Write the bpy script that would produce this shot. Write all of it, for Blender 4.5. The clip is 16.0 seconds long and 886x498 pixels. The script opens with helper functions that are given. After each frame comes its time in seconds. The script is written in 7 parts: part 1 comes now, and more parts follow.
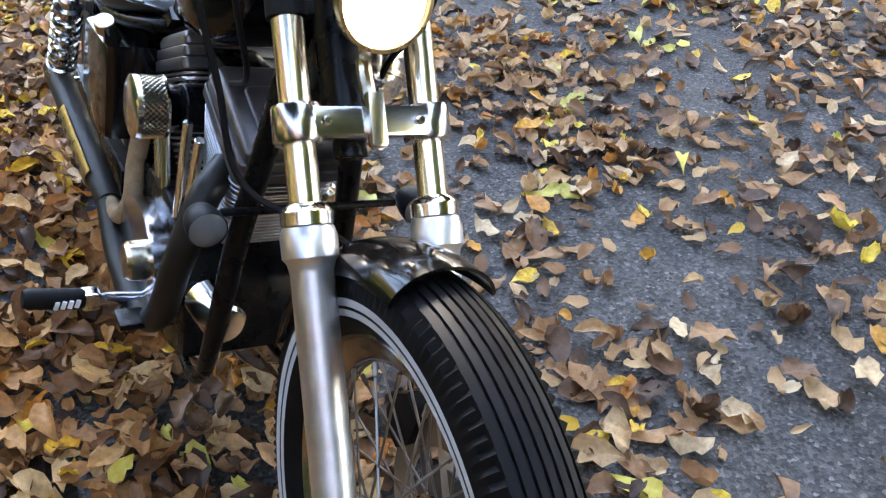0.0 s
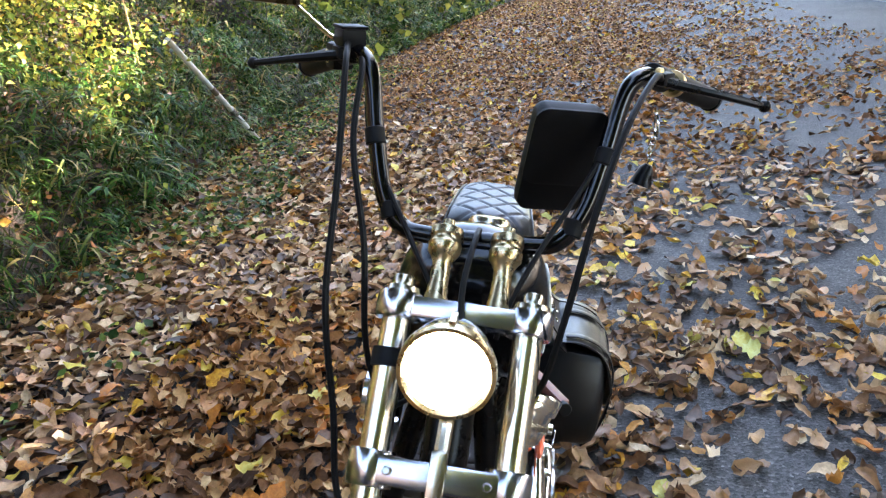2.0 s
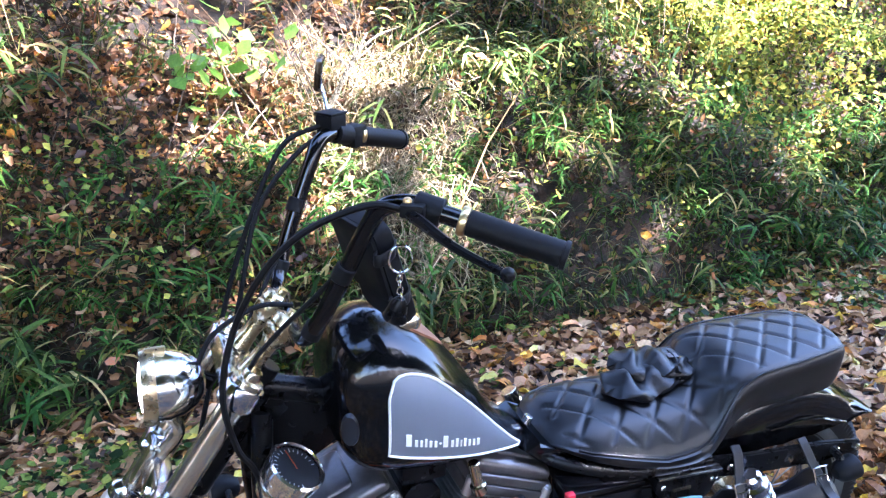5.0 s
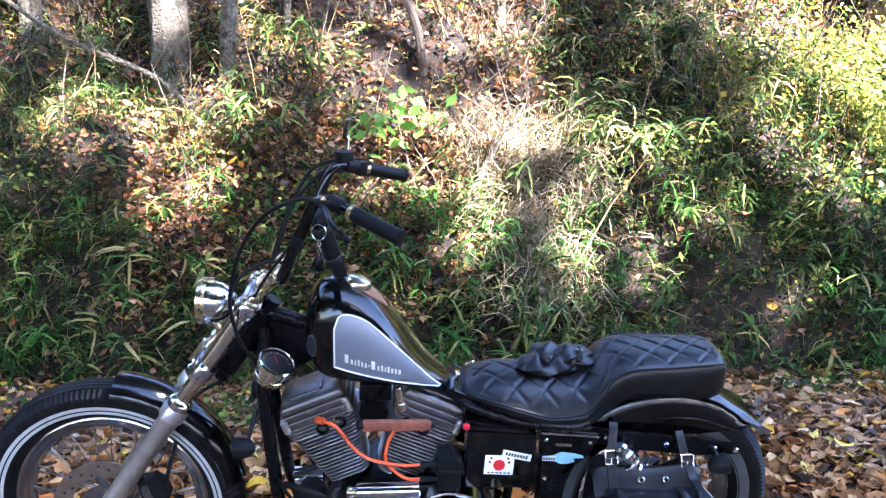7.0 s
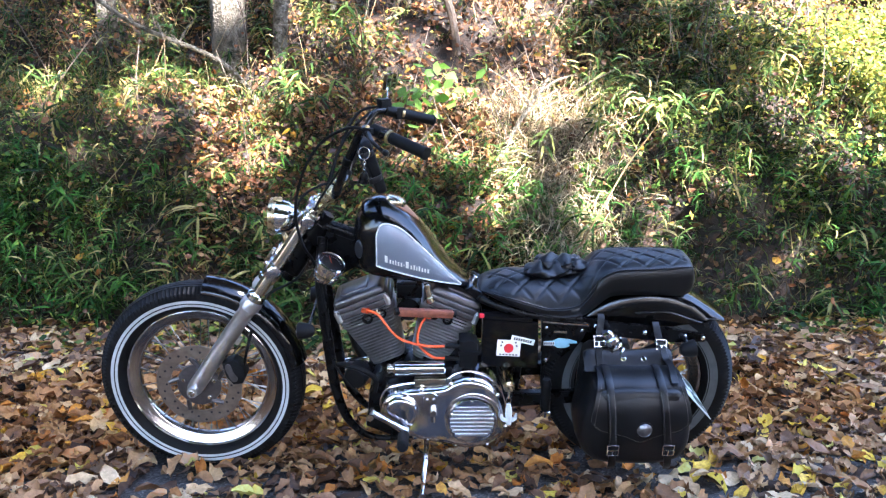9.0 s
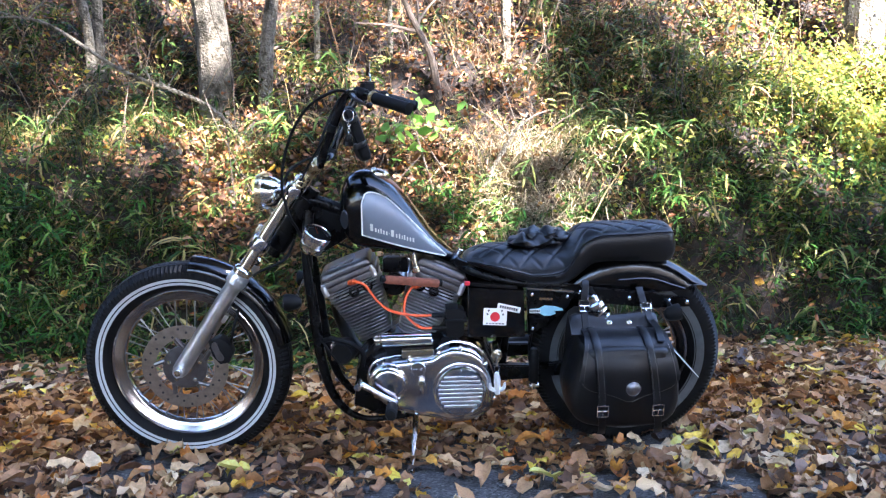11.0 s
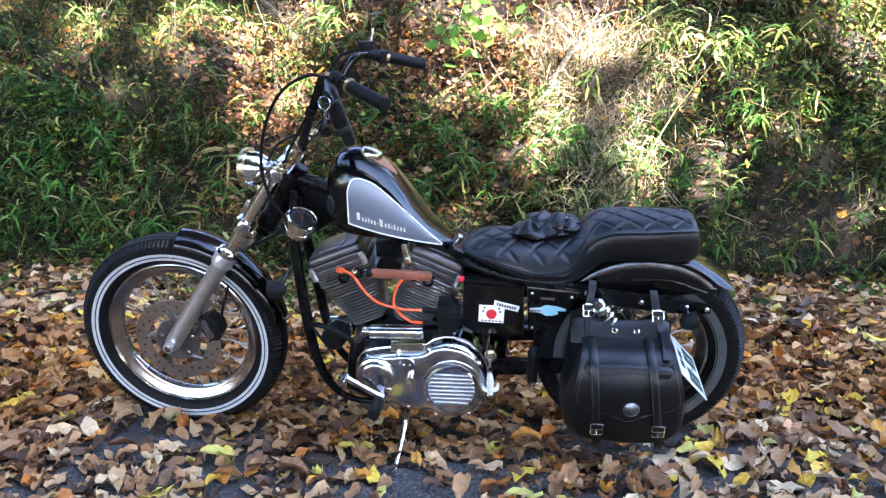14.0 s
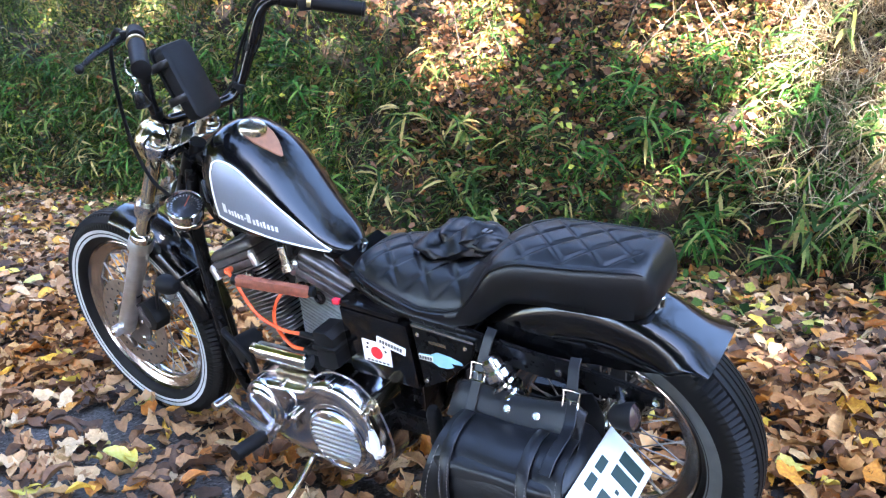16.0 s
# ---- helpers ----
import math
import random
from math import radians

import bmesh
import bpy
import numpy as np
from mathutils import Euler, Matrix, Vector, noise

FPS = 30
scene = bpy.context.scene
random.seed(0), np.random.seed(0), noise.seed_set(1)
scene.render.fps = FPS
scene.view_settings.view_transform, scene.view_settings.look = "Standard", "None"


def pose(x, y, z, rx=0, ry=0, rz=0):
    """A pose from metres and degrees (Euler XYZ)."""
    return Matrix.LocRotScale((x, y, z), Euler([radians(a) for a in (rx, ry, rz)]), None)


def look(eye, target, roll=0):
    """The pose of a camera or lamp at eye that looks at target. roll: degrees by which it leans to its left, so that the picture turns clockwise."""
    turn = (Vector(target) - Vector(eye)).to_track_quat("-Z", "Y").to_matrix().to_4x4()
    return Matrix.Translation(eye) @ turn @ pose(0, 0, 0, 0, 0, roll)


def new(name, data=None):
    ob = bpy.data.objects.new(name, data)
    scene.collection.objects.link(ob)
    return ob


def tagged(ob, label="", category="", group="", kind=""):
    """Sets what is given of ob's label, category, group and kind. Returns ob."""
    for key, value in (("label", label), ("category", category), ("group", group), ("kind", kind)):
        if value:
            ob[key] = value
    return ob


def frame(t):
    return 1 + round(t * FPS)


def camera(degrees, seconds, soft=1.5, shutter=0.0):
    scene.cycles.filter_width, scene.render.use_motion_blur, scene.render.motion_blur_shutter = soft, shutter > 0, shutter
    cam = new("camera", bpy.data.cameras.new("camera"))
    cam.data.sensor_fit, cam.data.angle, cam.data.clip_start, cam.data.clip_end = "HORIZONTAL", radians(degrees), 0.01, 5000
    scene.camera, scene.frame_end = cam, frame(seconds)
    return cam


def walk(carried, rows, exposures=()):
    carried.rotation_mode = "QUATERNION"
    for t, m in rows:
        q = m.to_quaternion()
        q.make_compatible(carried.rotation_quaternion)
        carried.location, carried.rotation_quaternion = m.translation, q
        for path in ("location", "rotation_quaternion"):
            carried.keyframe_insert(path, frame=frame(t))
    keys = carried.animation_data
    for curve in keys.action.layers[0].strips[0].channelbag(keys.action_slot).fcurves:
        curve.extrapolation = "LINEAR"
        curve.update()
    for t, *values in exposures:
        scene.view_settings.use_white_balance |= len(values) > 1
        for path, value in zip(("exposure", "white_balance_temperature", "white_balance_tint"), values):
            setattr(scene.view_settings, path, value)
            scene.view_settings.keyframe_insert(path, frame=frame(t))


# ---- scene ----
cam = camera(56.5, 16.0, soft=1.25)
PATH = [
    (0, -0.5534, 0.3906, 1.2114, 54.43, -1.05, -122.85),
    (0.5, -0.5251, 0.2757, 1.2481, 58.96, 0.63, -112.36),
    (1, -0.5618, 0.142, 1.2706, 63.75, 1.78, -102.72),
    (1.5, -0.6568, -0.0197, 1.3277, 67.9, 4.04, -94.37),
    (2, -0.62, -0.1489, 1.3429, 71.39, 6, -87.03),
    (2.5, -0.4926, -0.3177, 1.359, 74.43, 6.07, -78.24),
    (3, -0.4502, -0.5341, 1.3523, 76.35, 6.01, -68.97),
    (3.5, -0.4086, -0.7949, 1.3592, 76.16, 6.34, -59.43),
    (4, -0.1941, -0.9348, 1.329, 75.99, 5.23, -50.81),
    (4.5, -0.0248, -1.0935, 1.3131, 77.3, 4.57, -37.5),
    (5, 0.167, -1.3296, 1.3287, 78.31, 3.02, -25.8),
    (7.5, 0.6178, -2.4104, 1.2733, 83.41, -0.29, -5.93),
    (8, 0.6107, -2.5875, 1.2537, 79.23, 0.17, -5.03),
    (8.5, 0.5545, -2.7281, 1.213, 80.5, -0.2, -4.65),
    (9, 0.6043, -2.784, 1.1267, 82.85, -0.23, -4.34),
    (9.5, 0.5987, -2.8105, 0.9236, 86.14, 0.32, -4.67),
    (10, 0.6042, -2.8287, 0.7739, 88.15, 0.86, -5.15),
    (12.5, 0.594, -2.8593, 0.7289, 89.35, 1.16, -5.51),
    (13, 0.6611, -2.8044, 0.8355, 83.4, 1.97, -4.64),
    (13.5, 0.7855, -2.7569, 1.0877, 78, 1.16, -2.45),
    (14, 0.9485, -2.5914, 1.1692, 78.35, -0.39, 1.89),
    (14.5, 1.2027, -2.4054, 1.1839, 78.31, -0.25, 7.45),
    (15, 1.5349, -2.1759, 1.2123, 78.76, -1.98, 15.05),
    (15.5, 1.7661, -1.8483, 1.1877, 77.81, -1.59, 20.84),
    (16, 2.0192, -1.5801, 1.1681, 74.98, 1.22, 29.9),
]
EXPOSURES = [(0.0, 4.83, 7500, 16), (1.0, 4.55, 7450, 16), (2.5, 4.54, 7000, 15), (4.0, 4.52, 6200, 18), (5.0, 4.80, 5650, 23), (7.5, 4.52, 5600, 23), (9.0, 4.5, 5800, 19), (10.0, 4.3, 5750, 19), (12.5, 4.35, 5800, 19), (13.5, 4.62, 5950, 19), (15.0, 4.55, 6100, 19), (16.0, 5.03, 6100, 18)]
walk(cam, [(t, pose(x, y, z, rx, ry, rz)) for t, x, y, z, rx, ry, rz in PATH], EXPOSURES)

# ---- light: autumn sun over the added trees across the road, open sky above ----
SUN_FROM = Vector((0.45, -0.80, 0.62)).normalized()
SUN_POWER, SKY_POWER = 5.0, 0.10
world = bpy.data.worlds.new("sky")
scene.world = world
world.use_nodes = True
wn = world.node_tree
sky = wn.nodes.new("ShaderNodeTexSky")
sky.sky_type, sky.sun_disc = "NISHITA", False
sky.sun_elevation = math.asin(SUN_FROM.z)
sky.sun_rotation = math.atan2(SUN_FROM.x, SUN_FROM.y)
sky.air_density, sky.dust_density, sky.ozone_density = 1.1, 0.7, 1.8
wn.links.new(sky.outputs[0], wn.nodes["Background"].inputs[0])
wn.nodes["Background"].inputs[1].default_value = SKY_POWER
sun = new("sun", bpy.data.lights.new("sun", "SUN"))
sun.data.energy, sun.data.angle, sun.data.color = SUN_POWER, radians(0.53), (1.0, 0.94, 0.84)
sun.matrix_world = look(SUN_FROM * 30, (0, 0, 0))

# ---- materials ----
def graph(name):
    m = bpy.data.materials.new(name)
    m.use_nodes = True
    t = m.node_tree
    return m, t, t.nodes["Principled BSDF"]


def node(t, kind, **values):
    n = t.nodes.new(kind)
    for k, v in values.items():
        n.inputs[k.replace("_", " ")].default_value = v
    return n


def ramp(t, stops, source, constant=False):
    n = t.nodes.new("ShaderNodeValToRGB")
    n.color_ramp.interpolation = "CONSTANT" if constant else "LINEAR"
    e = n.color_ramp.elements
    while len(e) < len(stops):
        e.new(0.5)
    for i, (p, c) in enumerate(stops):
        e[i].position, e[i].color = p, (*c, 1)
    t.links.new(source, n.inputs[0])
    return n


def surface(name, base, rough, metal=0.0, vary=0.25, scale=25.0, fine=300.0, bump=0.05, depth=0.002, coat=0.0, dirt_or_tint=None, dirt_or_tint_at=0.62, rough_vary=0.15):
    """Colour mottled at two scales, roughness varied, fine relief."""
    m, t, b = graph(name)
    co = t.nodes.new("ShaderNodeTexCoord")
    big = node(t, "ShaderNodeTexNoise", Scale=scale, Detail=5.0, Roughness=0.6)
    small = node(t, "ShaderNodeTexNoise", Scale=fine, Detail=3.0)
    for n in (big, small):
        t.links.new(co.outputs["Object"], n.inputs["Vector"])
    dark = tuple(max(0.0, c * (1 - vary)) for c in base)
    light = tuple(min(1.0, c * (1 + vary)) for c in base)
    col = ramp(t, [(0.3, dark), (0.7, light)], big.outputs[0])
    out = col.outputs[0]
    if dirt_or_tint:
        mask = ramp(t, [(dirt_or_tint_at, (0, 0, 0)), (dirt_or_tint_at + 0.15, (1, 1, 1))], big.outputs[0])
        mix = t.nodes.new("ShaderNodeMix")
        mix.data_type = "RGBA"
        t.links.new(mask.outputs[0], mix.inputs[0])
        t.links.new(out, mix.inputs[6])
        mix.inputs[7].default_value = (*dirt_or_tint, 1)
        out = mix.outputs[2]
    t.links.new(out, b.inputs["Base Color"])
    r = node(t, "ShaderNodeMapRange", To_Min=max(0.02, rough - rough_vary * rough), To_Max=min(1, rough + rough_vary))
    t.links.new(big.outputs[0], r.inputs[0])
    t.links.new(r.outputs[0], b.inputs["Roughness"])
    b.inputs["Metallic"].default_value = metal
    b.inputs["Coat Weight"].default_value = coat
    b.inputs["Coat Roughness"].default_value = 0.03
    if bump:
        bp = node(t, "ShaderNodeBump", Strength=bump, Distance=depth)
        t.links.new(small.outputs[0], bp.inputs["Height"])
        t.links.new(bp.outputs[0], b.inputs["Normal"])
    return m


def foliage(name, stops, rough=0.5, through_light=0.35, spread=0.12, fine=90.0):
    """Leaves: one colour an island, mottled, some light passing through."""
    m, t, b = graph(name)
    geo = t.nodes.new("ShaderNodeNewGeometry")
    info = t.nodes.new("ShaderNodeObjectInfo")
    add = t.nodes.new("ShaderNodeMath")
    add.operation = "ADD"
    t.links.new(geo.outputs["Random Per Island"], add.inputs[0])
    t.links.new(info.outputs["Random"], add.inputs[1])
    fract = t.nodes.new("ShaderNodeMath")
    fract.operation = "FRACT"
    t.links.new(add.outputs[0], fract.inputs[0])
    co = t.nodes.new("ShaderNodeTexCoord")
    nz = node(t, "ShaderNodeTexNoise", Scale=fine, Detail=4.0, Roughness=0.65)
    t.links.new(co.outputs["Object"], nz.inputs["Vector"])
    jit = node(t, "ShaderNodeMath")
    jit.operation = "MULTIPLY_ADD"
    jit.inputs[1].default_value, jit.inputs[2].default_value = spread, -spread / 2
    t.links.new(nz.outputs[0], jit.inputs[0])
    add2 = t.nodes.new("ShaderNodeMath")
    add2.use_clamp = True
    t.links.new(fract.outputs[0], add2.inputs[0])
    t.links.new(jit.outputs[0], add2.inputs[1])
    col = ramp(t, stops, add2.outputs[0])
    shade = ramp(t, [(0.3, (0.6, 0.6, 0.6)), (0.65, (1.1, 1.1, 1.1))], nz.outputs[0])
    mul = t.nodes.new("ShaderNodeMix")
    mul.data_type, mul.blend_type = "RGBA", "MULTIPLY"
    mul.inputs[0].default_value = 0.8
    t.links.new(col.outputs[0], mul.inputs[6])
    t.links.new(shade.outputs[0], mul.inputs[7])
    t.links.new(mul.outputs[2], b.inputs["Base Color"])
    b.inputs["Roughness"].default_value = rough
    bp = node(t, "ShaderNodeBump", Strength=0.25, Distance=0.003)
    t.links.new(nz.outputs[0], bp.inputs["Height"])
    t.links.new(bp.outputs[0], b.inputs["Normal"])
    tr = t.nodes.new("ShaderNodeBsdfTranslucent")
    t.links.new(mul.outputs[2], tr.inputs[0])
    mx = t.nodes.new("ShaderNodeMixShader")
    mx.inputs[0].default_value = through_light
    t.links.new(b.outputs[0], mx.inputs[1])
    t.links.new(tr.outputs[0], mx.inputs[2])
    t.links.new(mx.outputs[0], t.nodes["Material Output"].inputs[0])
    return m


black_paint = surface("black_gloss_paint", (0.0025, 0.0025, 0.003), 0.045, coat=0.0, vary=0.2, bump=0.0)
frame_black = surface("black_frame_enamel", (0.004, 0.004, 0.0045), 0.22, coat=0.0, vary=0.3, bump=0.02, dirt_or_tint=(0.02, 0.017, 0.014), dirt_or_tint_at=0.68)
chrome = surface("chrome", (0.78, 0.77, 0.74), 0.06, metal=1.0, vary=0.06, scale=18, bump=0.0)
# fork chrome: the gold of reflected leaves is put into the base colour
fork_chrome = surface("fork_chrome_gold_reflection", (0.80, 0.74, 0.60), 0.12, metal=1.0, vary=0.08, scale=18, bump=0.0)
aged_chrome = surface("aged_chrome", (0.62, 0.55, 0.42), 0.15, metal=1.0, vary=0.15, scale=35, bump=0.03, dirt_or_tint=(0.25, 0.19, 0.13), dirt_or_tint_at=0.64)
polished = surface("polished_aluminium", (0.56, 0.56, 0.60), 0.15, metal=1.0, vary=0.08, scale=9, fine=500, bump=0.01, rough_vary=0.04)
satin = surface("satin_aluminium", (0.70, 0.70, 0.71), 0.32, metal=1.0, vary=0.12, scale=30, bump=0.04)
cast_grey = surface("grey_crinkle_metal", (0.125, 0.115, 0.115), 0.30, metal=0.75, vary=0.2, scale=40, fine=900, bump=0.15, depth=0.001)
fin_metal = surface("finned_cylinder_metal", (0.50, 0.50, 0.52), 0.28, metal=0.95, vary=0.2, scale=30, bump=0.06)
brass = surface("brass", (0.62, 0.46, 0.22), 0.25, metal=1.0, vary=0.18, scale=60, bump=0.03)
riser_metal = surface("brassy_riser_metal", (0.55, 0.44, 0.26), 0.22, metal=1.0, vary=0.15, scale=50, bump=0.02)
# rim chrome: brown and dark reflections of the surroundings put into its colour
rim_metal = surface("rim_chrome_brown_reflection", (0.48, 0.45, 0.43), 0.12, metal=1.0, vary=0.18, scale=16, bump=0.02, dirt_or_tint=(0.20, 0.15, 0.11), dirt_or_tint_at=0.62)
spoke_steel = surface("dull_spoke_steel", (0.26, 0.24, 0.22), 0.30, metal=1.0, vary=0.2, scale=40, bump=0.0)
mirror_back = surface("brown_black_mirror_back", (0.045, 0.030, 0.014), 0.22, metal=0.5, vary=0.3, scale=30, bump=0.0)
concho_steel = surface("dark_worn_steel", (0.22, 0.22, 0.24), 0.3, metal=1.0, vary=0.2, scale=60, bump=0.05)
rubber = surface("black_rubber", (0.006, 0.006, 0.0065), 0.5, vary=0.25, scale=40, bump=0.12, depth=0.001)
tyre_rubber = surface("tyre_rubber", (0.0055, 0.0055, 0.006), 0.5, vary=0.3, scale=20, fine=400, bump=0.15, depth=0.001, dirt_or_tint=(0.014, 0.013, 0.011), dirt_or_tint_at=0.66)
whitewall = surface("whitewall_rubber", (0.46, 0.47, 0.47), 0.6, vary=0.1, scale=30, bump=0.05, dirt_or_tint=(0.3, 0.27, 0.23), dirt_or_tint_at=0.62)
grey_wall = surface("grey_sidewall_rubber", (0.07, 0.076, 0.076), 0.6, vary=0.2, scale=30, bump=0.05, dirt_or_tint=(0.05, 0.045, 0.04), dirt_or_tint_at=0.6)
leather = surface("black_leather", (0.0035, 0.0035, 0.0045), 0.33, vary=0.25, scale=18, fine=420, bump=0.22, depth=0.0015)
seat_vinyl = surface("black_seat_vinyl", (0.004, 0.004, 0.0048), 0.33, vary=0.2, scale=14, fine=500, bump=0.12, depth=0.001)
cream_thread = surface("cream_stitching", (0.15, 0.14, 0.125), 0.7, vary=0.15)
silver_panel = surface("silver_grey_tank_paint", (0.20, 0.225, 0.275), 0.34, metal=0.4, vary=0.05, scale=8, coat=0.5, bump=0.0)
cream_line = surface("cream_pinstripe", (0.78, 0.77, 0.72), 0.4, vary=0.05, bump=0.0)
disc_steel = surface("brake_disc_steel", (0.33, 0.27, 0.22), 0.34, metal=0.9, vary=0.2, scale=45, bump=0.05)
orange_lead = surface("orange_silicone", (0.75, 0.10, 0.02), 0.42, vary=0.1, bump=0.0)
red_leather = surface("red_brown_leather", (0.22, 0.065, 0.035), 0.5, vary=0.3, scale=60, bump=0.2)
tan_leather = surface("tan_leather", (0.23, 0.095, 0.045), 0.5, vary=0.2, scale=60, bump=0.15)
wrap_cloth = surface("tan_exhaust_wrap", (0.26, 0.17, 0.09), 0.8, vary=0.3, scale=60, bump=0.3)
burnt_pipe = surface("dark_burnt_pipe", (0.02, 0.018, 0.016), 0.45, metal=0.6, vary=0.4, scale=20, bump=0.08)
white_sticker = surface("white_sticker", (0.75, 0.75, 0.73), 0.4, vary=0.05, bump=0.0)
red_ink = surface("red_ink", (0.55, 0.02, 0.03), 0.4, vary=0.06, bump=0.0)
blue_ink = surface("light_blue_ink", (0.28, 0.55, 0.68), 0.4, vary=0.1, bump=0.0)
dark_ink = surface("dark_ink", (0.03, 0.03, 0.035), 0.5, vary=0.1, bump=0.0)
green_ink = surface("dark_green_ink", (0.004, 0.020, 0.015), 0.4, vary=0.1, bump=0.0)
plate_white = surface("white_plate_enamel", (0.58, 0.60, 0.56), 0.35, vary=0.05, bump=0.0)
red_plastic = surface("red_plastic", (0.55, 0.02, 0.04), 0.35, vary=0.1, bump=0.0)
badge_grey = surface("dark_blue_grey_badge", (0.012, 0.015, 0.021), 0.3, vary=0.1, bump=0.0)
dark_lens = surface("dark_lamp_lens", (0.05, 0.03, 0.028), 0.12, vary=0.1, bump=0.0, coat=0.6)
smoke_lens = surface("grey_lamp_lens", (0.10, 0.105, 0.11), 0.15, vary=0.1, bump=0.0, coat=0.6)
dial_face = surface("black_dial", (0.02, 0.02, 0.022), 0.4, vary=0.1, bump=0.0)
mirror_glass, _t, _b = graph("mirror_glass")
_b.inputs["Base Color"].default_value, _b.inputs["Metallic"].default_value, _b.inputs["Roughness"].default_value = (0.85, 0.86, 0.86, 1), 1.0, 0.02
clear_glass, _t, _b = graph("clear_glass")
_b.inputs["Transmission Weight"].default_value, _b.inputs["Roughness"].default_value, _b.inputs["IOR"].default_value = 1.0, 0.02, 1.45
for _m, _s in ((rubber, 0.14), (tyre_rubber, 0.14), (leather, 0.36), (seat_vinyl, 0.40), (frame_black, 0.16), (black_paint, 0.42)):
    _m.node_tree.nodes["Principled BSDF"].inputs["Specular IOR Level"].default_value = _s
lit_lens, _t, _b = graph("lit_headlamp_lens")
_b.inputs["Emission Color"].default_value, _b.inputs["Emission Strength"].default_value = (1.0, 0.97, 0.92, 1), 9.0

FALLEN = [(0.0, (0.042, 0.022, 0.013)), (0.13, (0.115, 0.058, 0.030)), (0.29, (0.23, 0.115, 0.054)), (0.45, (0.37, 0.19, 0.083)), (0.62, (0.48, 0.265, 0.118)),
          (0.76, (0.60, 0.385, 0.19)), (0.845, (0.68, 0.50, 0.30)), (0.88, (0.50, 0.17, 0.036)), (0.935, (0.62, 0.29, 0.048)), (0.97, (0.82, 0.58, 0.065)), (1.0, (0.55, 0.52, 0.15))]
fallen_leaf_mat = foliage("fallen_leaves", FALLEN, rough=0.55, through_light=0.12, spread=0.07, fine=70)
fallen_leaf_mat.node_tree.nodes["Principled BSDF"].inputs["Specular IOR Level"].default_value = 0.35
verge_leaf_mat = foliage("verge_leaves", [(p, (r * 0.90, g * 0.76, b * 0.58)) for p, (r, g, b) in FALLEN], rough=0.55, through_light=0.12, spread=0.07, fine=70)
verge_leaf_mat.node_tree.nodes["Principled BSDF"].inputs["Specular IOR Level"].default_value = 0.16
bank_leaf_mat = foliage("rotting_bank_leaves", [(p, (r * 0.56, g * 0.46, b * 0.42)) for p, (r, g, b) in FALLEN], rough=0.6, through_light=0.10, spread=0.07, fine=70)
bamboo_mat = foliage("bamboo_grass_leaves", [(0.0, (0.009, 0.020, 0.006)), (0.32, (0.028, 0.058, 0.014)), (0.58, (0.070, 0.118, 0.028)), (0.78, (0.16, 0.19, 0.045)), (0.88, (0.24, 0.18, 0.065)), (1.0, (0.42, 0.32, 0.13))], rough=0.34, through_light=0.22)
bamboo_green = foliage("fresh_bamboo_grass_leaves", [(0.0, (0.012, 0.040, 0.009)), (0.45, (0.032, 0.098, 0.018)), (0.8, (0.075, 0.170, 0.030)), (0.94, (0.15, 0.22, 0.05)), (1.0, (0.34, 0.27, 0.12))], rough=0.34, through_light=0.22)
ivy_mat = foliage("green_ivy_leaves", [(0.0, (0.009, 0.021, 0.006)), (0.45, (0.038, 0.080, 0.017)), (0.75, (0.13, 0.185, 0.036)), (1.0, (0.40, 0.37, 0.07))], rough=0.38, through_light=0.25)
yellow_mat = foliage("yellow_green_leaves", [(0.0, (0.075, 0.12, 0.026)), (0.40, (0.19, 0.24, 0.045)), (0.75, (0.36, 0.35, 0.065)), (0.93, (0.50, 0.39, 0.07)), (1.0, (0.45, 0.22, 0.05))], rough=0.45, through_light=0.45)
crown_mat = foliage("yellowing_crown_leaves", [(0.0, (0.020, 0.036, 0.012)), (0.5, (0.050, 0.075, 0.022)), (0.85, (0.11, 0.12, 0.03)), (1.0, (0.20, 0.14, 0.03))], rough=0.5, through_light=0.3)
ivy_bright = foliage("bright_green_leaves", [(0.0, (0.10, 0.24, 0.03)), (1.0, (0.24, 0.42, 0.07))], rough=0.4, through_light=0.45)
straw_mat = foliage("dry_grass", [(0.0, (0.045, 0.026, 0.012)), (0.5, (0.14, 0.085, 0.038)), (1.0, (0.36, 0.25, 0.12))], rough=0.7, through_light=0.2)
pale_straw = foliage("pale_dry_straw", [(0.0, (0.14, 0.10, 0.055)), (0.5, (0.34, 0.26, 0.15)), (1.0, (0.58, 0.48, 0.31))], rough=0.7, through_light=0.2)
pale_bark = surface("pale_bark", (0.20, 0.17, 0.125), 0.88, vary=0.6, scale=11, fine=60, bump=1.0, depth=0.03, dirt_or_tint=(0.045, 0.038, 0.022), dirt_or_tint_at=0.46)
dark_bark = surface("dark_bark", (0.10, 0.075, 0.055), 0.9, vary=0.4, scale=9, fine=60, bump=0.6, depth=0.012)
pole_paint = surface("weathered_white_pole", (0.55, 0.55, 0.52), 0.6, vary=0.2, scale=12, bump=0.1)
rock_mat = surface("mossy_rock", (0.13, 0.115, 0.09), 0.85, vary=0.35, scale=12, fine=60, bump=0.5, depth=0.01, dirt_or_tint=(0.06, 0.09, 0.03), dirt_or_tint_at=0.52)
kerb_mat = surface("pale_concrete", (0.38, 0.37, 0.35), 0.85, vary=0.2, scale=4, fine=80, bump=0.2, depth=0.004)


for _m in (bamboo_mat, bamboo_green, ivy_mat, yellow_mat):
    _m.node_tree.nodes["Principled BSDF"].inputs["Specular IOR Level"].default_value = 0.06


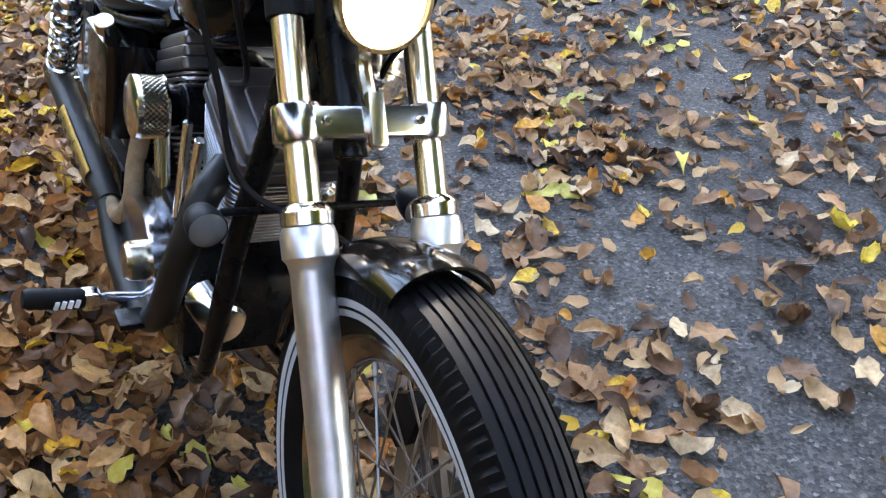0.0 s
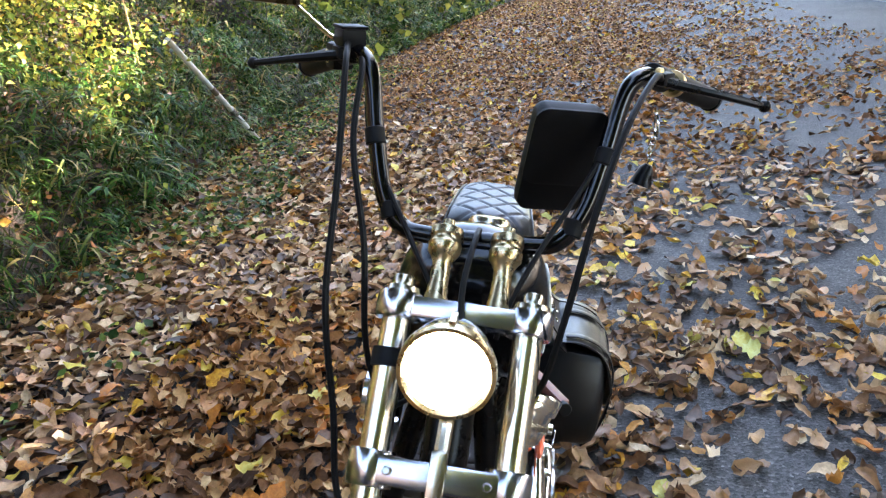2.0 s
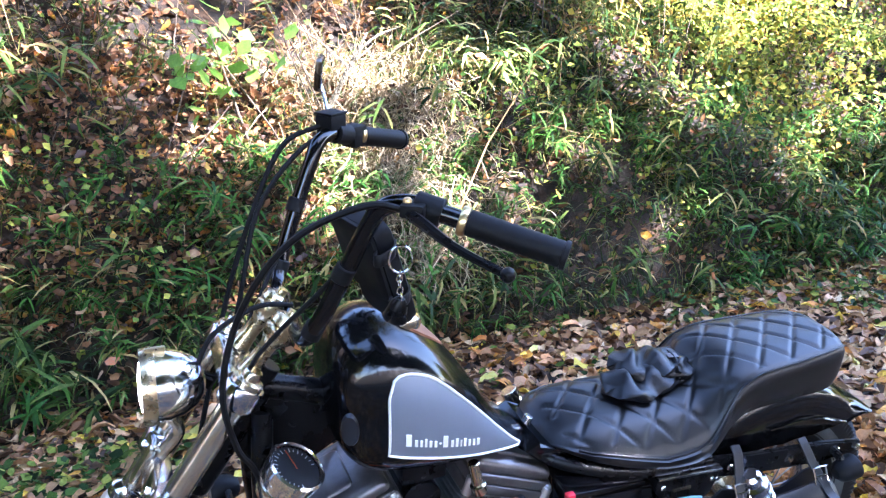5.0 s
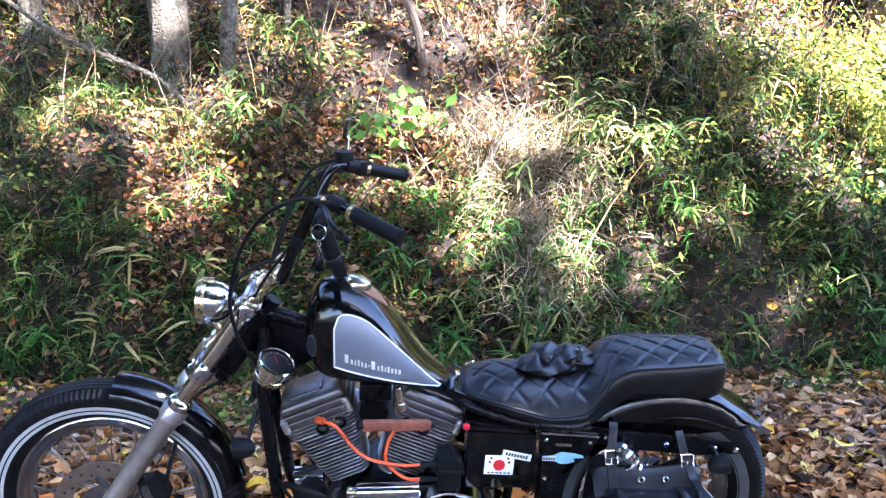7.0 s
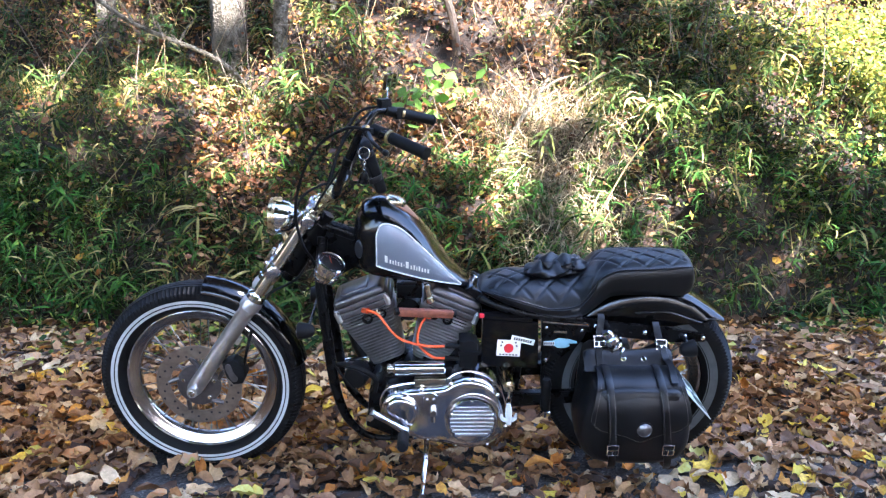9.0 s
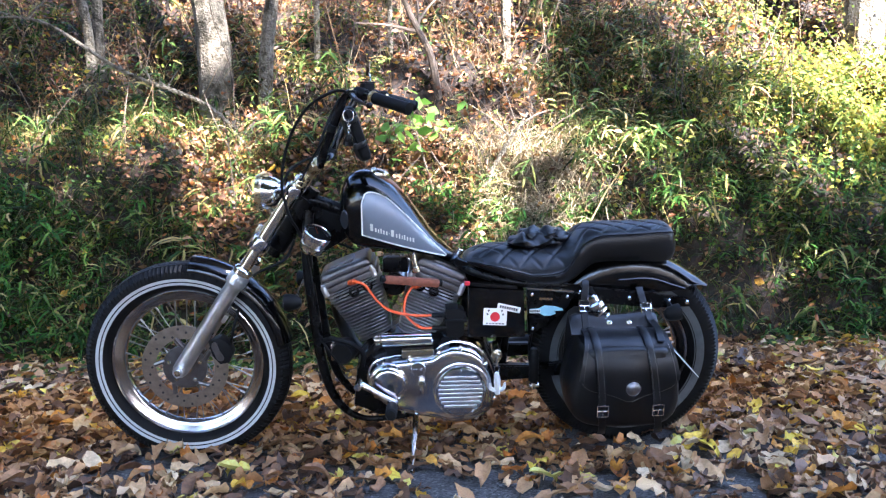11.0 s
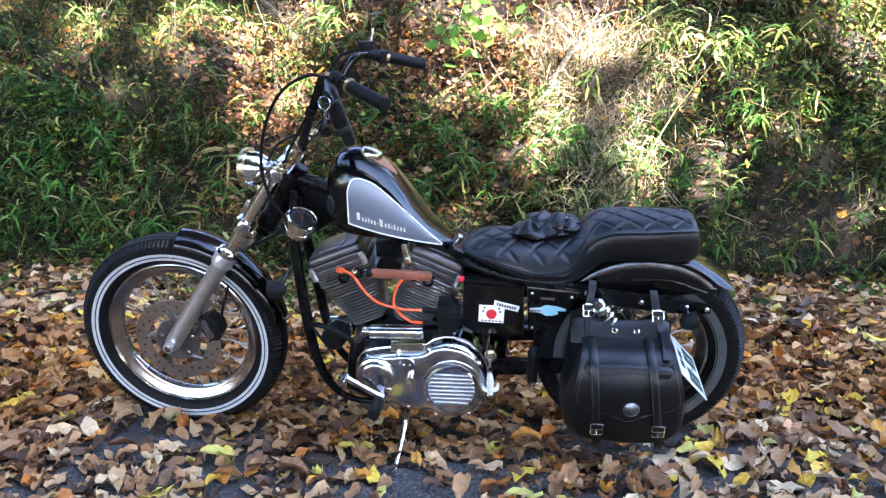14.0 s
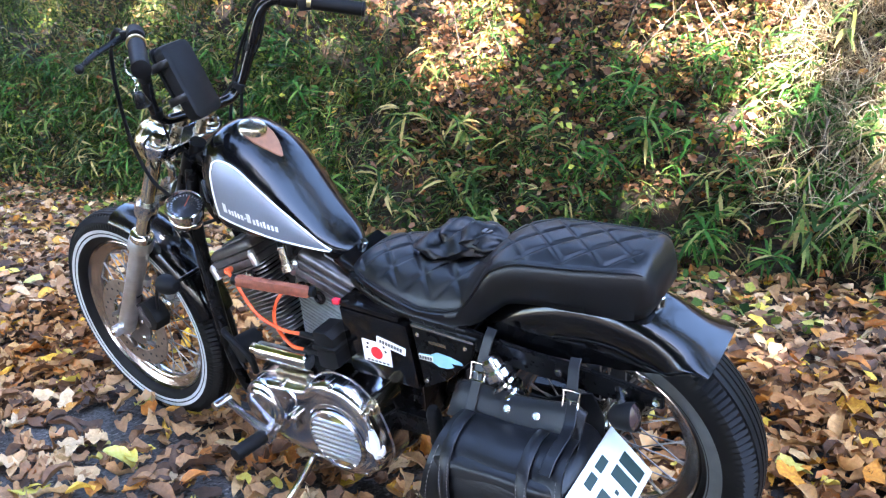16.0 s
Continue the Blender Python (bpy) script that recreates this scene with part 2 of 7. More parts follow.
def asphalt_material():
    """Worn asphalt: grey stones in dark binder, pale dust and damp patches."""
    m, t, b = graph("asphalt")
    co = t.nodes.new("ShaderNodeTexCoord")
    vor = node(t, "ShaderNodeTexVoronoi", Scale=130.0)
    grit = node(t, "ShaderNodeTexNoise", Scale=420.0, Detail=3.0)
    patch = node(t, "ShaderNodeTexNoise", Scale=1.3, Detail=6.0, Roughness=0.65)
    for n in (vor, grit, patch):
        t.links.new(co.outputs["Object"], n.inputs["Vector"])
    stones = ramp(t, [(0.0, (0.042, 0.041, 0.041)), (0.45, (0.105, 0.101, 0.100)), (0.8, (0.18, 0.173, 0.169)), (1.0, (0.38, 0.368, 0.35))], vor.outputs["Color"])
    area = ramp(t, [(0.3, (0.36, 0.355, 0.35)), (0.7, (0.85, 0.83, 0.80))], patch.outputs[0])
    mul = t.nodes.new("ShaderNodeMix")
    mul.data_type, mul.blend_type = "RGBA", "MULTIPLY"
    mul.inputs[0].default_value = 1.0
    t.links.new(stones.outputs[0], mul.inputs[6])
    t.links.new(area.outputs[0], mul.inputs[7])
    t.links.new(mul.outputs[2], b.inputs["Base Color"])
    rough = node(t, "ShaderNodeMapRange", To_Min=0.6, To_Max=0.9)
    t.links.new(patch.outputs[0], rough.inputs[0])
    t.links.new(rough.outputs[0], b.inputs["Roughness"])
    b.inputs["Specular IOR Level"].default_value = 0.22
    hsum = t.nodes.new("ShaderNodeMath")
    t.links.new(vor.outputs["Distance"], hsum.inputs[0])
    t.links.new(grit.outputs[0], hsum.inputs[1])
    bp = node(t, "ShaderNodeBump", Strength=0.55, Distance=0.004)
    t.links.new(hsum.outputs[0], bp.inputs["Height"])
    t.links.new(bp.outputs[0], b.inputs["Normal"])
    return m


def litter_material():
    """Soil under rotting leaves: brown cells the size of leaves, crumbs between them."""
    m, t, b = graph("leaf_litter_soil")
    co = t.nodes.new("ShaderNodeTexCoord")
    vor = node(t, "ShaderNodeTexVoronoi", Scale=22.0)
    nz = node(t, "ShaderNodeTexNoise", Scale=60.0, Detail=6.0, Roughness=0.7)
    for n in (vor, nz):
        t.links.new(co.outputs["Object"], n.inputs["Vector"])
    # near-black soil: the shade in gaps under the growth is put into its colour
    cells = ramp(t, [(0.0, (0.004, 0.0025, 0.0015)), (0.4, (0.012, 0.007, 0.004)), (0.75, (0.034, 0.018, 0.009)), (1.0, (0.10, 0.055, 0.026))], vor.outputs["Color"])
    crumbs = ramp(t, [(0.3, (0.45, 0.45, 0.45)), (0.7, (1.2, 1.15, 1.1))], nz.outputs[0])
    mul = t.nodes.new("ShaderNodeMix")
    mul.data_type, mul.blend_type = "RGBA", "MULTIPLY"
    mul.inputs[0].default_value = 1.0
    t.links.new(cells.outputs[0], mul.inputs[6])
    t.links.new(crumbs.outputs[0], mul.inputs[7])
    t.links.new(mul.outputs[2], b.inputs["Base Color"])
    b.inputs["Roughness"].default_value = 0.9
    bp = node(t, "ShaderNodeBump", Strength=0.8, Distance=0.015)
    t.links.new(nz.outputs[0], bp.inputs["Height"])
    t.links.new(bp.outputs[0], b.inputs["Normal"])
    return m


asphalt = asphalt_material()
litter = litter_material()

# ---- building helpers ----
def finish(name, bm, material, smooth=35):
    me = bpy.data.meshes.new(name)
    bmesh.ops.recalc_face_normals(bm, faces=bm.faces)
    bm.to_mesh(me)
    bm.free()
    me.materials.append(material)
    if smooth:
        me.polygons.foreach_set("use_smooth", [True] * len(me.polygons))
        me.set_sharp_from_angle(angle=radians(smooth))
    return me


def part(name, bm, material, parent, label="", smooth=35):
    ob = new(name, finish(name, bm, material, smooth))
    ob.parent = parent
    return tagged(ob, label) if label else ob


def smooth_path(points, per=6):
    """A Catmull-Rom curve through the points."""
    p = [Vector(q) for q in points]
    p = [2 * p[0] - p[1]] + p + [2 * p[-1] - p[-2]]
    out = []
    for i in range(1, len(p) - 2):
        a, b, c, d = p[i - 1:i + 3]
        for k in range(per):
            s = k / per
            out.append(0.5 * (2 * b + (c - a) * s + (2 * a - 5 * b + 4 * c - d) * s * s + (3 * b - a - 3 * c + d) * s ** 3))
    return out + [p[-2]]


def tube(bm, points, radius, seg=10, per=6, bend=True, caps=True, closed=False):
    """A round bar along the points; radius may be one number or one for each point."""
    path = smooth_path(points, per) if bend and len(points) > 2 else [Vector(q) for q in points]
    n = len(path)
    radii = [radius] * n if isinstance(radius, (int, float)) else [float(v) for v in np.interp(np.linspace(0, 1, n), np.linspace(0, 1, len(radius)), radius)]
    side = None
    rings = []
    for i, q in enumerate(path):
        if closed:
            d = (path[(i + 1) % n] - path[i - 1]).normalized()
        else:
            d = (path[min(i + 1, n - 1)] - path[max(i - 1, 0)]).normalized()
        if side is None:
            side = d.orthogonal().normalized()
        side = (side - d * side.dot(d)).normalized()
        up = d.cross(side)
        rings.append([bm.verts.new(q + radii[i] * (side * math.cos(a) + up * math.sin(a))) for a in (2 * math.pi * k / seg for k in range(seg))])
    for i in range(n if closed else n - 1):
        a, b = rings[i], rings[(i + 1) % n]
        for k in range(seg):
            bm.faces.new((a[k], a[(k + 1) % seg], b[(k + 1) % seg], b[k]))
    if caps and not closed:
        bm.faces.new(rings[0][::-1])
        bm.faces.new(rings[-1])
    return bm


def box(bm, centre, size, m=None, bevel=0.0):
    made = bmesh.ops.create_cube(bm, size=1.0)["verts"]
    t = Matrix.Translation(centre) @ (m or Matrix()) @ Matrix.Diagonal((*size, 1))
    bmesh.ops.transform(bm, matrix=t, verts=made)
    if bevel:
        edges = {e for v in made for e in v.link_edges}
        bmesh.ops.bevel(bm, geom=list(edges), offset=bevel, segments=2, affect="EDGES", profile=0.6)
    return bm


def axis_frame(origin, direction):
    """A frame at origin whose z runs along direction."""
    q = Vector(direction).normalized().to_track_quat("Z", "Y")
    return Matrix.Translation(origin) @ q.to_matrix().to_4x4()


def lathe(bm, profile, m, seg=32, loop=False):
    """Turns (radius, height) pairs about m's z axis. loop: the profile closes on itself."""
    rings = []
    for r, h in profile:
        if r < 1e-6:
            rings.append([bm.verts.new(m @ Vector((0, 0, h)))])
        else:
            rings.append([bm.verts.new(m @ Vector((r * math.cos(2 * math.pi * k / seg), r * math.sin(2 * math.pi * k / seg), h))) for k in range(seg)])
    pairs = list(zip(rings, rings[1:])) + ([(rings[-1], rings[0])] if loop else [])
    for a, b in pairs:
        for k in range(seg):
            j = (k + 1) % seg
            f = [a[k % len(a)], a[j % len(a)], b[j % len(b)], b[k % len(b)]]
            f = list(dict.fromkeys(f))
            if len(f) > 2:
                bm.faces.new(f)
    return bm


def rod(bm, a, b, radius, seg=16, bevel=0.0015):
    """A straight round bar with softened ends."""
    a, b = Vector(a), Vector(b)
    n = (b - a).length
    lathe(bm, [(0, 0), (radius - bevel, 0), (radius, bevel), (radius, n - bevel), (radius - bevel, n), (0, n)], axis_frame(a, b - a), seg)
    return bm


def prism(bm, outline, y0, y1, bevel=0.003, per=0):
    """An outline in x and z, between two values of y, edges softened."""
    pts = [(q.x, q.z) for q in smooth_path([(x, 0, z) for x, z in outline] + [(outline[0][0], 0, outline[0][1])], per)[:-1]] if per else outline
    a = [bm.verts.new((x, y0, z)) for x, z in pts]
    b = [bm.verts.new((x, y1, z)) for x, z in pts]
    caps = [bm.faces.new(a), bm.faces.new(b[::-1])]
    n = len(a)
    for k in range(n):
        bm.faces.new((a[k], b[k], b[(k + 1) % n], a[(k + 1) % n]))
    if bevel:
        bmesh.ops.bevel(bm, geom=[e for f in caps for e in f.edges], offset=bevel, segments=2, affect="EDGES", profile=0.6)
    return bm


def loft(bm, rings, caps=True):
    vs = [[bm.verts.new(p) for p in ring] for ring in rings]
    n = len(vs[0])
    for a, b in zip(vs, vs[1:]):
        for k in range(n):
            bm.faces.new((a[k], a[(k + 1) % n], b[(k + 1) % n], b[k]))
    if caps:
        bm.faces.new(vs[0][::-1])
        bm.faces.new(vs[-1])
    return bm


def bolt(bm, at, direction, r=0.006, h=0.005):
    lathe(bm, [(0, h), (r * 0.7, h), (r, h * 0.6), (r, -0.002)], axis_frame(at, direction), 8)
    return bm


def scatter(name, shapes, picks, places, material, kind="stuff", label="", category="", smooth=True):
    """One mesh of many small shapes. shapes: (verts, faces) arrays; picks: which shape; places: n x 4 x 4."""
    vs, fs, at = [], [], 0
    for i, (v, f) in enumerate(shapes):
        m = places[picks == i]
        if not len(m):
            continue
        w = np.einsum("nij,vj->nvi", m[:, :3, :3], v) + m[:, None, :3, 3]
        vs.append(w.reshape(-1, 3))
        fs.append((f[None] + (np.arange(len(m)) * len(v))[:, None, None] + at).reshape(-1, f.shape[1]))
        at += len(m) * len(v)
    v, f = np.concatenate(vs).astype(np.float32), np.concatenate(fs).astype(np.int32)
    me = bpy.data.meshes.new(name)
    me.vertices.add(len(v))
    me.vertices.foreach_set("co", v.ravel())
    k = f.shape[1]
    me.loops.add(f.size)
    me.loops.foreach_set("vertex_index", f.ravel())
    me.polygons.add(len(f))
    me.polygons.foreach_set("loop_start", np.arange(0, f.size, k, dtype=np.int32))
    me.polygons.foreach_set("use_smooth", np.full(len(f), smooth))
    me.update(calc_edges=True)
    me.materials.append(material)
    return tagged(new(name, me), label, category, kind=kind)


rng = np.random.default_rng(7)


def turns(rx, ry, rz):
    """Rotation matrices (n x 3 x 3) from angles in radians."""
    cx, sx, cy, sy, cz, sz = np.cos(rx), np.sin(rx), np.cos(ry), np.sin(ry), np.cos(rz), np.sin(rz)
    o, i = np.zeros_like(cx), np.ones_like(cx)
    a = np.stack([i, o, o, o, cx, -sx, o, sx, cx], -1).reshape(-1, 3, 3)
    b = np.stack([cy, o, sy, o, i, o, -sy, o, cy], -1).reshape(-1, 3, 3)
    c = np.stack([cz, -sz, o, sz, cz, o, o, o, i], -1).reshape(-1, 3, 3)
    return c @ b @ a


def placed(rot, scale, at):
    m = np.zeros((len(at), 4, 4))
    m[:, :3, :3] = rot * np.asarray(scale)[:, None, None]
    m[:, :3, 3] = at
    m[:, 3, 3] = 1
    return m


def leaf_shape(width, curl, fold, twist, rows=5, lobes=0.0, seed=0, cols=3, crumple=0.035):
    """A leaf one unit long along x, folded on its rib, curled along its length."""
    r = np.random.default_rng(seed)
    v = []
    for i in range(rows):
        s = i / (rows - 1)
        w = width * (math.sin(math.pi * min(1, 0.06 + 0.94 * s) ** 0.75) ** 0.85) * (1 + lobes * (1 if i % 2 else -1) * (0 < i < rows - 1))
        w = max(w, 0.012)
        ang = curl * (s - 0.3)
        x, z = (s - 0.5) * math.cos(ang * 0.6), 0.35 * curl * (s - 0.4) ** 2 + 0.02 * r.normal()
        for side in (-1, -0.5, 0, 0.5, 1) if cols == 5 else (-1, 0, 1):
            zz = z + abs(side) ** 1.5 * w * fold + side * twist * w * (s - 0.5) + 1.2 * crumple * r.normal() * abs(side)
            v.append((x + 0.3 * crumple * r.normal() * abs(side), side * w * (1 + 0.6 * crumple * r.normal()), zz))
    f = []
    for i in range(rows - 1):
        for k in range(cols - 1):
            a = cols * i + k
            f.append((a, a + 1, a + cols + 1, a + cols))
    v = np.array(v)
    v[:, 2] -= v[:, 2].min()
    return v, np.array(f)

# ---- the place: road, verge, wooded bank ----
FOOT_X = [-60, -34, -20, -12, -8, -4, 0, 4, 8, 11, 15, 20, 26, 41, 68, 130, 220]
FOOT_Y = [-44, -18, -4.0, 1.4, 2.4, 2.45, 2.3, 2.15, 2.25, 2.08, 1.60, 0.95, 0.15, -2.8, -10.5, -38, -90]
RISE_D = [0, 0.12, 0.35, 0.7, 1.2, 2.0, 3.5, 6, 10, 16, 30, 60]
RISE_Z = [0, 0.22, 0.75, 1.25, 1.70, 2.30, 3.4, 5.6, 9.0, 13.5, 22, 34]


def foot(x):
    return np.interp(x, FOOT_X, FOOT_Y)


def wave(x, y, s):
    """Smooth unevenness, about -1 to 1."""
    return (np.sin(1.7 * x * s + 0.6 * np.sin(1.1 * y * s)) + np.sin(2.3 * y * s + 1.3 * np.sin(0.9 * x * s) + 1.0) + np.sin(3.1 * (x + y) * s + 2.2)) / 3


def dip(x):
    """The road falls a little towards the front wheel."""
    return -0.016 * np.clip((1.3 - np.asarray(x)) / 1.2, 0, 1)


def bank_at(x, d):
    """A point of the bank, d metres behind its foot."""
    x, d = np.asarray(x, float), np.asarray(d, float)
    amp = np.clip(d * 0.5, 0, 0.3)
    z = np.interp(d, RISE_D, RISE_Z) + amp * 0.7 * wave(x, d, 1.3) + amp * 0.35 * wave(x, d, 3.9)
    y = foot(x) + d + amp * 0.5 * wave(x, z, 1.9)
    return np.stack([x, y, np.maximum(z, 0)], -1)


def grid_mesh(name, pts, material, kind="structure", label="", category=""):
    n, k = pts.shape[:2]
    i = np.arange(n * k).reshape(n, k)
    f = np.stack([i[:-1, :-1], i[1:, :-1], i[1:, 1:], i[:-1, 1:]], -1).reshape(-1, 4)
    me = bpy.data.meshes.new(name)
    me.from_pydata(pts.reshape(-1, 3).tolist(), [], f.tolist())
    me.materials.append(material)
    me.polygons.foreach_set("use_smooth", [True] * len(me.polygons))
    return tagged(new(name, me), label, category, kind=kind)


# the ground: one asphalt sheet with a slight unevenness near the motorcycle
gx = np.concatenate([np.linspace(-2500, -12, 14), np.linspace(-10, 16, 131), np.linspace(19, 2500, 22)])
gy = np.concatenate([np.linspace(-2500, -14, 14), np.linspace(-12, 5, 86), np.linspace(8, 2500, 14)])
GX, GY = np.meshgrid(gx, gy, indexing="ij")
GZ = 0.006 * wave(GX, GY, 0.8) * (np.abs(GX) < 40) * (np.abs(GY) < 12) - 0.006 + dip(GX)
ground = grid_mesh("ground", np.stack([GX, GY, GZ], -1), asphalt, label="worn dark grey asphalt road strewn with leaves", category="road")

# soil and rotting leaves along the foot of the bank, fraying out over the asphalt
vx = np.concatenate([np.linspace(-20, -9, 30), np.linspace(-8, 20, 180), np.linspace(21, 150, 60)])
VX, VS = np.meshgrid(vx, np.linspace(0, 1, 14), indexing="ij")
inner = np.minimum(foot(VX) - 1.2, 0.30) + 0.35 * wave(VX, VX * 0.3, 1.1) + 0.012 * np.clip(VX, 0, 60) * 2
VY = inner + (foot(VX) + 0.25 - inner) * VS
VZ = -0.004 + dip(VX) + 0.022 * VS ** 0.6 + 0.008 * wave(VX, VY, 4.0) * VS
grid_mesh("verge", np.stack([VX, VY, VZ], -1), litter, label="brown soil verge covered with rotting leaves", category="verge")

bx = np.concatenate([np.linspace(-60, -9, 50), np.linspace(-8.6, 18, 220), np.linspace(19, 220, 90)])
bd = np.concatenate([np.linspace(0, 4, 56), np.linspace(4.4, 60, 44)])
BX, BD = np.meshgrid(bx, bd, indexing="ij")
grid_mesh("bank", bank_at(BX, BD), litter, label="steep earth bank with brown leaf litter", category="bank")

# beyond the road: low pale kerb and rising wooded ground
kb = bmesh.new()
kx = np.linspace(-60, 120, 91)
KY = -6.55 + (foot(kx) - 2.2) * ((kx > 11) | (kx < -9))
loft(kb, [[(x, y, -0.02), (x, y, 0.10), (x, y - 0.02, 0.12), (x, y - 0.14, 0.12), (x, y - 0.16, 0.10), (x, y - 0.16, -0.02)] for x, y in zip(kx, KY)])
kerb = tagged(new("kerb", finish("kerb", kb, kerb_mat)), "low pale concrete kerb along the far road edge", "kerb", kind="structure")
fx = np.linspace(-70, 220, 120)
FX, FD = np.meshgrid(fx, np.array([0, 0.3, 1, 2.5, 5, 9, 16, 30, 60, 110]), indexing="ij")
FY = -6.7 + (foot(FX) - 2.2) * ((FX > 11) | (FX < -9)) - FD
FZ = 0.06 + 0.22 * np.clip(FD - 2, 0, None) * (1 + 0.2 * wave(FX, FY, 0.3))
grid_mesh("far_slope", np.stack([FX, FY, np.minimum(FZ, 16)], -1), litter, label="wooded slope beyond the road", category="slope")

# ---- the motorcycle: x runs from its front axle to its tail, its left side is -y; it leans on its side stand ----
bike = tagged(new("motorcycle", None), "black custom cruiser motorcycle leaning on its side stand", "motorcycle")
bike.matrix_basis = pose(0.001, 0.152, 0, 13.0, 0, -3.4)
RAKE, STEER = radians(34.2), radians(-2.1)
AXLE = Vector((-0.008, 0, 0.343))
FORK_UP = Vector((math.sin(RAKE), 0, math.cos(RAKE)))
FORK_AHEAD = Vector((-math.cos(RAKE), 0, math.sin(RAKE)))
HINGE = AXLE - 0.05 * FORK_AHEAD
STEERED = Matrix.Translation(HINGE) @ Matrix.Rotation(STEER, 4, FORK_UP) @ Matrix.Translation(-HINGE)
REAR = Vector((1.535, 0, 0.335))
LEFT, RIGHT, UP = Vector((0, -1, 0)), Vector((0, 1, 0)), Vector((0, 0, 1))


def fork(s, y=0.0, ahead=0.0):
    """A point of the fork: s metres above the axle along it."""
    return AXLE + FORK_UP * s + FORK_AHEAD * ahead + Vector((0, y, 0))


def front(name, bm, material, parent=None, label="", smooth=35):
    bm.transform(STEERED)
    return part(name, bm, material, parent or bike, label, smooth)


BARS = Matrix.Translation((0.023, 0, 0.003)) @ Matrix.Translation((0, 0, 1.03)) @ Matrix.Rotation(radians(-2.1), 4, "X") @ Matrix.Translation((0, 0, -1.03))


def high(name, bm, material, parent=None, label="", smooth=35):
    """A part that sits on the handlebar."""
    bm.transform(BARS)
    return front(name, bm, material, parent, label, smooth)


def chassis(name, bm, material, parent, label="", smooth=35):
    """A part of the chassis. Lengths behind the engine's front are drawn long and drawn in here."""
    for v in bm.verts:
        if v.co.x > 0.6:
            v.co.x = 0.6 + (v.co.x - 0.6) * 0.967
    return part(name, bm, material, parent, label, smooth)


def wheel(centre, tyre_r, half, rim_r, add, walls, ribs, spokes, name):
    """Rim with its tyre, hub and crossed spokes; its axis runs along y."""
    m = Matrix.Translation(centre) @ Matrix.Rotation(radians(90), 4, "X")
    bm = bmesh.new()
    w = half * 0.62
    side_profile = [(0.012, 1.0), (0.016, 0.93), (0.010, 0.88), (0.006, 0.78), (-0.002, 0.70), (-0.006, 0.60), (-0.016, 0.48), (-0.022, 0.40), (-0.026, 0.22)]
    lathe(bm, [(rim_r + r, -w * h) for r, h in side_profile] + [(rim_r - 0.028, 0)] + [(rim_r + r, w * h) for r, h in side_profile[::-1]] + [(rim_r + 0.004, w * 0.7), (rim_r - 0.012, 0), (rim_r + 0.004, -w * 0.7)], m, 96, loop=True)
    rim = add(name, bm, rim_metal, bike, "laced wheel with a tarnished chrome rim")
    # tyre: grooved tread, notched shoulders
    bm = bmesh.new()
    seg = 288
    prof = [(rim_r + 0.0155, w * 0.90), (rim_r + 0.021, half * 0.72), (rim_r + 0.036, half * 0.93), (tyre_r - 0.045, half), (tyre_r - 0.022, half * 0.96)]
    groove = []
    for k in range(ribs):
        a = -0.78 + 1.56 * k / ribs
        b = -0.78 + 1.56 * (k + 1) / ribs
        crown = lambda q: tyre_r - 0.020 * abs(q) ** 2.2
        g = (b - a) * 0.32
        for q, dip in ((a + g * 0.5, 0), (b - g * 0.5, 0), (b - g * 0.4, 0.0045), (b + g * 0.4, 0.0045)):
            groove.append((crown(q) - (dip if k < ribs - 1 else 0), q * half, dip))
    rows = [(r, h, 0) for r, h in prof] + [(r, -h, d) for r, h, d in groove] + [(r, -h, 0) for r, h in prof[::-1]]
    rings = []
    for i, (r, h, dip) in enumerate(rows):
        notch = i in (4, len(rows) - 5) or i in (5, len(rows) - 6)
        ring = []
        for j in range(seg):
            rr = r - (0.0060 if notch and (j % 2) else 0)
            hh = h * (0.93 if notch and (j % 2) else 1) + (0.0012 if dip and j % 4 < 2 else 0)
            a = 2 * math.pi * j / seg
            ring.append(bm.verts.new(m @ Vector((rr * math.cos(a), rr * math.sin(a), hh))))
        rings.append(ring)
    for a, b in zip(rings, rings[1:]):
        for j in range(seg):
            bm.faces.new((a[j], a[(j + 1) % seg], b[(j + 1) % seg], b[j]))
    add("tyre", bm, tyre_rubber, rim, "black rubber tyre with ribbed tread")
    for label, mat, r1, r2 in walls:
        for s in (-1, 1):
            bm = bmesh.new()
            side = lambda r: half * float(np.interp(r, [rim_r + 0.0155, rim_r + 0.021, rim_r + 0.036, tyre_r - 0.045, tyre_r - 0.022], [0.62 * 0.90, 0.72, 0.93, 1.0, 0.96])) + 0.0015
            lathe(bm, [(r, s * side(r)) for r in np.linspace(r1, r2, 4)], m, 128)
            add("whitewall_ring", bm, mat, rim, label)
    bm = bmesh.new()
    lathe(bm, [(0.012, -0.07), (0.024, -0.068), (0.030, -0.045), (0.046, -0.043), (0.046, -0.037), (0.026, -0.03), (0.022, 0), (0.026, 0.03), (0.046, 0.037), (0.046, 0.043), (0.030, 0.045), (0.024, 0.068), (0.012, 0.07)], m, 32)
    add("hub", bm, aged_chrome, rim, "dull aluminium hub")
    for k in range(spokes):
        s = 1 if k % 2 else -1
        a = 2 * math.pi * k / spokes
        b = a + (0.55 if (k // 2) % 2 else -0.55)
        bm = bmesh.new()
        p = m @ Vector((0.043 * math.cos(b), 0.043 * math.sin(b), 0.039 * s))
        q = m @ Vector(((rim_r - 0.026) * math.cos(a), (rim_r - 0.026) * math.sin(a), 0.012 * s))
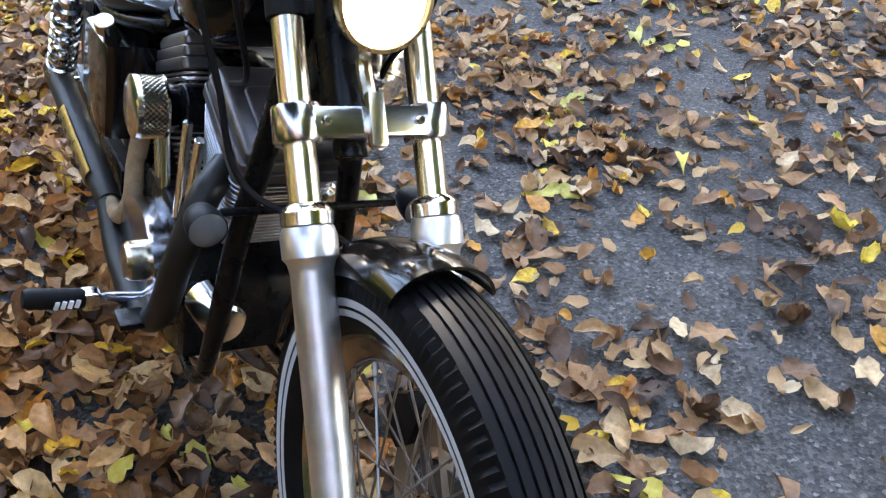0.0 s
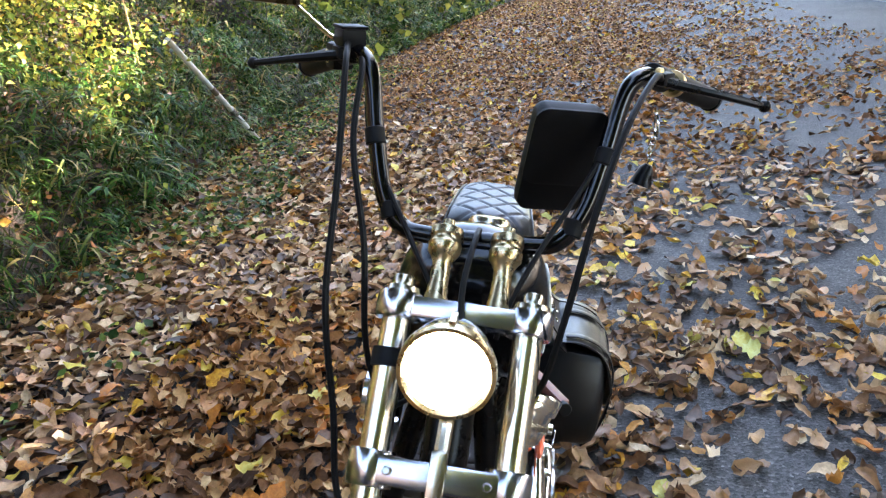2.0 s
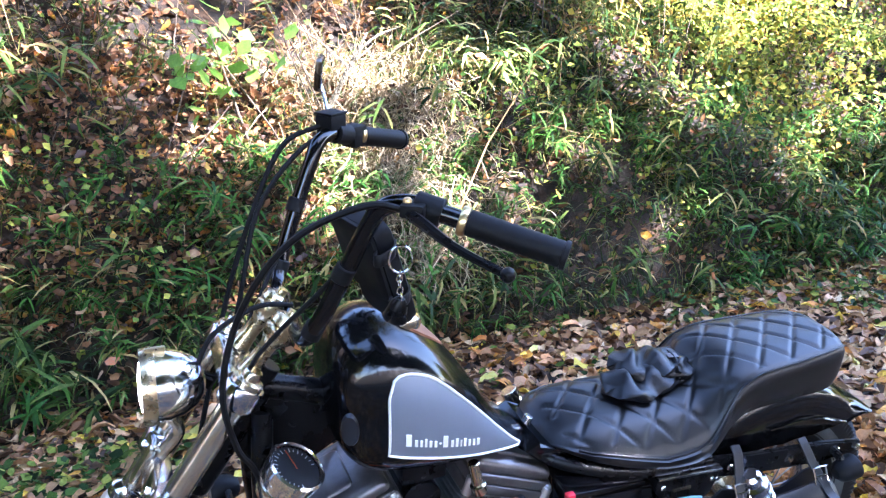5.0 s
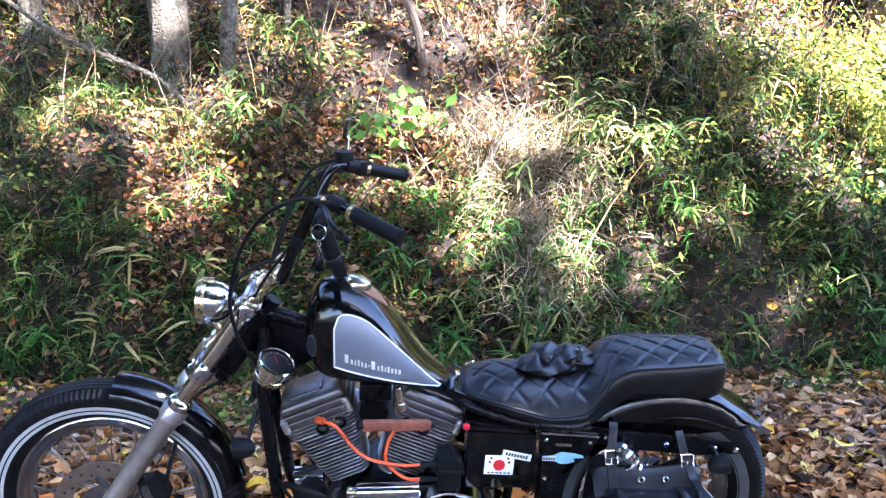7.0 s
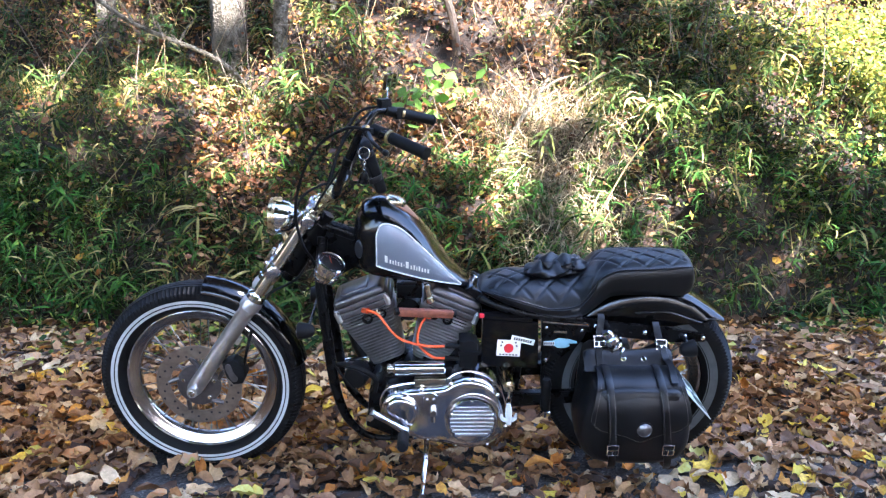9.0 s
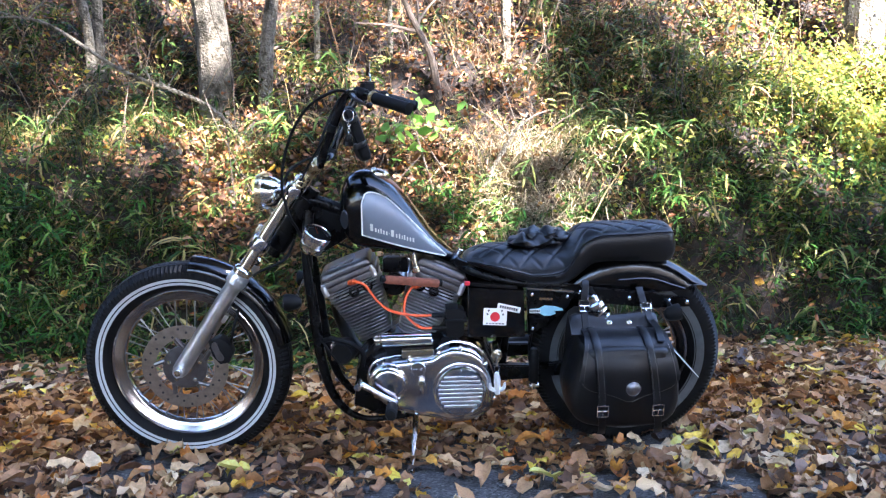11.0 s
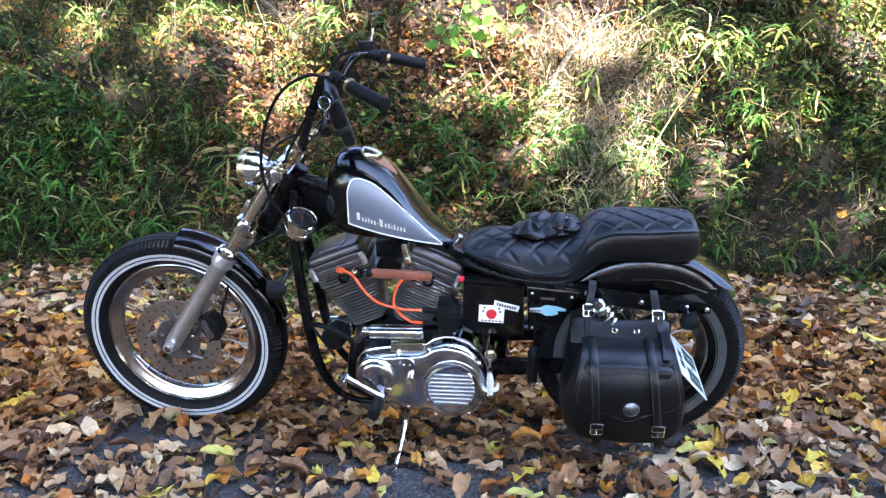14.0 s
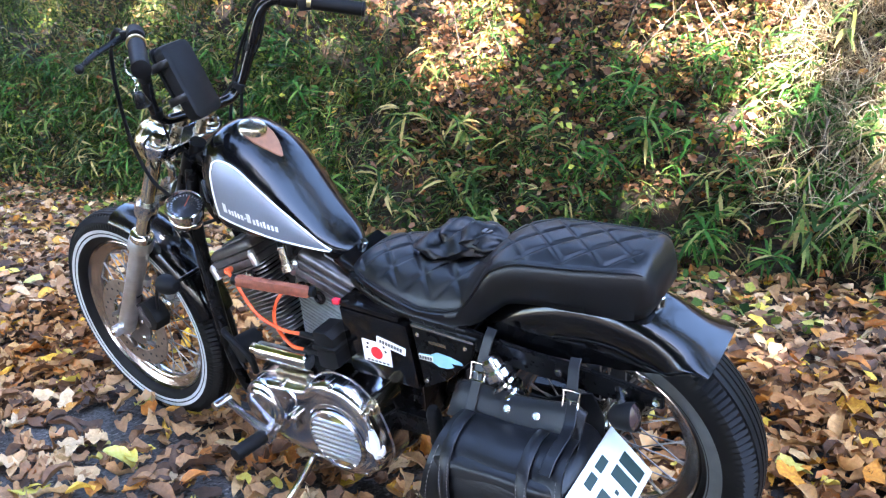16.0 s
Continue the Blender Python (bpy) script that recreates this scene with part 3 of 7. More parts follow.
        tube(bm, [p, p.lerp(q, 0.9), p.lerp(q, 0.91), q], [0.0019, 0.0019, 0.0036, 0.0036], seg=5, bend=False)
        add("spoke", bm, spoke_steel, rim)
    return rim, m


front_rim, FM = wheel(AXLE - Vector((0, 0, 0.011)), 0.354, 0.056, 0.246, front, [("white tyre sidewall stripe", whitewall, 0.2965, 0.3065), ("white tyre sidewall stripe", whitewall, 0.284, 0.2925)], 7, 40, "front_wheel")
rear_rim, RM = wheel(Vector((1.504, 0, 0.335)), 0.335, 0.066, 0.206, part, [("pale grey tyre sidewall", grey_wall, 0.238, 0.270)], 6, 40, "rear_wheel")

# front brake: drilled disc on a dark carrier, caliper behind the fork leg
bm = bmesh.new()
lathe(bm, [(0.100, 0.066), (0.146, 0.066), (0.147, 0.0635), (0.146, 0.061), (0.100, 0.061), (0.099, 0.0635)], FM, 64, loop=True)
disc = front("brake_disc", bm, disc_steel, front_rim, "drilled steel brake disc with brown tarnish")
bm = bmesh.new()
lathe(bm, [(0.02, 0.068), (0.074, 0.068), (0.076, 0.065), (0.076, 0.062), (0.02, 0.062)], FM, 40, loop=True)
for k in range(5):
    a = 2 * math.pi * k / 5 + 0.3
    p, q = FM @ Vector((0.07 * math.cos(a), 0.07 * math.sin(a), 0.065)), FM @ Vector((0.105 * math.cos(a + 0.25), 0.105 * math.sin(a + 0.25), 0.064))
    rod(bm, p, q, 0.008, 8)
carrier = front("disc_carrier", bm, cast_grey, disc)
for k in range(30):
    a = 2 * math.pi * k / 30
    rr = (0.111, 0.123, 0.135)[k % 3]
    bm = bmesh.new()
    lathe(bm, [(0, 0.0668), (0.0042, 0.0668), (0.0042, 0.066)], FM @ Matrix.Translation((rr * math.cos(a), rr * math.sin(a), 0)), 8)
    front("drill_hole", bm, dark_ink, disc)
for k in range(5):
    a = 2 * math.pi * k / 5 + 0.3
    bm = bmesh.new()
    bolt(bm, FM @ Vector((0.055 * math.cos(a), 0.055 * math.sin(a), 0.068)), LEFT, 0.007)
    front("bolt", bm, chrome, disc)
bm = bmesh.new()
prism(bm, [(0.085, 0.43), (0.125, 0.445), (0.155, 0.42), (0.165, 0.385), (0.150, 0.355), (0.120, 0.350), (0.095, 0.38)], -0.098, -0.045, 0.006)
box(bm, (0.075, -0.085, 0.455), (0.05, 0.02, 0.03), Matrix.Rotation(-0.55, 4, "Y"), 0.004)
caliper = front("brake_caliper", bm, rubber, bike, "black brake caliper")
bm = bmesh.new()
prism(bm, [(0.098, 0.425), (0.112, 0.428), (0.122, 0.40), (0.135, 0.378), (0.130, 0.364), (0.114, 0.366), (0.105, 0.39), (0.096, 0.41)], -0.1015, -0.097, 0.001, per=3)
front("caliper_badge", bm, cast_grey, caliper, "grey pad on the caliper")

# fork
for side, y in (("left", -0.0870), ("right", 0.0870)):
    bm = bmesh.new()
    lathe(bm, [(0, -0.035), (0.020, -0.034), (0.026, -0.02), (0.0275, 0.0), (0.0265, 0.08), (0.0265, 0.33), (0.029, 0.342), (0.034, 0.348), (0.0345, 0.372), (0.031, 0.384), (0.024, 0.386)], axis_frame(fork(0, y), FORK_UP), 28)
    rod(bm, fork(-0.008, y + math.copysign(0.024, y)), fork(-0.008, y + math.copysign(0.048, y)), 0.018, 16)
    box(bm, fork(0.215, y * 0.80, -0.025), (0.03, 0.018, 0.03), Matrix.Rotation(RAKE, 4, "Y"), 0.004)
    leg = front("fork_leg", bm, satin, bike, "satin aluminium lower fork leg")
    bm = bmesh.new()
    lathe(bm, [(0.0205, 0.384), (0.0315, 0.386), (0.0315, 0.402), (0.027, 0.408), (0.0205, 0.412)], axis_frame(fork(0, y), FORK_UP), 28)
    front("dust_cap", bm, chrome, leg, "chrome dust cap")
    bm = bmesh.new()
    bolt(bm, fork(-0.008, y + math.copysign(0.048, y)), (0, math.copysign(1, y), 0), 0.011, 0.008)
    front("axle_nut", bm, chrome, leg)
    bm = bmesh.new()
    rod(bm, fork(0.39, y), fork(0.735, y), 0.0198, 28)
    front("fork_tube", bm, fork_chrome, bike, "polished chrome fork tube")


def clamp(s, name, height, ahead, bar):
    bm = bmesh.new()
    for y in (-0.0870, 0.0870):
        lathe(bm, [(0.0200, -height / 2), (0.029, -height / 2), (0.031, -height / 2 + 0.004), (0.031, height / 2 - 0.004), (0.029, height / 2), (0.0200, height / 2)], axis_frame(fork(s, y), FORK_UP), 28)
    box(bm, fork(s, 0, ahead), (0.034 if bar else 0.055, 0.16, height * 0.82), Matrix.Rotation(RAKE, 4, "Y"), 0.006)
    ob = front(name, bm, polished, bike, "polished aluminium fork clamp")
    for y in (-0.0870, 0.0870):
        bm = bmesh.new()
        bolt(bm, fork(s, y * 0.72, ahead + 0.018), FORK_AHEAD, 0.006, 0.006)
        front("pinch_bolt", bm, chrome, ob)
    return ob


lower = clamp(0.505, "lower_clamp", 0.046, 0.012, True)
bm = bmesh.new()
box(bm, fork(0.505, 0, 0.034), (0.016, 0.022, 0.068), Matrix.Rotation(RAKE, 4, "Y"), 0.005)
front("centre_lug", bm, aged_chrome, lower, "brassy centre lug")
upper = clamp(0.715, "upper_clamp", 0.036, -0.004, False)
for y in (-0.0870, 0.0870):
    bm = bmesh.new()
    lathe(bm, [(0, 0.020), (0.013, 0.020), (0.015, 0.016), (0.015, 0.006), (0.024, 0.004), (0.025, -0.004)], axis_frame(fork(0.737, y), FORK_UP), 20)
    front("fork_cap", bm, aged_chrome, upper, "chrome fork cap bolt")
bm = bmesh.new()
lathe(bm, [(0.0201, -0.012), (0.025, -0.012), (0.025, 0.012), (0.0201, 0.012)], axis_frame(fork(0.645, 0.0870), FORK_UP), 24)
box(bm, fork(0.645, 0.068, 0.0), (0.02, 0.03, 0.018), Matrix.Rotation(RAKE, 4, "Y"), 0.003)
front("hose_clamp", bm, rubber, bike, "black band clamp on the fork tube")
bm = bmesh.new()
rod(bm, fork(0.47, 0, -0.05), fork(0.74, 0, -0.05), 0.022)
front("steering_stem", bm, frame_black, bike)

# headlight: chrome bell, trim ring tinted gold for reflected leaves, lamp lit
LAMP = axis_frame((0.258, 0.004, 0.917), (-1, 0, 0.03)) @ Matrix.Scale(0.95, 4)
bm = bmesh.new()
lathe(bm, [(0.060, -0.022), (0.059, -0.040), (0.052, -0.065), (0.040, -0.084), (0.022, -0.097), (0, -0.101)], LAMP, 48)
head = front("headlight", bm, chrome, bike, "round chrome bell headlight, switched on")
# ring and clip: golden leaf reflections come from the brassy colour
bm = bmesh.new()
lathe(bm, [(0.051, -0.005), (0.0575, -0.0005), (0.0625, -0.001), (0.0638, -0.008), (0.0635, -0.018), (0.0615, -0.023), (0.058, -0.024)], LAMP, 48)
front("trim_ring", bm, riser_metal, head, "chrome trim ring tinted gold for reflected leaves")
bm = bmesh.new()
lathe(bm, [(0, 0.004), (0.020, 0.0035), (0.037, 0.001), (0.052, -0.004)], LAMP, 48)
front("lens", bm, lit_lens, head, "glowing white headlamp lens")
bm = bmesh.new()
tube(bm, [(0.297, 0, 0.862), (0.305, 0, 0.830), fork(0.53, 0, 0.02)], 0.010, 10)
front("mount", bm, aged_chrome, head)
bm = bmesh.new()
box(bm, (0.284, 0.004, 0.976), (0.03, 0.008, 0.012), None, 0.002)
front("trim_clip", bm, riser_metal, head)

# risers and handlebar
for y in (-0.042, 0.042):
    bm = bmesh.new()
    a, b = fork(0.73, y, -0.010), Vector((0.472, y, 1.014))
    n = (b - a).length
    lathe(bm, [(0, 0), (0.017, 0), (0.0155, 0.008), (0.013, 0.03), (0.013, n - 0.04), (0.018, n - 0.030), (0.0225, n - 0.024), (0.0235, n - 0.012), (0.0215, n - 0.009), (0.0215, n - 0.004), (0.0235, n - 0.001),
               (0.0225, n + 0.010), (0.015, n + 0.014), (0.0085, n + 0.015), (0.0085, n + 0.024), (0, n + 0.025)], axis_frame(a, b - a), 28)
    front("riser", bm, riser_metal, bike, "brassy handlebar riser with domed cap")
BAR = [(0.462, 0.0, 1.008), (0.462, 0.070, 1.008), (0.466, 0.110, 1.016), (0.482, 0.140, 1.055), (0.512, 0.160, 1.125), (0.545, 0.176, 1.200), (0.562, 0.190, 1.228), (0.590, 0.212, 1.236), (0.630, 0.243, 1.226), (0.745, 0.325, 1.190)]
bm = bmesh.new()
tube(bm, [(x, -y, z) for x, y, z in BAR[::-1]] + BAR[1:], 0.0127, 14)
handlebar = high("handlebar", bm, black_paint, bike, "tall black ape-hanger handlebar")
GRIP = (Vector((0.745, 0.325, 1.190)) - Vector((0.630, 0.243, 1.226))).normalized()
for s in (-1, 1):
    flip = Vector((1, s, 1))
    g0, g1 = Vector((0.652, 0.2585, 1.219)) * flip, Vector((0.757, 0.334, 1.187)) * flip
    g = (g1 - g0)
    n = g.length
    bm = bmesh.new()
    lathe(bm, [(0.013, 0), (0.0168, 0.001)] + [(0.0172 + (0.0006 if k % 2 else 0), 0.004 + (n - 0.012) * k / 24) for k in range(25)] + [(0.0195, n - 0.007), (0.0190, n - 0.001), (0.015, n), (0, n)], axis_frame(g0, g), 20)
    grip = high("grip", bm, rubber, handlebar, "black rubber hand grip")
    bm = bmesh.new()
    lathe(bm, [(0.013, -0.010), (0.0195, -0.010), (0.0205, -0.006), (0.0195, 0.0), (0.013, 0)], axis_frame(g0, g), 20)
    high("collar", bm, brass, grip, "brass grip collar")
    # lever, perch and switch box
    p0 = Vector((0.610, 0.226, 1.232)) * flip
    bm = bmesh.new()
    rod(bm, p0 - GRIP * flip * 0.018, p0 + GRIP * flip * 0.020, 0.0185, 16)
    box(bm, p0 + Vector((-0.022, 0.006 * s, 0.002)), (0.032, 0.024, 0.018), Matrix.Rotation(s * 0.6, 4, "Z"), 0.004)
    perch = high("lever_perch", bm, rubber, handlebar, "black lever perch with clamp")
    bm = bmesh.new()
    tip = Vector((0.647, 0.391, 1.199)) * flip
    tube(bm, [p0 + Vector((-0.030, 0.0, 0.0)), Vector((0.592, 0.270 * s, 1.224)), Vector((0.606, 0.320 * s, 1.215)), Vector((0.630, 0.365 * s, 1.205)), tip], [0.0085, 0.0075, 0.0062, 0.0055, 0.0055], 8)
    bmesh.ops.create_uvsphere(bm, u_segments=10, v_segments=8, radius=0.0095, matrix=Matrix.Translation(tip))
    high("lever", bm, frame_black if s < 0 else rubber, perch, "ball-end hand lever")
    bm = bmesh.new()
    bolt(bm, p0 + Vector((-0.028, 0, 0.011)), UP, 0.006, 0.006)
    high("pivot_bolt", bm, brass, perch)
bm = bmesh.new()
box(bm, (0.592, 0.222, 1.256), (0.040, 0.038, 0.026), Matrix.Rotation(0.6, 4, "Z"), 0.005)
box(bm, (0.592, 0.222, 1.271), (0.043, 0.041, 0.005), Matrix.Rotation(0.6, 4, "Z"), 0.002)
high("brake_reservoir", bm, rubber, bike, "square black brake fluid reservoir")
bm = bmesh.new()
box(bm, (0.640, 0.250, 1.222), (0.036, 0.034, 0.040), Matrix.Rotation(0.62, 4, "Z"), 0.006)
high("switch_box", bm, rubber, bike, "black handlebar switch box")
for y0, z0, x0 in ((-0.162, 1.13, 0.512), (0.162, 1.13, 0.512), (-0.128, 1.035, 0.474), (0.128, 1.035, 0.474)):
    bm = bmesh.new()
    d = Vector((0.033, math.copysign(0.018, y0), 0.075)).normalized()
    rod(bm, Vector((x0, y0, z0)) - d * 0.012, Vector((x0, y0, z0)) + d * 0.012, 0.0148, 14)
    high("cable_tie", bm, rubber, handlebar, "black tape band")

# mirror on the right
bm = bmesh.new()
tube(bm, [(0.605, 0.235, 1.245), (0.598, 0.258, 1.258), (0.598, 0.300, 1.290), (0.597, 0.330, 1.312)], 0.0038, 8)
mirror = high("mirror", bm, chrome, bike, "rectangular mirror on a chrome stem")
MIR = Matrix.Translation((0.602, 0.343, 1.322)) @ Matrix.Rotation(-0.30, 4, "Z") @ Matrix.Rotation(0.12, 4, "Y")
bm = bmesh.new()
box(bm, MIR.translation, (0.012, 0.095, 0.055), MIR.to_3x3().to_4x4(), 0.005)
high("housing", bm, mirror_back, mirror, "dark brown mirror housing")
bm = bmesh.new()
box(bm, MIR @ Vector((0.0075, 0, 0)), (0.002, 0.085, 0.046), MIR.to_3x3().to_4x4(), 0.0)
high("glass", bm, mirror_glass, mirror)

# control cables
for pts, r, label in (
        ([(0.585, -0.232, 1.232), (0.530, -0.215, 1.240), (0.440, -0.180, 1.190), (0.375, -0.150, 1.090), (0.350, -0.130, 0.970), (0.365, -0.115, 0.860), (0.395, -0.085, 0.780), (0.425, -0.085, 0.62), (0.455, -0.090, 0.45), (0.54, -0.11, 0.33)], 0.0048, "black clutch cable"),
        ([(0.600, 0.215, 1.225), (0.540, 0.190, 1.225), (0.455, 0.180, 1.130), (0.420, 0.150, 1.000), (0.390, 0.130, 0.860), (0.420, 0.100, 0.76), (0.55, 0.08, 0.70)], 0.0045, "black throttle cable"),
        ([(0.580, 0.222, 1.252), (0.500, 0.205, 1.220), (0.430, 0.195, 1.080), (0.385, 0.190, 0.920), (0.345, 0.160, 0.780), (0.300, 0.130, 0.66), (0.20, 0.02, 0.62), (0.175, -0.06, 0.50), (0.150, -0.075, 0.40)], 0.0048, "black brake hose"),
        ([(0.545, -0.170, 1.200), (0.500, -0.150, 1.120), (0.430, -0.090, 1.020), (0.400, -0.060, 0.960), (0.395, -0.045, 0.90)], 0.0038, "thin black wiring"),
        ([(0.470, 0.0, 1.020), (0.415, 0.0, 1.025), (0.355, 0.004, 0.990), (0.325, 0.0, 0.940)], 0.0042, "thin black wiring"),
        ([(0.560, 0.188, 1.215), (0.520, 0.170, 1.120), (0.445, 0.100, 1.020), (0.405, 0.050, 0.955), (0.395, 0.03, 0.90)], 0.0038, "thin black wiring")):
    bm = bmesh.new()
    pts = [BARS @ Vector(p) if p[2] > 1.0 else Vector(p) + Vector((0.016 if p[2] > 0.6 else 0, 0, 0)) for p in pts]
    tube(bm, pts, r, 8, per=7)
    front("cable", bm, rubber, bike, label)

# front fender
bm = bmesh.new()
rings = []
for a in np.linspace(radians(84), radians(10), 40):
    ring = []
    for b in np.linspace(-1, 1, 21):
        y = 0.067 * math.sin(b * 1.45) / math.sin(1.45)
        r = 0.366 - 0.045 * (1 - math.cos(b * 1.45))
        ring.append((AXLE.x + r * math.cos(a), y, AXLE.z + r * math.sin(a)))
    rings.append(ring + [(AXLE.x + (math.hypot(p[0] - AXLE.x, p[2] - AXLE.z) - 0.004) * math.cos(a), p[1] * 0.96, AXLE.z + (math.hypot(p[0] - AXLE.x, p[2] - AXLE.z) - 0.004) * math.sin(a)) for p in ring[::-1]])
loft(bm, rings)
fender_f = front("front_fender", bm, black_paint, bike, "short gloss black front fender")
bm = bmesh.new()
for y in (-0.070, 0.070):
    box(bm, fork(0.27, y, -0.012), (0.012, 0.008, 0.16), Matrix.Rotation(RAKE, 4, "Y"), 0.003)
front("fender_bracket", bm, frame_black, fender_f)
bm = bmesh.new()
rod(bm, (0.385, -0.135, 0.585), (0.385, 0.135, 0.585), 0.006, 10)
signal_bar = part("signal_bar", bm, frame_black, bike, "thin bar between the front turn signals")


def signal(at, facing, lens):
    bm = bmesh.new()
    m = axis_frame(at, facing)
    lathe(bm, [(0, -0.045), (0.012, -0.043), (0.022, -0.032), (0.0265, -0.012), (0.0275, 0.006), (0.0265, 0.010)], m, 24)
    ob = chassis("turn_signal", bm, rubber, bike, "black bullet turn signal")
    bm = bmesh.new()
    lathe(bm, [(0, 0.017), (0.012, 0.0155), (0.0255, 0.008)], m, 24)
    chassis("signal_lens", bm, lens, ob, "grey turn signal lens")


signal((0.365, -0.163, 0.586), (-1, 0, 0), smoke_lens)
signal((0.365, 0.158, 0.575), (-1, 0, 0), smoke_lens)

# frame
for pts, r in (([(0.430, -0.030, 0.86), (0.420, -0.060, 0.70), (0.440, -0.085, 0.50), (0.462, -0.095, 0.33), (0.505, -0.095, 0.208), (0.60, -0.088, 0.138), (0.80, -0.075, 0.150), (1.00, -0.070, 0.180), (1.08, -0.075, 0.30), (1.10, -0.085, 0.50)], [0.017, 0.018, 0.018, 0.017, 0.014, 0.010, 0.010, 0.012, 0.013, 0.013]),
               ([(0.430, 0.030, 0.86), (0.420, 0.060, 0.70), (0.440, 0.085, 0.50), (0.462, 0.095, 0.33), (0.505, 0.095, 0.208), (0.60, 0.088, 0.138), (0.80, 0.075, 0.150), (1.00, 0.070, 0.180), (1.08, 0.075, 0.30), (1.10, 0.085, 0.50)], [0.017, 0.018, 0.018, 0.017, 0.014, 0.010, 0.010, 0.012, 0.013, 0.013]),
               ([(0.400, 0, 0.90), (0.52, 0, 0.86), (0.75, 0, 0.76), (0.92, 0, 0.68), (1.00, 0, 0.64)], 0.022),
               ([(0.92, -0.02, 0.67), (0.98, -0.085, 0.655), (1.12, -0.120, 0.625), (1.30, -0.125, 0.610)], 0.014),
               ([(0.92, 0.02, 0.67), (0.98, 0.085, 0.655), (1.12, 0.120, 0.625), (1.30, 0.125, 0.610)], 0.014)):
    bm = bmesh.new()
    tube(bm, pts, r, 12)
    chassis("frame_tube", bm, frame_black, bike, "black steel frame tube")
bm = bmesh.new()
rod(bm, HINGE + FORK_UP * 0.50, HINGE + FORK_UP * 0.70, 0.032, 24)
prism(bm, [(0.36, 0.82), (0.42, 0.90), (0.55, 0.86), (0.62, 0.80), (0.45, 0.70)], -0.014, 0.014, 0.004)
part("steering_head", bm, frame_black, bike, "black steering head with gusset")
for y in (-0.105, 0.105):
    bm = bmesh.new()
    loft(bm, [[(x, y + dy * 0.016, z + dz * h) for dy, dz in ((-1, -1), (1, -1), (1, 1), (-1, 1))] for x, z, h in ((1.03, 0.305, 0.030), (1.20, 0.308, 0.022), (1.45, 0.325, 0.020), (1.60, 0.335, 0.022))])
    bmesh.ops.bevel(bm, geom=bm.edges[:], offset=0.004, segments=2, affect="EDGES")
    chassis("swingarm", bm, frame_black, bike, "black swingarm")
    bm = bmesh.new()
    loft(bm, [[(x, y * 1.24 + dy * 0.006, z + dz * h) for dy, dz in ((-1, -1), (1, -1), (1, 1), (-1, 1))] for x, z, h in ((1.27, 0.602, 0.024), (1.40, 0.578, 0.026), (1.60, 0.556, 0.026), (1.725, 0.546, 0.014))])
    bmesh.ops.bevel(bm, geom=bm.edges[:], offset=0.003, segments=2, affect="EDGES")
    strut = chassis("fender_strut", bm, frame_black, bike, "black fender strut with chrome bolts")
    for x, z in ((1.345, 0.590), (1.513, 0.566), (1.65, 0.554), (1.712, 0.548)):
        bm = bmesh.new()
        bolt(bm, (x, y * 1.24 + math.copysign(0.006, y), z), (0, math.copysign(1, y), 0), 0.008, 0.007)
        chassis("strut_bolt", bm, chrome, strut)
    # shock absorber
    a, b = Vector((1.379, y * 1.60, 0.575)), Vector((1.520, y * 1.60, 0.330))
    n = (b - a).length
    bm = bmesh.new()
    lathe(bm, [(0, -0.016), (0.014, -0.016), (0.021, -0.009), (0.022, 0.008), (0.030, 0.013), (0.031, 0.028), (0.014, 0.030), (0.013, n - 0.05), (0.020, n - 0.045), (0.020, n - 0.02), (0.012, n - 0.01), (0.012, n + 0.012), (0, n + 0.012)], axis_frame(a, b - a), 20)
    shock = chassis("shock_absorber", bm, polished, bike, "chrome shock absorber")
    bm = bmesh.new()
    m = axis_frame(a, b - a)
    tube(bm, [m @ Vector((0.0285 * math.cos(q), 0.0285 * math.sin(q), 0.034 + (n - 0.084) * q / (2 * math.pi * 8))) for q in np.linspace(0, 2 * math.pi * 8, 113)], 0.0056, 6, bend=False)
    chassis("spring", bm, chrome, shock, "chrome coil spring")

# ---- engine ----
CRANK = Vector((0.705, 0, 0.25))
bm = bmesh.new()
prism(bm, [(0.560, 0.20), (0.575, 0.33), (0.640, 0.405), (0.72, 0.44), (0.82, 0.43), (0.90, 0.43), (1.02, 0.40), (1.06, 0.32), (1.05, 0.22), (0.95, 0.165), (0.65, 0.160)], -0.115, 0.115, 0.012)
crankcase = chassis("crankcase", bm, frame_black, bike, "black crankcase")


def rounded(hx, hy, r, n=5):
    """A rounded rectangle about the origin."""
    out = []
    for cx, cy, a0 in ((hx - r, hy - r, 0), (-hx + r, hy - r, 90), (-hx + r, -hy + r, 180), (hx - r, -hy + r, 270)):
        out += [(cx + r * math.cos(radians(a0 + 90 * k / n)), cy + r * math.sin(radians(a0 + 90 * k / n))) for k in range(n + 1)]
    return out


def plate(bm, m, hx, hy, r, z0, z1, taper=0.0):
    o = rounded(hx, hy, r)
    i = rounded(hx - taper, hy - taper, max(0.002, r - taper))
    loft(bm, [[m @ Vector((x, y, z0)) for x, y in i], [m @ Vector((x, y, z0 + taper)) for x, y in o], [m @ Vector((x, y, z1 - taper)) for x, y in o], [m @ Vector((x, y, z1)) for x, y in i]])
    return bm


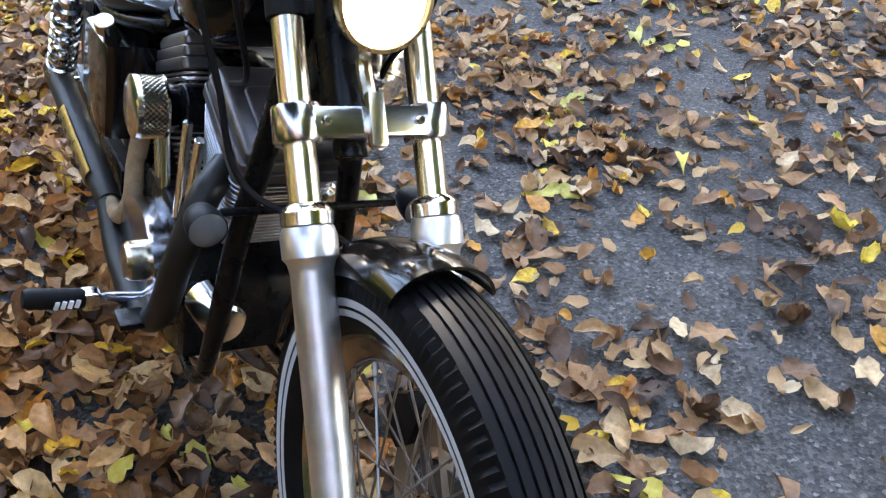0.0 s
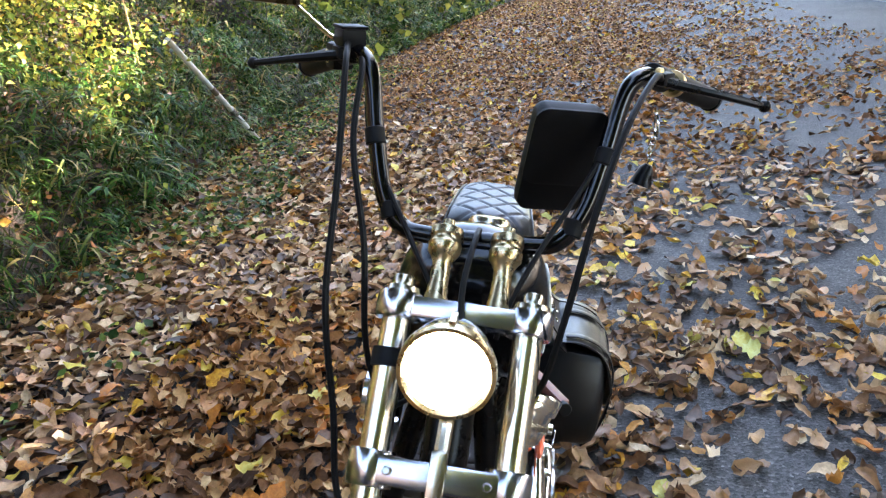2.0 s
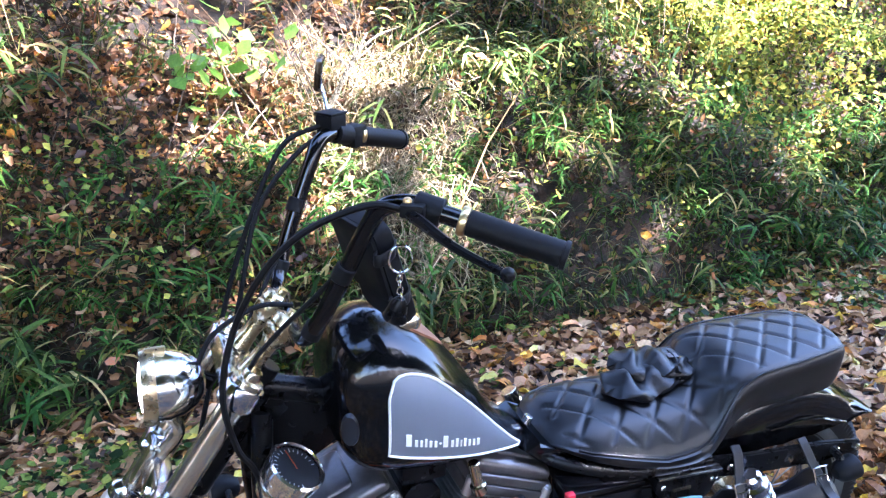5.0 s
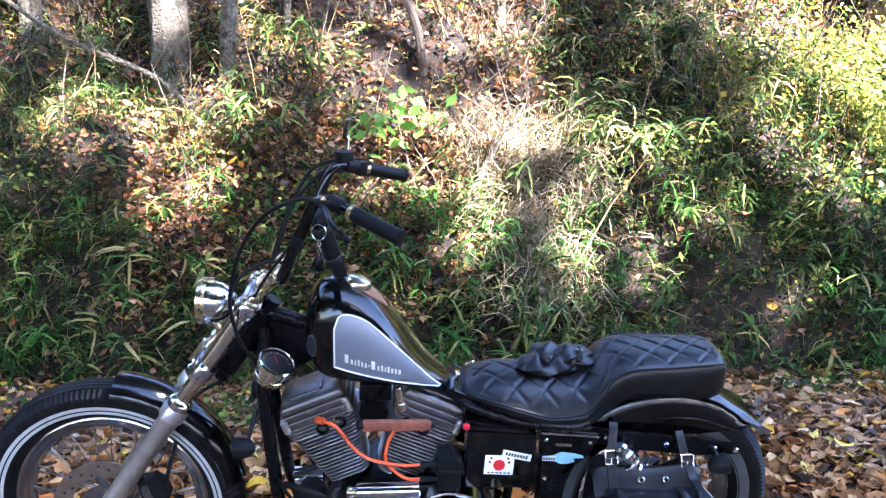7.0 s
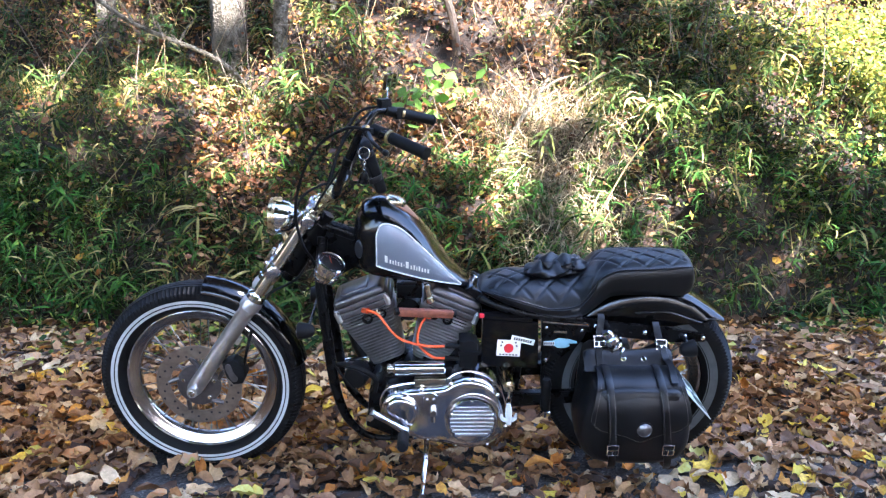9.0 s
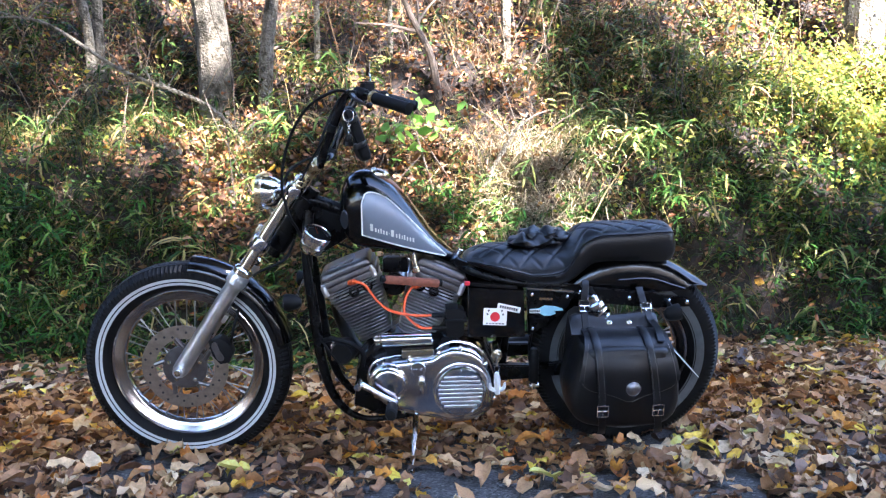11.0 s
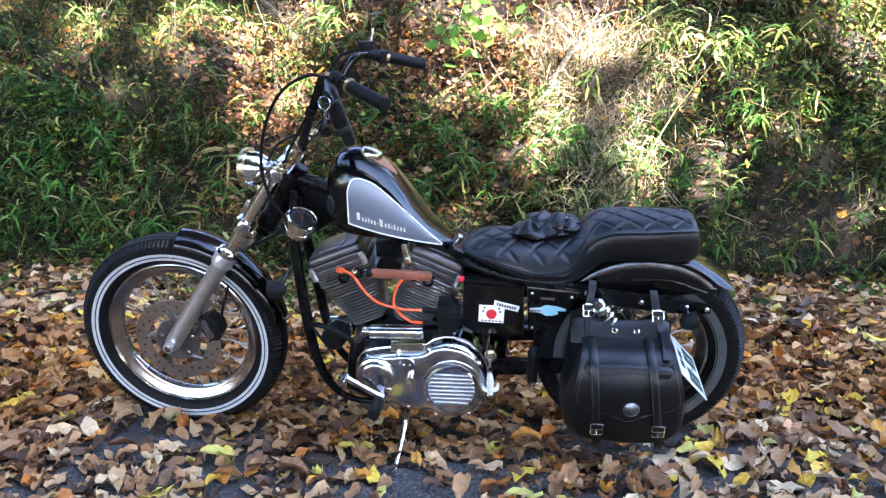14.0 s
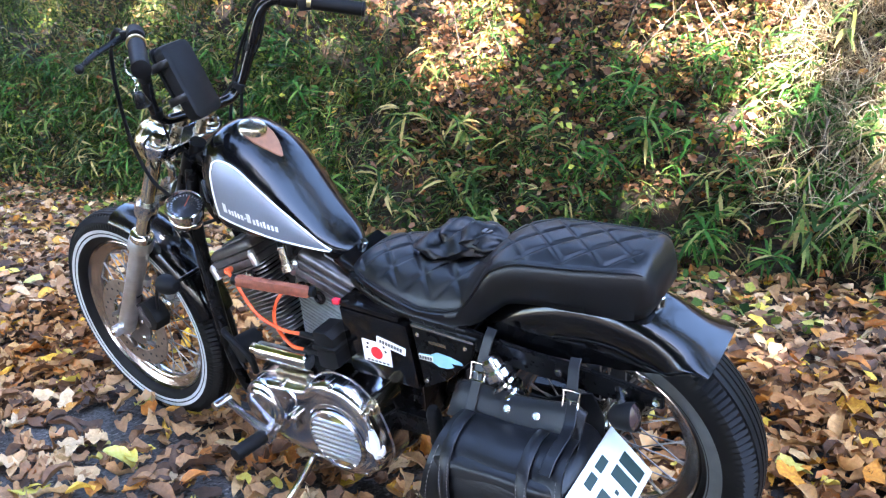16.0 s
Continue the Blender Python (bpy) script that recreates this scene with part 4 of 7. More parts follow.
def layer(bm, m, u0, u1, v, w0, w1, chamfer, r=0.012):
    """A slab of a rocker box: u0 to u1 along it, v either side, softened above."""
    c, h = (u0 + u1) / 2, (u1 - u0) / 2
    rings = []
    for z, i in ((w0, 0.0015), (w0 + 0.0015, 0), (w1 - chamfer, 0), (w1 - chamfer * 0.35, chamfer * 0.35), (w1, chamfer)):
        rings.append([m @ Vector((c + x, y, z)) for x, y in rounded(h - i, v - i, r)])
    loft(bm, rings)


for tilt, u_mid in ((-22.5, 0.010), (22.5, 0.0)):
    m = Matrix.Translation(CRANK) @ Matrix.Rotation(radians(tilt), 4, "Y") @ Matrix.Translation((u_mid, 0, 0))
    sgn = -1 if tilt < 0 else 1
    bm = bmesh.new()
    lathe(bm, [(0.050, 0.15), (0.052, 0.30), (0.060, 0.36)], m, 28)
    cyl = chassis("cylinder", bm, frame_black, bike, "air-cooled cylinder with bright-edged fins")
    for k in range(17):
        z = 0.190 + 0.0116 * k
        bm = bmesh.new()
        plate(bm, m, 0.060 + 0.0022 * k, 0.066 + 0.0012 * k, 0.024, z, z + 0.0034, 0.0008)
        chassis("fin", bm, fin_metal, cyl)
    bm = bmesh.new()
    plate(bm, m, 0.078, 0.074, 0.02, 0.355, 0.402)
    head2 = chassis("cylinder_head", bm, frame_black, bike, "black cylinder head below the rocker box")
    for k in range(4):
        bm = bmesh.new()
        plate(bm, m, 0.094 - 0.001 * k, 0.081, 0.018, 0.3535 + 0.0102 * k, 0.3570 + 0.0102 * k, 0.0008)
        chassis("head_fin", bm, fin_metal, head2)
    # the rocker box in three layers
    bm = bmesh.new()
    layer(bm, m, -0.100, 0.100, 0.088, 0.392, 0.412, 0.002)
    rocker = chassis("rocker_box", bm, cast_grey, bike, "layered dark silver rocker box")
    bm = bmesh.new()
    layer(bm, m, -0.096, 0.096, 0.085, 0.4135, 0.432, 0.003)
    chassis("middle_layer", bm, cast_grey, rocker)
    bm = bmesh.new()
    layer(bm, m, -0.090, 0.090, 0.080, 0.4335, 0.458, 0.012)
    layer(bm, m, -0.050 + 0.014 * sgn, 0.050 + 0.014 * sgn, 0.052, 0.456, 0.464, 0.004)
    chassis("rocker_lid", bm, cast_grey, rocker)
    for x, y in ((-0.088, -0.089), (0.088, -0.089)):
        bm = bmesh.new()
        rod(bm, m @ Vector((x, y + 0.004, 0.388)), m @ Vector((x, y + 0.004, 0.424)), 0.010, 12)
        bolt(bm, m @ Vector((x, y + 0.004, 0.424)), m.to_3x3() @ UP, 0.0065, 0.006)
        chassis("bolt_boss", bm, satin, rocker)
    bm = bmesh.new()
    rod(bm, m @ Vector((-0.03 * sgn, -0.060, 0.372)), m @ Vector((-0.045 * sgn, -0.092, 0.378)), 0.009, 12)
    chassis("spark_plug", bm, aged_chrome, cyl, "spark plug")
    for x in (-0.05, 0.0):
        bm = bmesh.new()
        lathe(bm, [(0.010, 0.0), (0.017, 0.001), (0.018, 0.006), (0.012, 0.008), (0.010, 0.004)], axis_frame(m @ Vector((x * sgn, -0.086, 0.368)), m.to_3x3() @ Vector((0, -1, 0))), 20)
        chassis("port_ring", bm, frame_black, cyl)

# intake between the cylinders, leather-wrapped rod across it
bm = bmesh.new()
rod(bm, (0.71, -0.03, 0.60), (0.71, 0.10, 0.60), 0.040, 20)
box(bm, (0.715, 0.01, 0.665), (0.09, 0.08, 0.05), None, 0.008)
chassis("carburettor", bm, frame_black, bike, "black carburettor between the cylinders")
bm = bmesh.new()
box(bm, (0.772, -0.158, 0.646), (0.195, 0.022, 0.028), Matrix.Rotation(radians(17), 4, "Z") @ Matrix.Rotation(radians(10), 4, "Y"), 0.009)
wrap = chassis("wrapped_rod", bm, red_leather, bike, "red-brown leather wrapped rod")
for x, z in ((0.678, 0.664), (0.864, 0.631)):
    bm = bmesh.new()
    rod(bm, (x - 0.008, -0.187 + (x - 0.678) * 0.31, z), (x + 0.008, -0.182 + (x - 0.678) * 0.31, z - 0.002), 0.0125, 12)
    chassis("end_cap", bm, rubber, wrap)
bm = bmesh.new()
rod(bm, (0.775, -0.105, 0.725), (0.785, -0.112, 0.672), 0.011, 14)
rod(bm, (0.783, -0.111, 0.682), (0.788, -0.113, 0.664), 0.015, 14)
chassis("choke_knob", bm, aged_chrome, bike, "small red and chrome fitting")
for pts in (([(0.565, -0.108, 0.632), (0.580, -0.128, 0.640), (0.615, -0.142, 0.630), (0.655, -0.152, 0.580), (0.700, -0.160, 0.548), (0.780, -0.168, 0.533), (0.840, -0.165, 0.532)]),
            ([(0.800, -0.112, 0.622), (0.770, -0.130, 0.615), (0.748, -0.148, 0.580), (0.748, -0.160, 0.535), (0.795, -0.168, 0.494), (0.840, -0.165, 0.488)])):
    bm = bmesh.new()
    tube(bm, pts, 0.0048, 8)
    lead = chassis("spark_plug_lead", bm, orange_lead, bike, "bright orange spark plug lead")
    bm = bmesh.new()
    d = (Vector(pts[1]) - Vector(pts[0])).normalized()
    rod(bm, Vector(pts[0]) - d * 0.006, Vector(pts[0]) + d * 0.026, 0.0095, 12)
    chassis("boot", bm, orange_lead, lead)
    bm = bmesh.new()
    rod(bm, Vector(pts[-1]) - Vector((0.004, 0, 0)), Vector(pts[-1]) + Vector((0.05, 0, 0)), 0.008, 10)
    chassis("coil_boot", bm, rubber, lead)
bm = bmesh.new()
prism(bm, [(0.884, 0.552), (0.925, 0.556), (0.946, 0.542), (0.946, 0.466), (0.920, 0.450), (0.884, 0.458)], -0.175, -0.105, 0.006)
box(bm, (0.917, -0.14, 0.515), (0.075, 0.085, 0.012), None, 0.003)
chassis("ignition_coil", bm, rubber, bike, "black ignition coil")

def cover(name, bm, material, parent, label="", smooth=35):
    """A part of the primary cover, which stands well out from the crankcase."""
    bm.transform(Matrix.Translation((-0.004, -0.034, 0.014)))
    return chassis(name, bm, material, parent, label, smooth)


# primary cover, derby and alternator covers
PRIMARY = [(0.620, 0.300), (0.628, 0.336), (0.652, 0.362), (0.700, 0.375), (0.760, 0.382), (0.838, 0.390), (0.876, 0.412), (0.924, 0.422), (0.988, 0.404), (1.034, 0.346), (1.056, 0.262), (1.044, 0.200), (0.993, 0.163), (0.918, 0.150), (0.853, 0.165), (0.752, 0.186), (0.680, 0.216), (0.634, 0.262)]
outline = [(q.x, q.z) for q in smooth_path([(x, 0, z) for x, z in PRIMARY + PRIMARY[:1]], 5)[:-1]]
mid_x, mid_z = 0.84, 0.285
bm = bmesh.new()
loft(bm, [[(mid_x + (x - mid_x) * (1 - i / 0.19), y, mid_z + (z - mid_z) * (1 - i / 0.115)) for x, z in outline] for y, i in ((-0.070, -0.004), (-0.128, -0.004), (-0.130, 0.0), (-0.150, 0.001), (-0.162, 0.004), (-0.170, 0.009), (-0.1745, 0.016), (-0.1765, 0.026), (-0.1775, 0.040))])
primary = cover("primary_cover", bm, polished, bike, "polished aluminium primary cover", smooth=50)
bm = bmesh.new()
lathe(bm, [(0, 0.017), (0.040, 0.0165), (0.051, 0.013), (0.056, 0.006), (0.058, 0.003), (0.064, 0.002), (0.069, -0.006), (0.071, -0.02)], axis_frame((0.691, -0.176, 0.302), LEFT), 56)
cover("alternator_cover", bm, polished, primary, "round domed cover", smooth=50)
bm = bmesh.new()
lathe(bm, [(0.086, 0.004), (0.094, 0.003), (0.104, -0.006), (0.110, -0.02)], axis_frame((0.935, -0.176, 0.274), LEFT), 64)
cover("clutch_bulge", bm, polished, primary, "rounded clutch bulge", smooth=50)
DERBY = axis_frame((0.933, -0.178, 0.271), LEFT)
bm = bmesh.new()
lathe(bm, [(0, 0.010), (0.078, 0.010), (0.0785, 0.0125), (0.081, 0.0125), (0.085, 0.009), (0.086, -0.004)], DERBY, 64)
derby = cover("derby_cover", bm, polished, primary, "round derby cover with raised horizontal bars")
for k in range(8):
    z = -0.050 + 0.0143 * k
    hw = math.sqrt(max(0.001, 0.075 ** 2 - z * z))
    bm = bmesh.new()
    box(bm, (0.933, -0.1885, 0.271 + z), (2 * hw, 0.008, 0.0075), None, 0.0015)
    cover("bar", bm, satin, derby, "raised polished bar")
    # black strips put the shade of the gaps between the bars into colour
    if k < 7:
        bm = bmesh.new()
        box(bm, (0.933, -0.1865, 0.271 + z + 0.00715), (2 * hw - 0.006, 0.0016, 0.0066), None)
        cover("slot", bm, frame_black, derby, "black strip darkening the gap between bars")
for k in range(5):
    a = radians(90 + 72 * k)
    bm = bmesh.new()
    bolt(bm, (0.933 + 0.074 * math.cos(a), -0.189, 0.271 + 0.074 * math.sin(a)), LEFT, 0.0052, 0.004)
    cover("screw", bm, chrome, derby)
for k, q in enumerate(outline):
    if k % 8 == 4:
        x, z = q[0] + (mid_x - q[0]) * 0.035, q[1] + (mid_z - q[1]) * 0.06
        bm = bmesh.new()
        rod(bm, (x, -0.140, z), (x, -0.166, z), 0.0095, 12)
        bolt(bm, (x, -0.166, z), LEFT, 0.0065, 0.006)
        cover("cover_screw", bm, chrome, primary)
bm = bmesh.new()
lathe(bm, [(0, 0.006), (0.023, 0.006), (0.025, 0.004), (0.026, 0)], axis_frame((0.792, -0.176, 0.350), LEFT), 24)
for dx in (-0.010, 0.010):
    bolt(bm, (0.792 + dx, -0.182, 0.350), LEFT, 0.004, 0.002)
cover("inspection_cover", bm, polished, primary, "small round inspection cover")
bm = bmesh.new()
rod(bm, (0.802, -0.172, 0.306), (0.802, -0.200, 0.306), 0.013, 16)
rod(bm, (0.802, -0.185, 0.306), (0.802, -0.190, 0.270), 0.007, 10)
cover("filler_plug", bm, chrome, primary)
# chrome starter motor cover
bm = bmesh.new()
rod(bm, (0.664, -0.163, 0.449), (0.838, -0.163, 0.452), 0.023, 24, 0.004)
starter = chassis("starter_motor", bm, chrome, bike, "chrome cylinder of the starter motor")
bm = bmesh.new()
prism(bm, [(0.733, 0.420), (0.840, 0.424), (0.840, 0.396), (0.733, 0.394)], -0.190, -0.160, 0.004)
chassis("bracket", bm, aged_chrome, starter, "dull metal bracket")
bm = bmesh.new()
rod(bm, (0.640, -0.163, 0.449), (0.664, -0.163, 0.449), 0.014, 14)
rod(bm, (0.648, -0.163, 0.433), (0.648, -0.163, 0.465), 0.006, 10)
chassis("terminal", bm, aged_chrome, starter)
bm = bmesh.new()
lathe(bm, [(0, 0.014), (0.034, 0.013), (0.039, 0.005), (0.039, -0.05)], axis_frame((0.530, -0.112, 0.389), (-0.3, -1, 0)), 24)
chassis("horn", bm, rubber, bike, "round black horn")
bm = bmesh.new()
tube(bm, [(0.47, -0.10, 0.43), (0.50, -0.13, 0.445), (0.56, -0.15, 0.435), (0.60, -0.15, 0.40), (0.595, -0.14, 0.35)], 0.009, 10)
chassis("hose", bm, rubber, bike, "black rubber hose")

# foot controls, left
bm = bmesh.new()
tube(bm, [(0.703, -0.236, 0.262), (0.694, -0.242, 0.268), (0.648, -0.248, 0.300), (0.594, -0.248, 0.333)], [0.016, 0.013, 0.009, 0.011], 10)
rod(bm, (0.700, -0.150, 0.262), (0.700, -0.244, 0.262), 0.012, 12)
shift = chassis("shift_lever", bm, polished, bike, "polished shift lever")
bm = bmesh.new()
rod(bm, (0.591, -0.238, 0.336), (0.588, -0.288, 0.338), 0.0125, 14)
chassis("toe_peg", bm, chrome, shift)
for s in (-1, 1):
    bm = bmesh.new()
    rod(bm, (0.704, 0.110 * s, 0.232), (0.701, 0.245 * s, 0.250), 0.012, 12)
    box(bm, (0.701, 0.238 * s, 0.249), (0.03, 0.03, 0.035), None, 0.005)
    peg = chassis("foot_peg", bm, polished, bike, "folding foot peg")
    bm = bmesh.new()
    lathe(bm, [(0, 0), (0.016, 0.001)] + [(0.0185 + (0.0012 if k % 2 else 0), 0.006 + 0.009 * k) for k in range(10)] + [(0.015, 0.098), (0, 0.099)], axis_frame((0.698, 0.248 * s, 0.252), (-0.02, s, 0.14)), 16)
    chassis("rubber_sleeve", bm, rubber, peg, "black rubber sleeve")
    if s > 0:
        for k in range(4):
            bm = bmesh.new()
            box(bm, (0.678, 0.262 + 0.011 * k, 0.256), (0.004, 0.008, 0.016), Matrix.Rotation(0.3, 4, "X"), 0.002)
            chassis("worn_patch", bm, white_sticker, peg, "white worn patch")
# side stand
bm = bmesh.new()
tube(bm, [(0.775, -0.110, 0.180), (0.775, -0.175, 0.150), (0.766, -0.262, 0.100), (0.757, -0.345, 0.068)], [0.012, 0.010, 0.0095, 0.008], 10)
loft(bm, [[(x + dx * 0.012, y + dy, z) for dx, dy in ((-1, -0.012), (1, -0.012), (1, 0.012), (-1, 0.012))] for x, y, z in ((0.757, -0.335, 0.072), (0.755, -0.362, 0.070))])
chassis("side_stand", bm, chrome, bike, "chrome side stand, folded out")

# right side: air cleaner, exhaust, oil filter, cam cover
bm = bmesh.new()
AC = axis_frame((0.742, 0.122, 0.590), (0, 1, 0)) @ Matrix.Scale(0.88, 4)
lathe(bm, [(0, 0.062), (0.052, 0.061), (0.060, 0.057), (0.0605, 0.048), (0.058, 0.046)], AC, 40)
lathe(bm, [(0.058, 0.006), (0.0605, 0.005), (0.0605, 0.0), (0.055, -0.004), (0.03, -0.03), (0.03, -0.06)], AC, 40)
air = chassis("air_cleaner", bm, chrome, bike, "round chrome air cleaner with mesh band")
bm = bmesh.new()
for k in range(36):
    for s in (-1, 1):
        tube(bm, [AC @ Vector((0.0585 * math.cos(2 * math.pi * (k + s * q * 4) / 36), 0.0585 * math.sin(2 * math.pi * (k + s * q * 4) / 36), 0.005 + 0.042 * q)) for q in np.linspace(0, 1, 5)], 0.0011, 4, bend=False, caps=False)
chassis("mesh_band", bm, aged_chrome, air, "diamond wire mesh")
bm = bmesh.new()
lathe(bm, [(0.054, 0.0), (0.054, 0.05)], AC, 32)
chassis("filter_element", bm, dark_ink, air)
bm = bmesh.new()
tube(bm, [(0.545, 0.075, 0.575), (0.500, 0.120, 0.545), (0.500, 0.150, 0.440), (0.560, 0.158, 0.300), (0.680, 0.160, 0.225), (0.860, 0.160, 0.235), (1.02, 0.150, 0.280)], 0.024, 14)
pipe = chassis("exhaust_pipe", bm, burnt_pipe, bike, "dark front exhaust pipe")
bm = bmesh.new()
tube(bm, [(0.865, 0.075, 0.560), (0.900, 0.105, 0.530), (0.895, 0.125, 0.430), (0.880, 0.135, 0.345), (0.930, 0.145, 0.285), (1.02, 0.150, 0.280)], 0.018, 14)
chassis("exhaust_pipe", bm, wrap_cloth, bike, "rear exhaust pipe in tan heat wrap")
bm = bmesh.new()
lathe(bm, [(0, 0), (0.024, 0), (0.027, 0.05), (0.028, 0.10), (0.030, 0.52), (0.028, 0.55), (0.022, 0.555), (0.022, 0.50), (0, 0.50)], axis_frame((1.00, 0.150, 0.278), (1, 0.04, 0.16)), 28)
muffler = chassis("muffler", bm, burnt_pipe, bike, "dark exhaust muffler")
SH = axis_frame((1.08, 0.153, 0.291), (1, 0.04, 0.16))
bm = bmesh.new()
rings = []
for h in np.linspace(0, 0.26, 8):
    arc = [SH @ Vector((0.034 * math.cos(a), 0.034 * math.sin(a), h)) for a in np.linspace(-2.4, 0.8, 12)]
    rings.append(arc + [SH @ Vector((0.0315 * math.cos(a), 0.0315 * math.sin(a), h)) for a in np.linspace(0.8, -2.4, 12)])
loft(bm, rings)
shield = chassis("heat_shield", bm, brass, muffler, "brassy slotted heat shield")
for k in range(5):
    bm = bmesh.new()
    h = 0.04 + 0.045 * k
    loft(bm, [[SH @ Vector((0.0346 * math.cos(a), 0.0346 * math.sin(a), h + q)) for q in (0, 0.016)] + [SH @ Vector((0.0336 * math.cos(a), 0.0336 * math.sin(a), h + q)) for q in (0.016, 0)] for a in np.linspace(-1.5, 0.2, 7)])
    chassis("shield_slot", bm, dark_ink, shield)
bm = bmesh.new()
rod(bm, (0.47, 0.075, 0.325), (0.56, 0.085, 0.325), 0.036, 24, 0.005)
oil = chassis("oil_filter", bm, chrome, bike, "chrome oil filter canister")
bm = bmesh.new()
prism(bm, [(0.590, 0.25), (0.610, 0.33), (0.680, 0.39), (0.78, 0.40), (0.86, 0.36), (0.90, 0.29), (0.86, 0.22), (0.70, 0.20)], 0.112, 0.152, 0.010, per=4)
cam_cover = chassis("cam_cover", bm, polished, bike, "polished cam cover")
bm = bmesh.new()
lathe(bm, [(0, 0.036), (0.030, 0.035), (0.036, 0.028), (0.037, 0)], axis_frame((0.700, 0.150, 0.320), RIGHT), 32)
chassis("timer_cover", bm, aged_chrome, cam_cover, "round timer cover")
for x0, z0, x1, z1 in ((0.64, 0.39, 0.585, 0.60), (0.68, 0.395, 0.655, 0.60), (0.75, 0.395, 0.80, 0.60), (0.79, 0.385, 0.86, 0.59)):
    bm = bmesh.new()
    rod(bm, (x0, 0.105, z0), (x1, 0.105, z1), 0.0085, 12)
    chassis("pushrod_tube", bm, chrome, bike, "chrome pushrod tube")
bm = bmesh.new()
prism(bm, [(0.95, 0.44), (0.95, 0.62), (1.16, 0.61), (1.18, 0.46), (1.05, 0.42)], 0.075, 0.175, 0.018)
oil_tank = chassis("oil_tank", bm, black_paint, bike, "gloss black oil tank")
bm = bmesh.new()
tube(bm, [(1.02, 0.140, 0.600), (1.01, 0.155, 0.625), (1.00, 0.165, 0.638)], 0.016, 12)
rod(bm, (1.002, 0.163, 0.634), (0.992, 0.170, 0.654), 0.019, 16)
chassis("filler_cap", bm, aged_chrome, oil_tank, "brassy filler cap")
bm = bmesh.new()
tube(bm, [(0.72, 0.175, 0.230), (0.66, 0.19, 0.235), (0.60, 0.195, 0.27)], 0.008, 8)
box(bm, (0.59, 0.195, 0.275), (0.05, 0.045, 0.012), None, 0.004)
chassis("brake_pedal", bm, frame_black, bike, "black brake pedal")

# ---- tank ----
TX = [0.532, 0.538, 0.552, 0.580, 0.620, 0.670, 0.720, 0.770, 0.815, 0.850, 0.885, 0.905, 0.918]
TTOP = [0.900, 0.932, 0.962, 0.985, 0.993, 0.975, 0.936, 0.876, 0.810, 0.762, 0.726, 0.709, 0.698]
TBOT = [0.850, 0.805, 0.775, 0.752, 0.742, 0.735, 0.728, 0.720, 0.710, 0.702, 0.694, 0.690, 0.688]
TWID = [0.030, 0.072, 0.099, 0.117, 0.127, 0.127, 0.121, 0.109, 0.092, 0.077, 0.058, 0.038, 0.016]
SEC = [(0.0, 0.0), (0.55, 0.0), (0.86, 0.035), (0.975, 0.13), (1.0, 0.30), (0.985, 0.50), (0.93, 0.68), (0.80, 0.83), (0.58, 0.935), (0.30, 0.985), (0.0, 1.0)]
fine = np.linspace(0, 1, 25)
SECY = np.interp(fine, np.linspace(0, 1, len(SEC)), [p[0] for p in SEC])
SECZ = np.interp(fine, np.linspace(0, 1, len(SEC)), [p[1] for p in SEC])


def smooth_table(x, xs, ys):
    """A smooth curve through a table."""
    i = int(np.clip(np.searchsorted(xs, x) - 1, 0, len(xs) - 2))
    s = (x - xs[i]) / (xs[i + 1] - xs[i])
    g = lambda j: (ys[min(j + 1, len(ys) - 1)] - ys[max(j - 1, 0)]) / (xs[min(j + 1, len(xs) - 1)] - xs[max(j - 1, 0)])
    h = xs[i + 1] - xs[i]
    return (2 * s ** 3 - 3 * s * s + 1) * ys[i] + (s ** 3 - 2 * s * s + s) * h * g(i) + (-2 * s ** 3 + 3 * s * s) * ys[i + 1] + (s ** 3 - s * s) * h * g(i + 1)


def tank_at(x):
    return smooth_table(x, TX, TTOP), smooth_table(x, TX, TBOT), smooth_table(x, TX, TWID)


def tank_side(x, z, out=0.0):
    """A point of the tank's left side."""
    t, b, w = tank_at(x)
    q = float(np.interp((z - b) / (t - b), SECZ, SECY))
    return Vector((x, -(w * q + out), z))


bm = bmesh.new()
rings = []
for x in np.concatenate([np.linspace(0.532, 0.58, 9), np.linspace(0.59, 0.918, 36)]):
    t, b, w = tank_at(x)
    half = [(w * y, b + (t - b) * z) for y, z in zip(SECY, SECZ)]
    rings.append([(x, y, z) for y, z in half] + [(x, -y, z) for y, z in half[-2:0:-1]])
loft(bm, rings)
tank = part("fuel_tank", bm, black_paint, bike, "gloss black peanut fuel tank with silver side panel", smooth=60)
PT_X = [0.611, 0.618, 0.632, 0.660, 0.695, 0.745, 0.787, 0.822, 0.856, 0.884]
PT_Z = [0.900, 0.922, 0.931, 0.927, 0.908, 0.860, 0.814, 0.773, 0.735, 0.707]
pb = lambda x: 0.797 + (x - 0.605) * (0.704 - 0.797) / (0.884 - 0.605)
top_line = [(x, float(smooth_table(x, PT_X, PT_Z))) for x in np.linspace(0.611, 0.882, 30)]
bm = bmesh.new()
cols = [[bm.verts.new(tank_side(x if k or x > 0.604 else x, pb(x) + (z - pb(x)) * k / 8, 0.0012)) for k in range(9)] for x, z in top_line]
for a, b in zip(cols, cols[1:]):
    for k in range(8):
        bm.faces.new((a[k], b[k], b[k + 1], a[k + 1]))
panel = part("side_panel", bm, silver_panel, tank, "silver grey painted panel", smooth=60)
bm = bmesh.new()
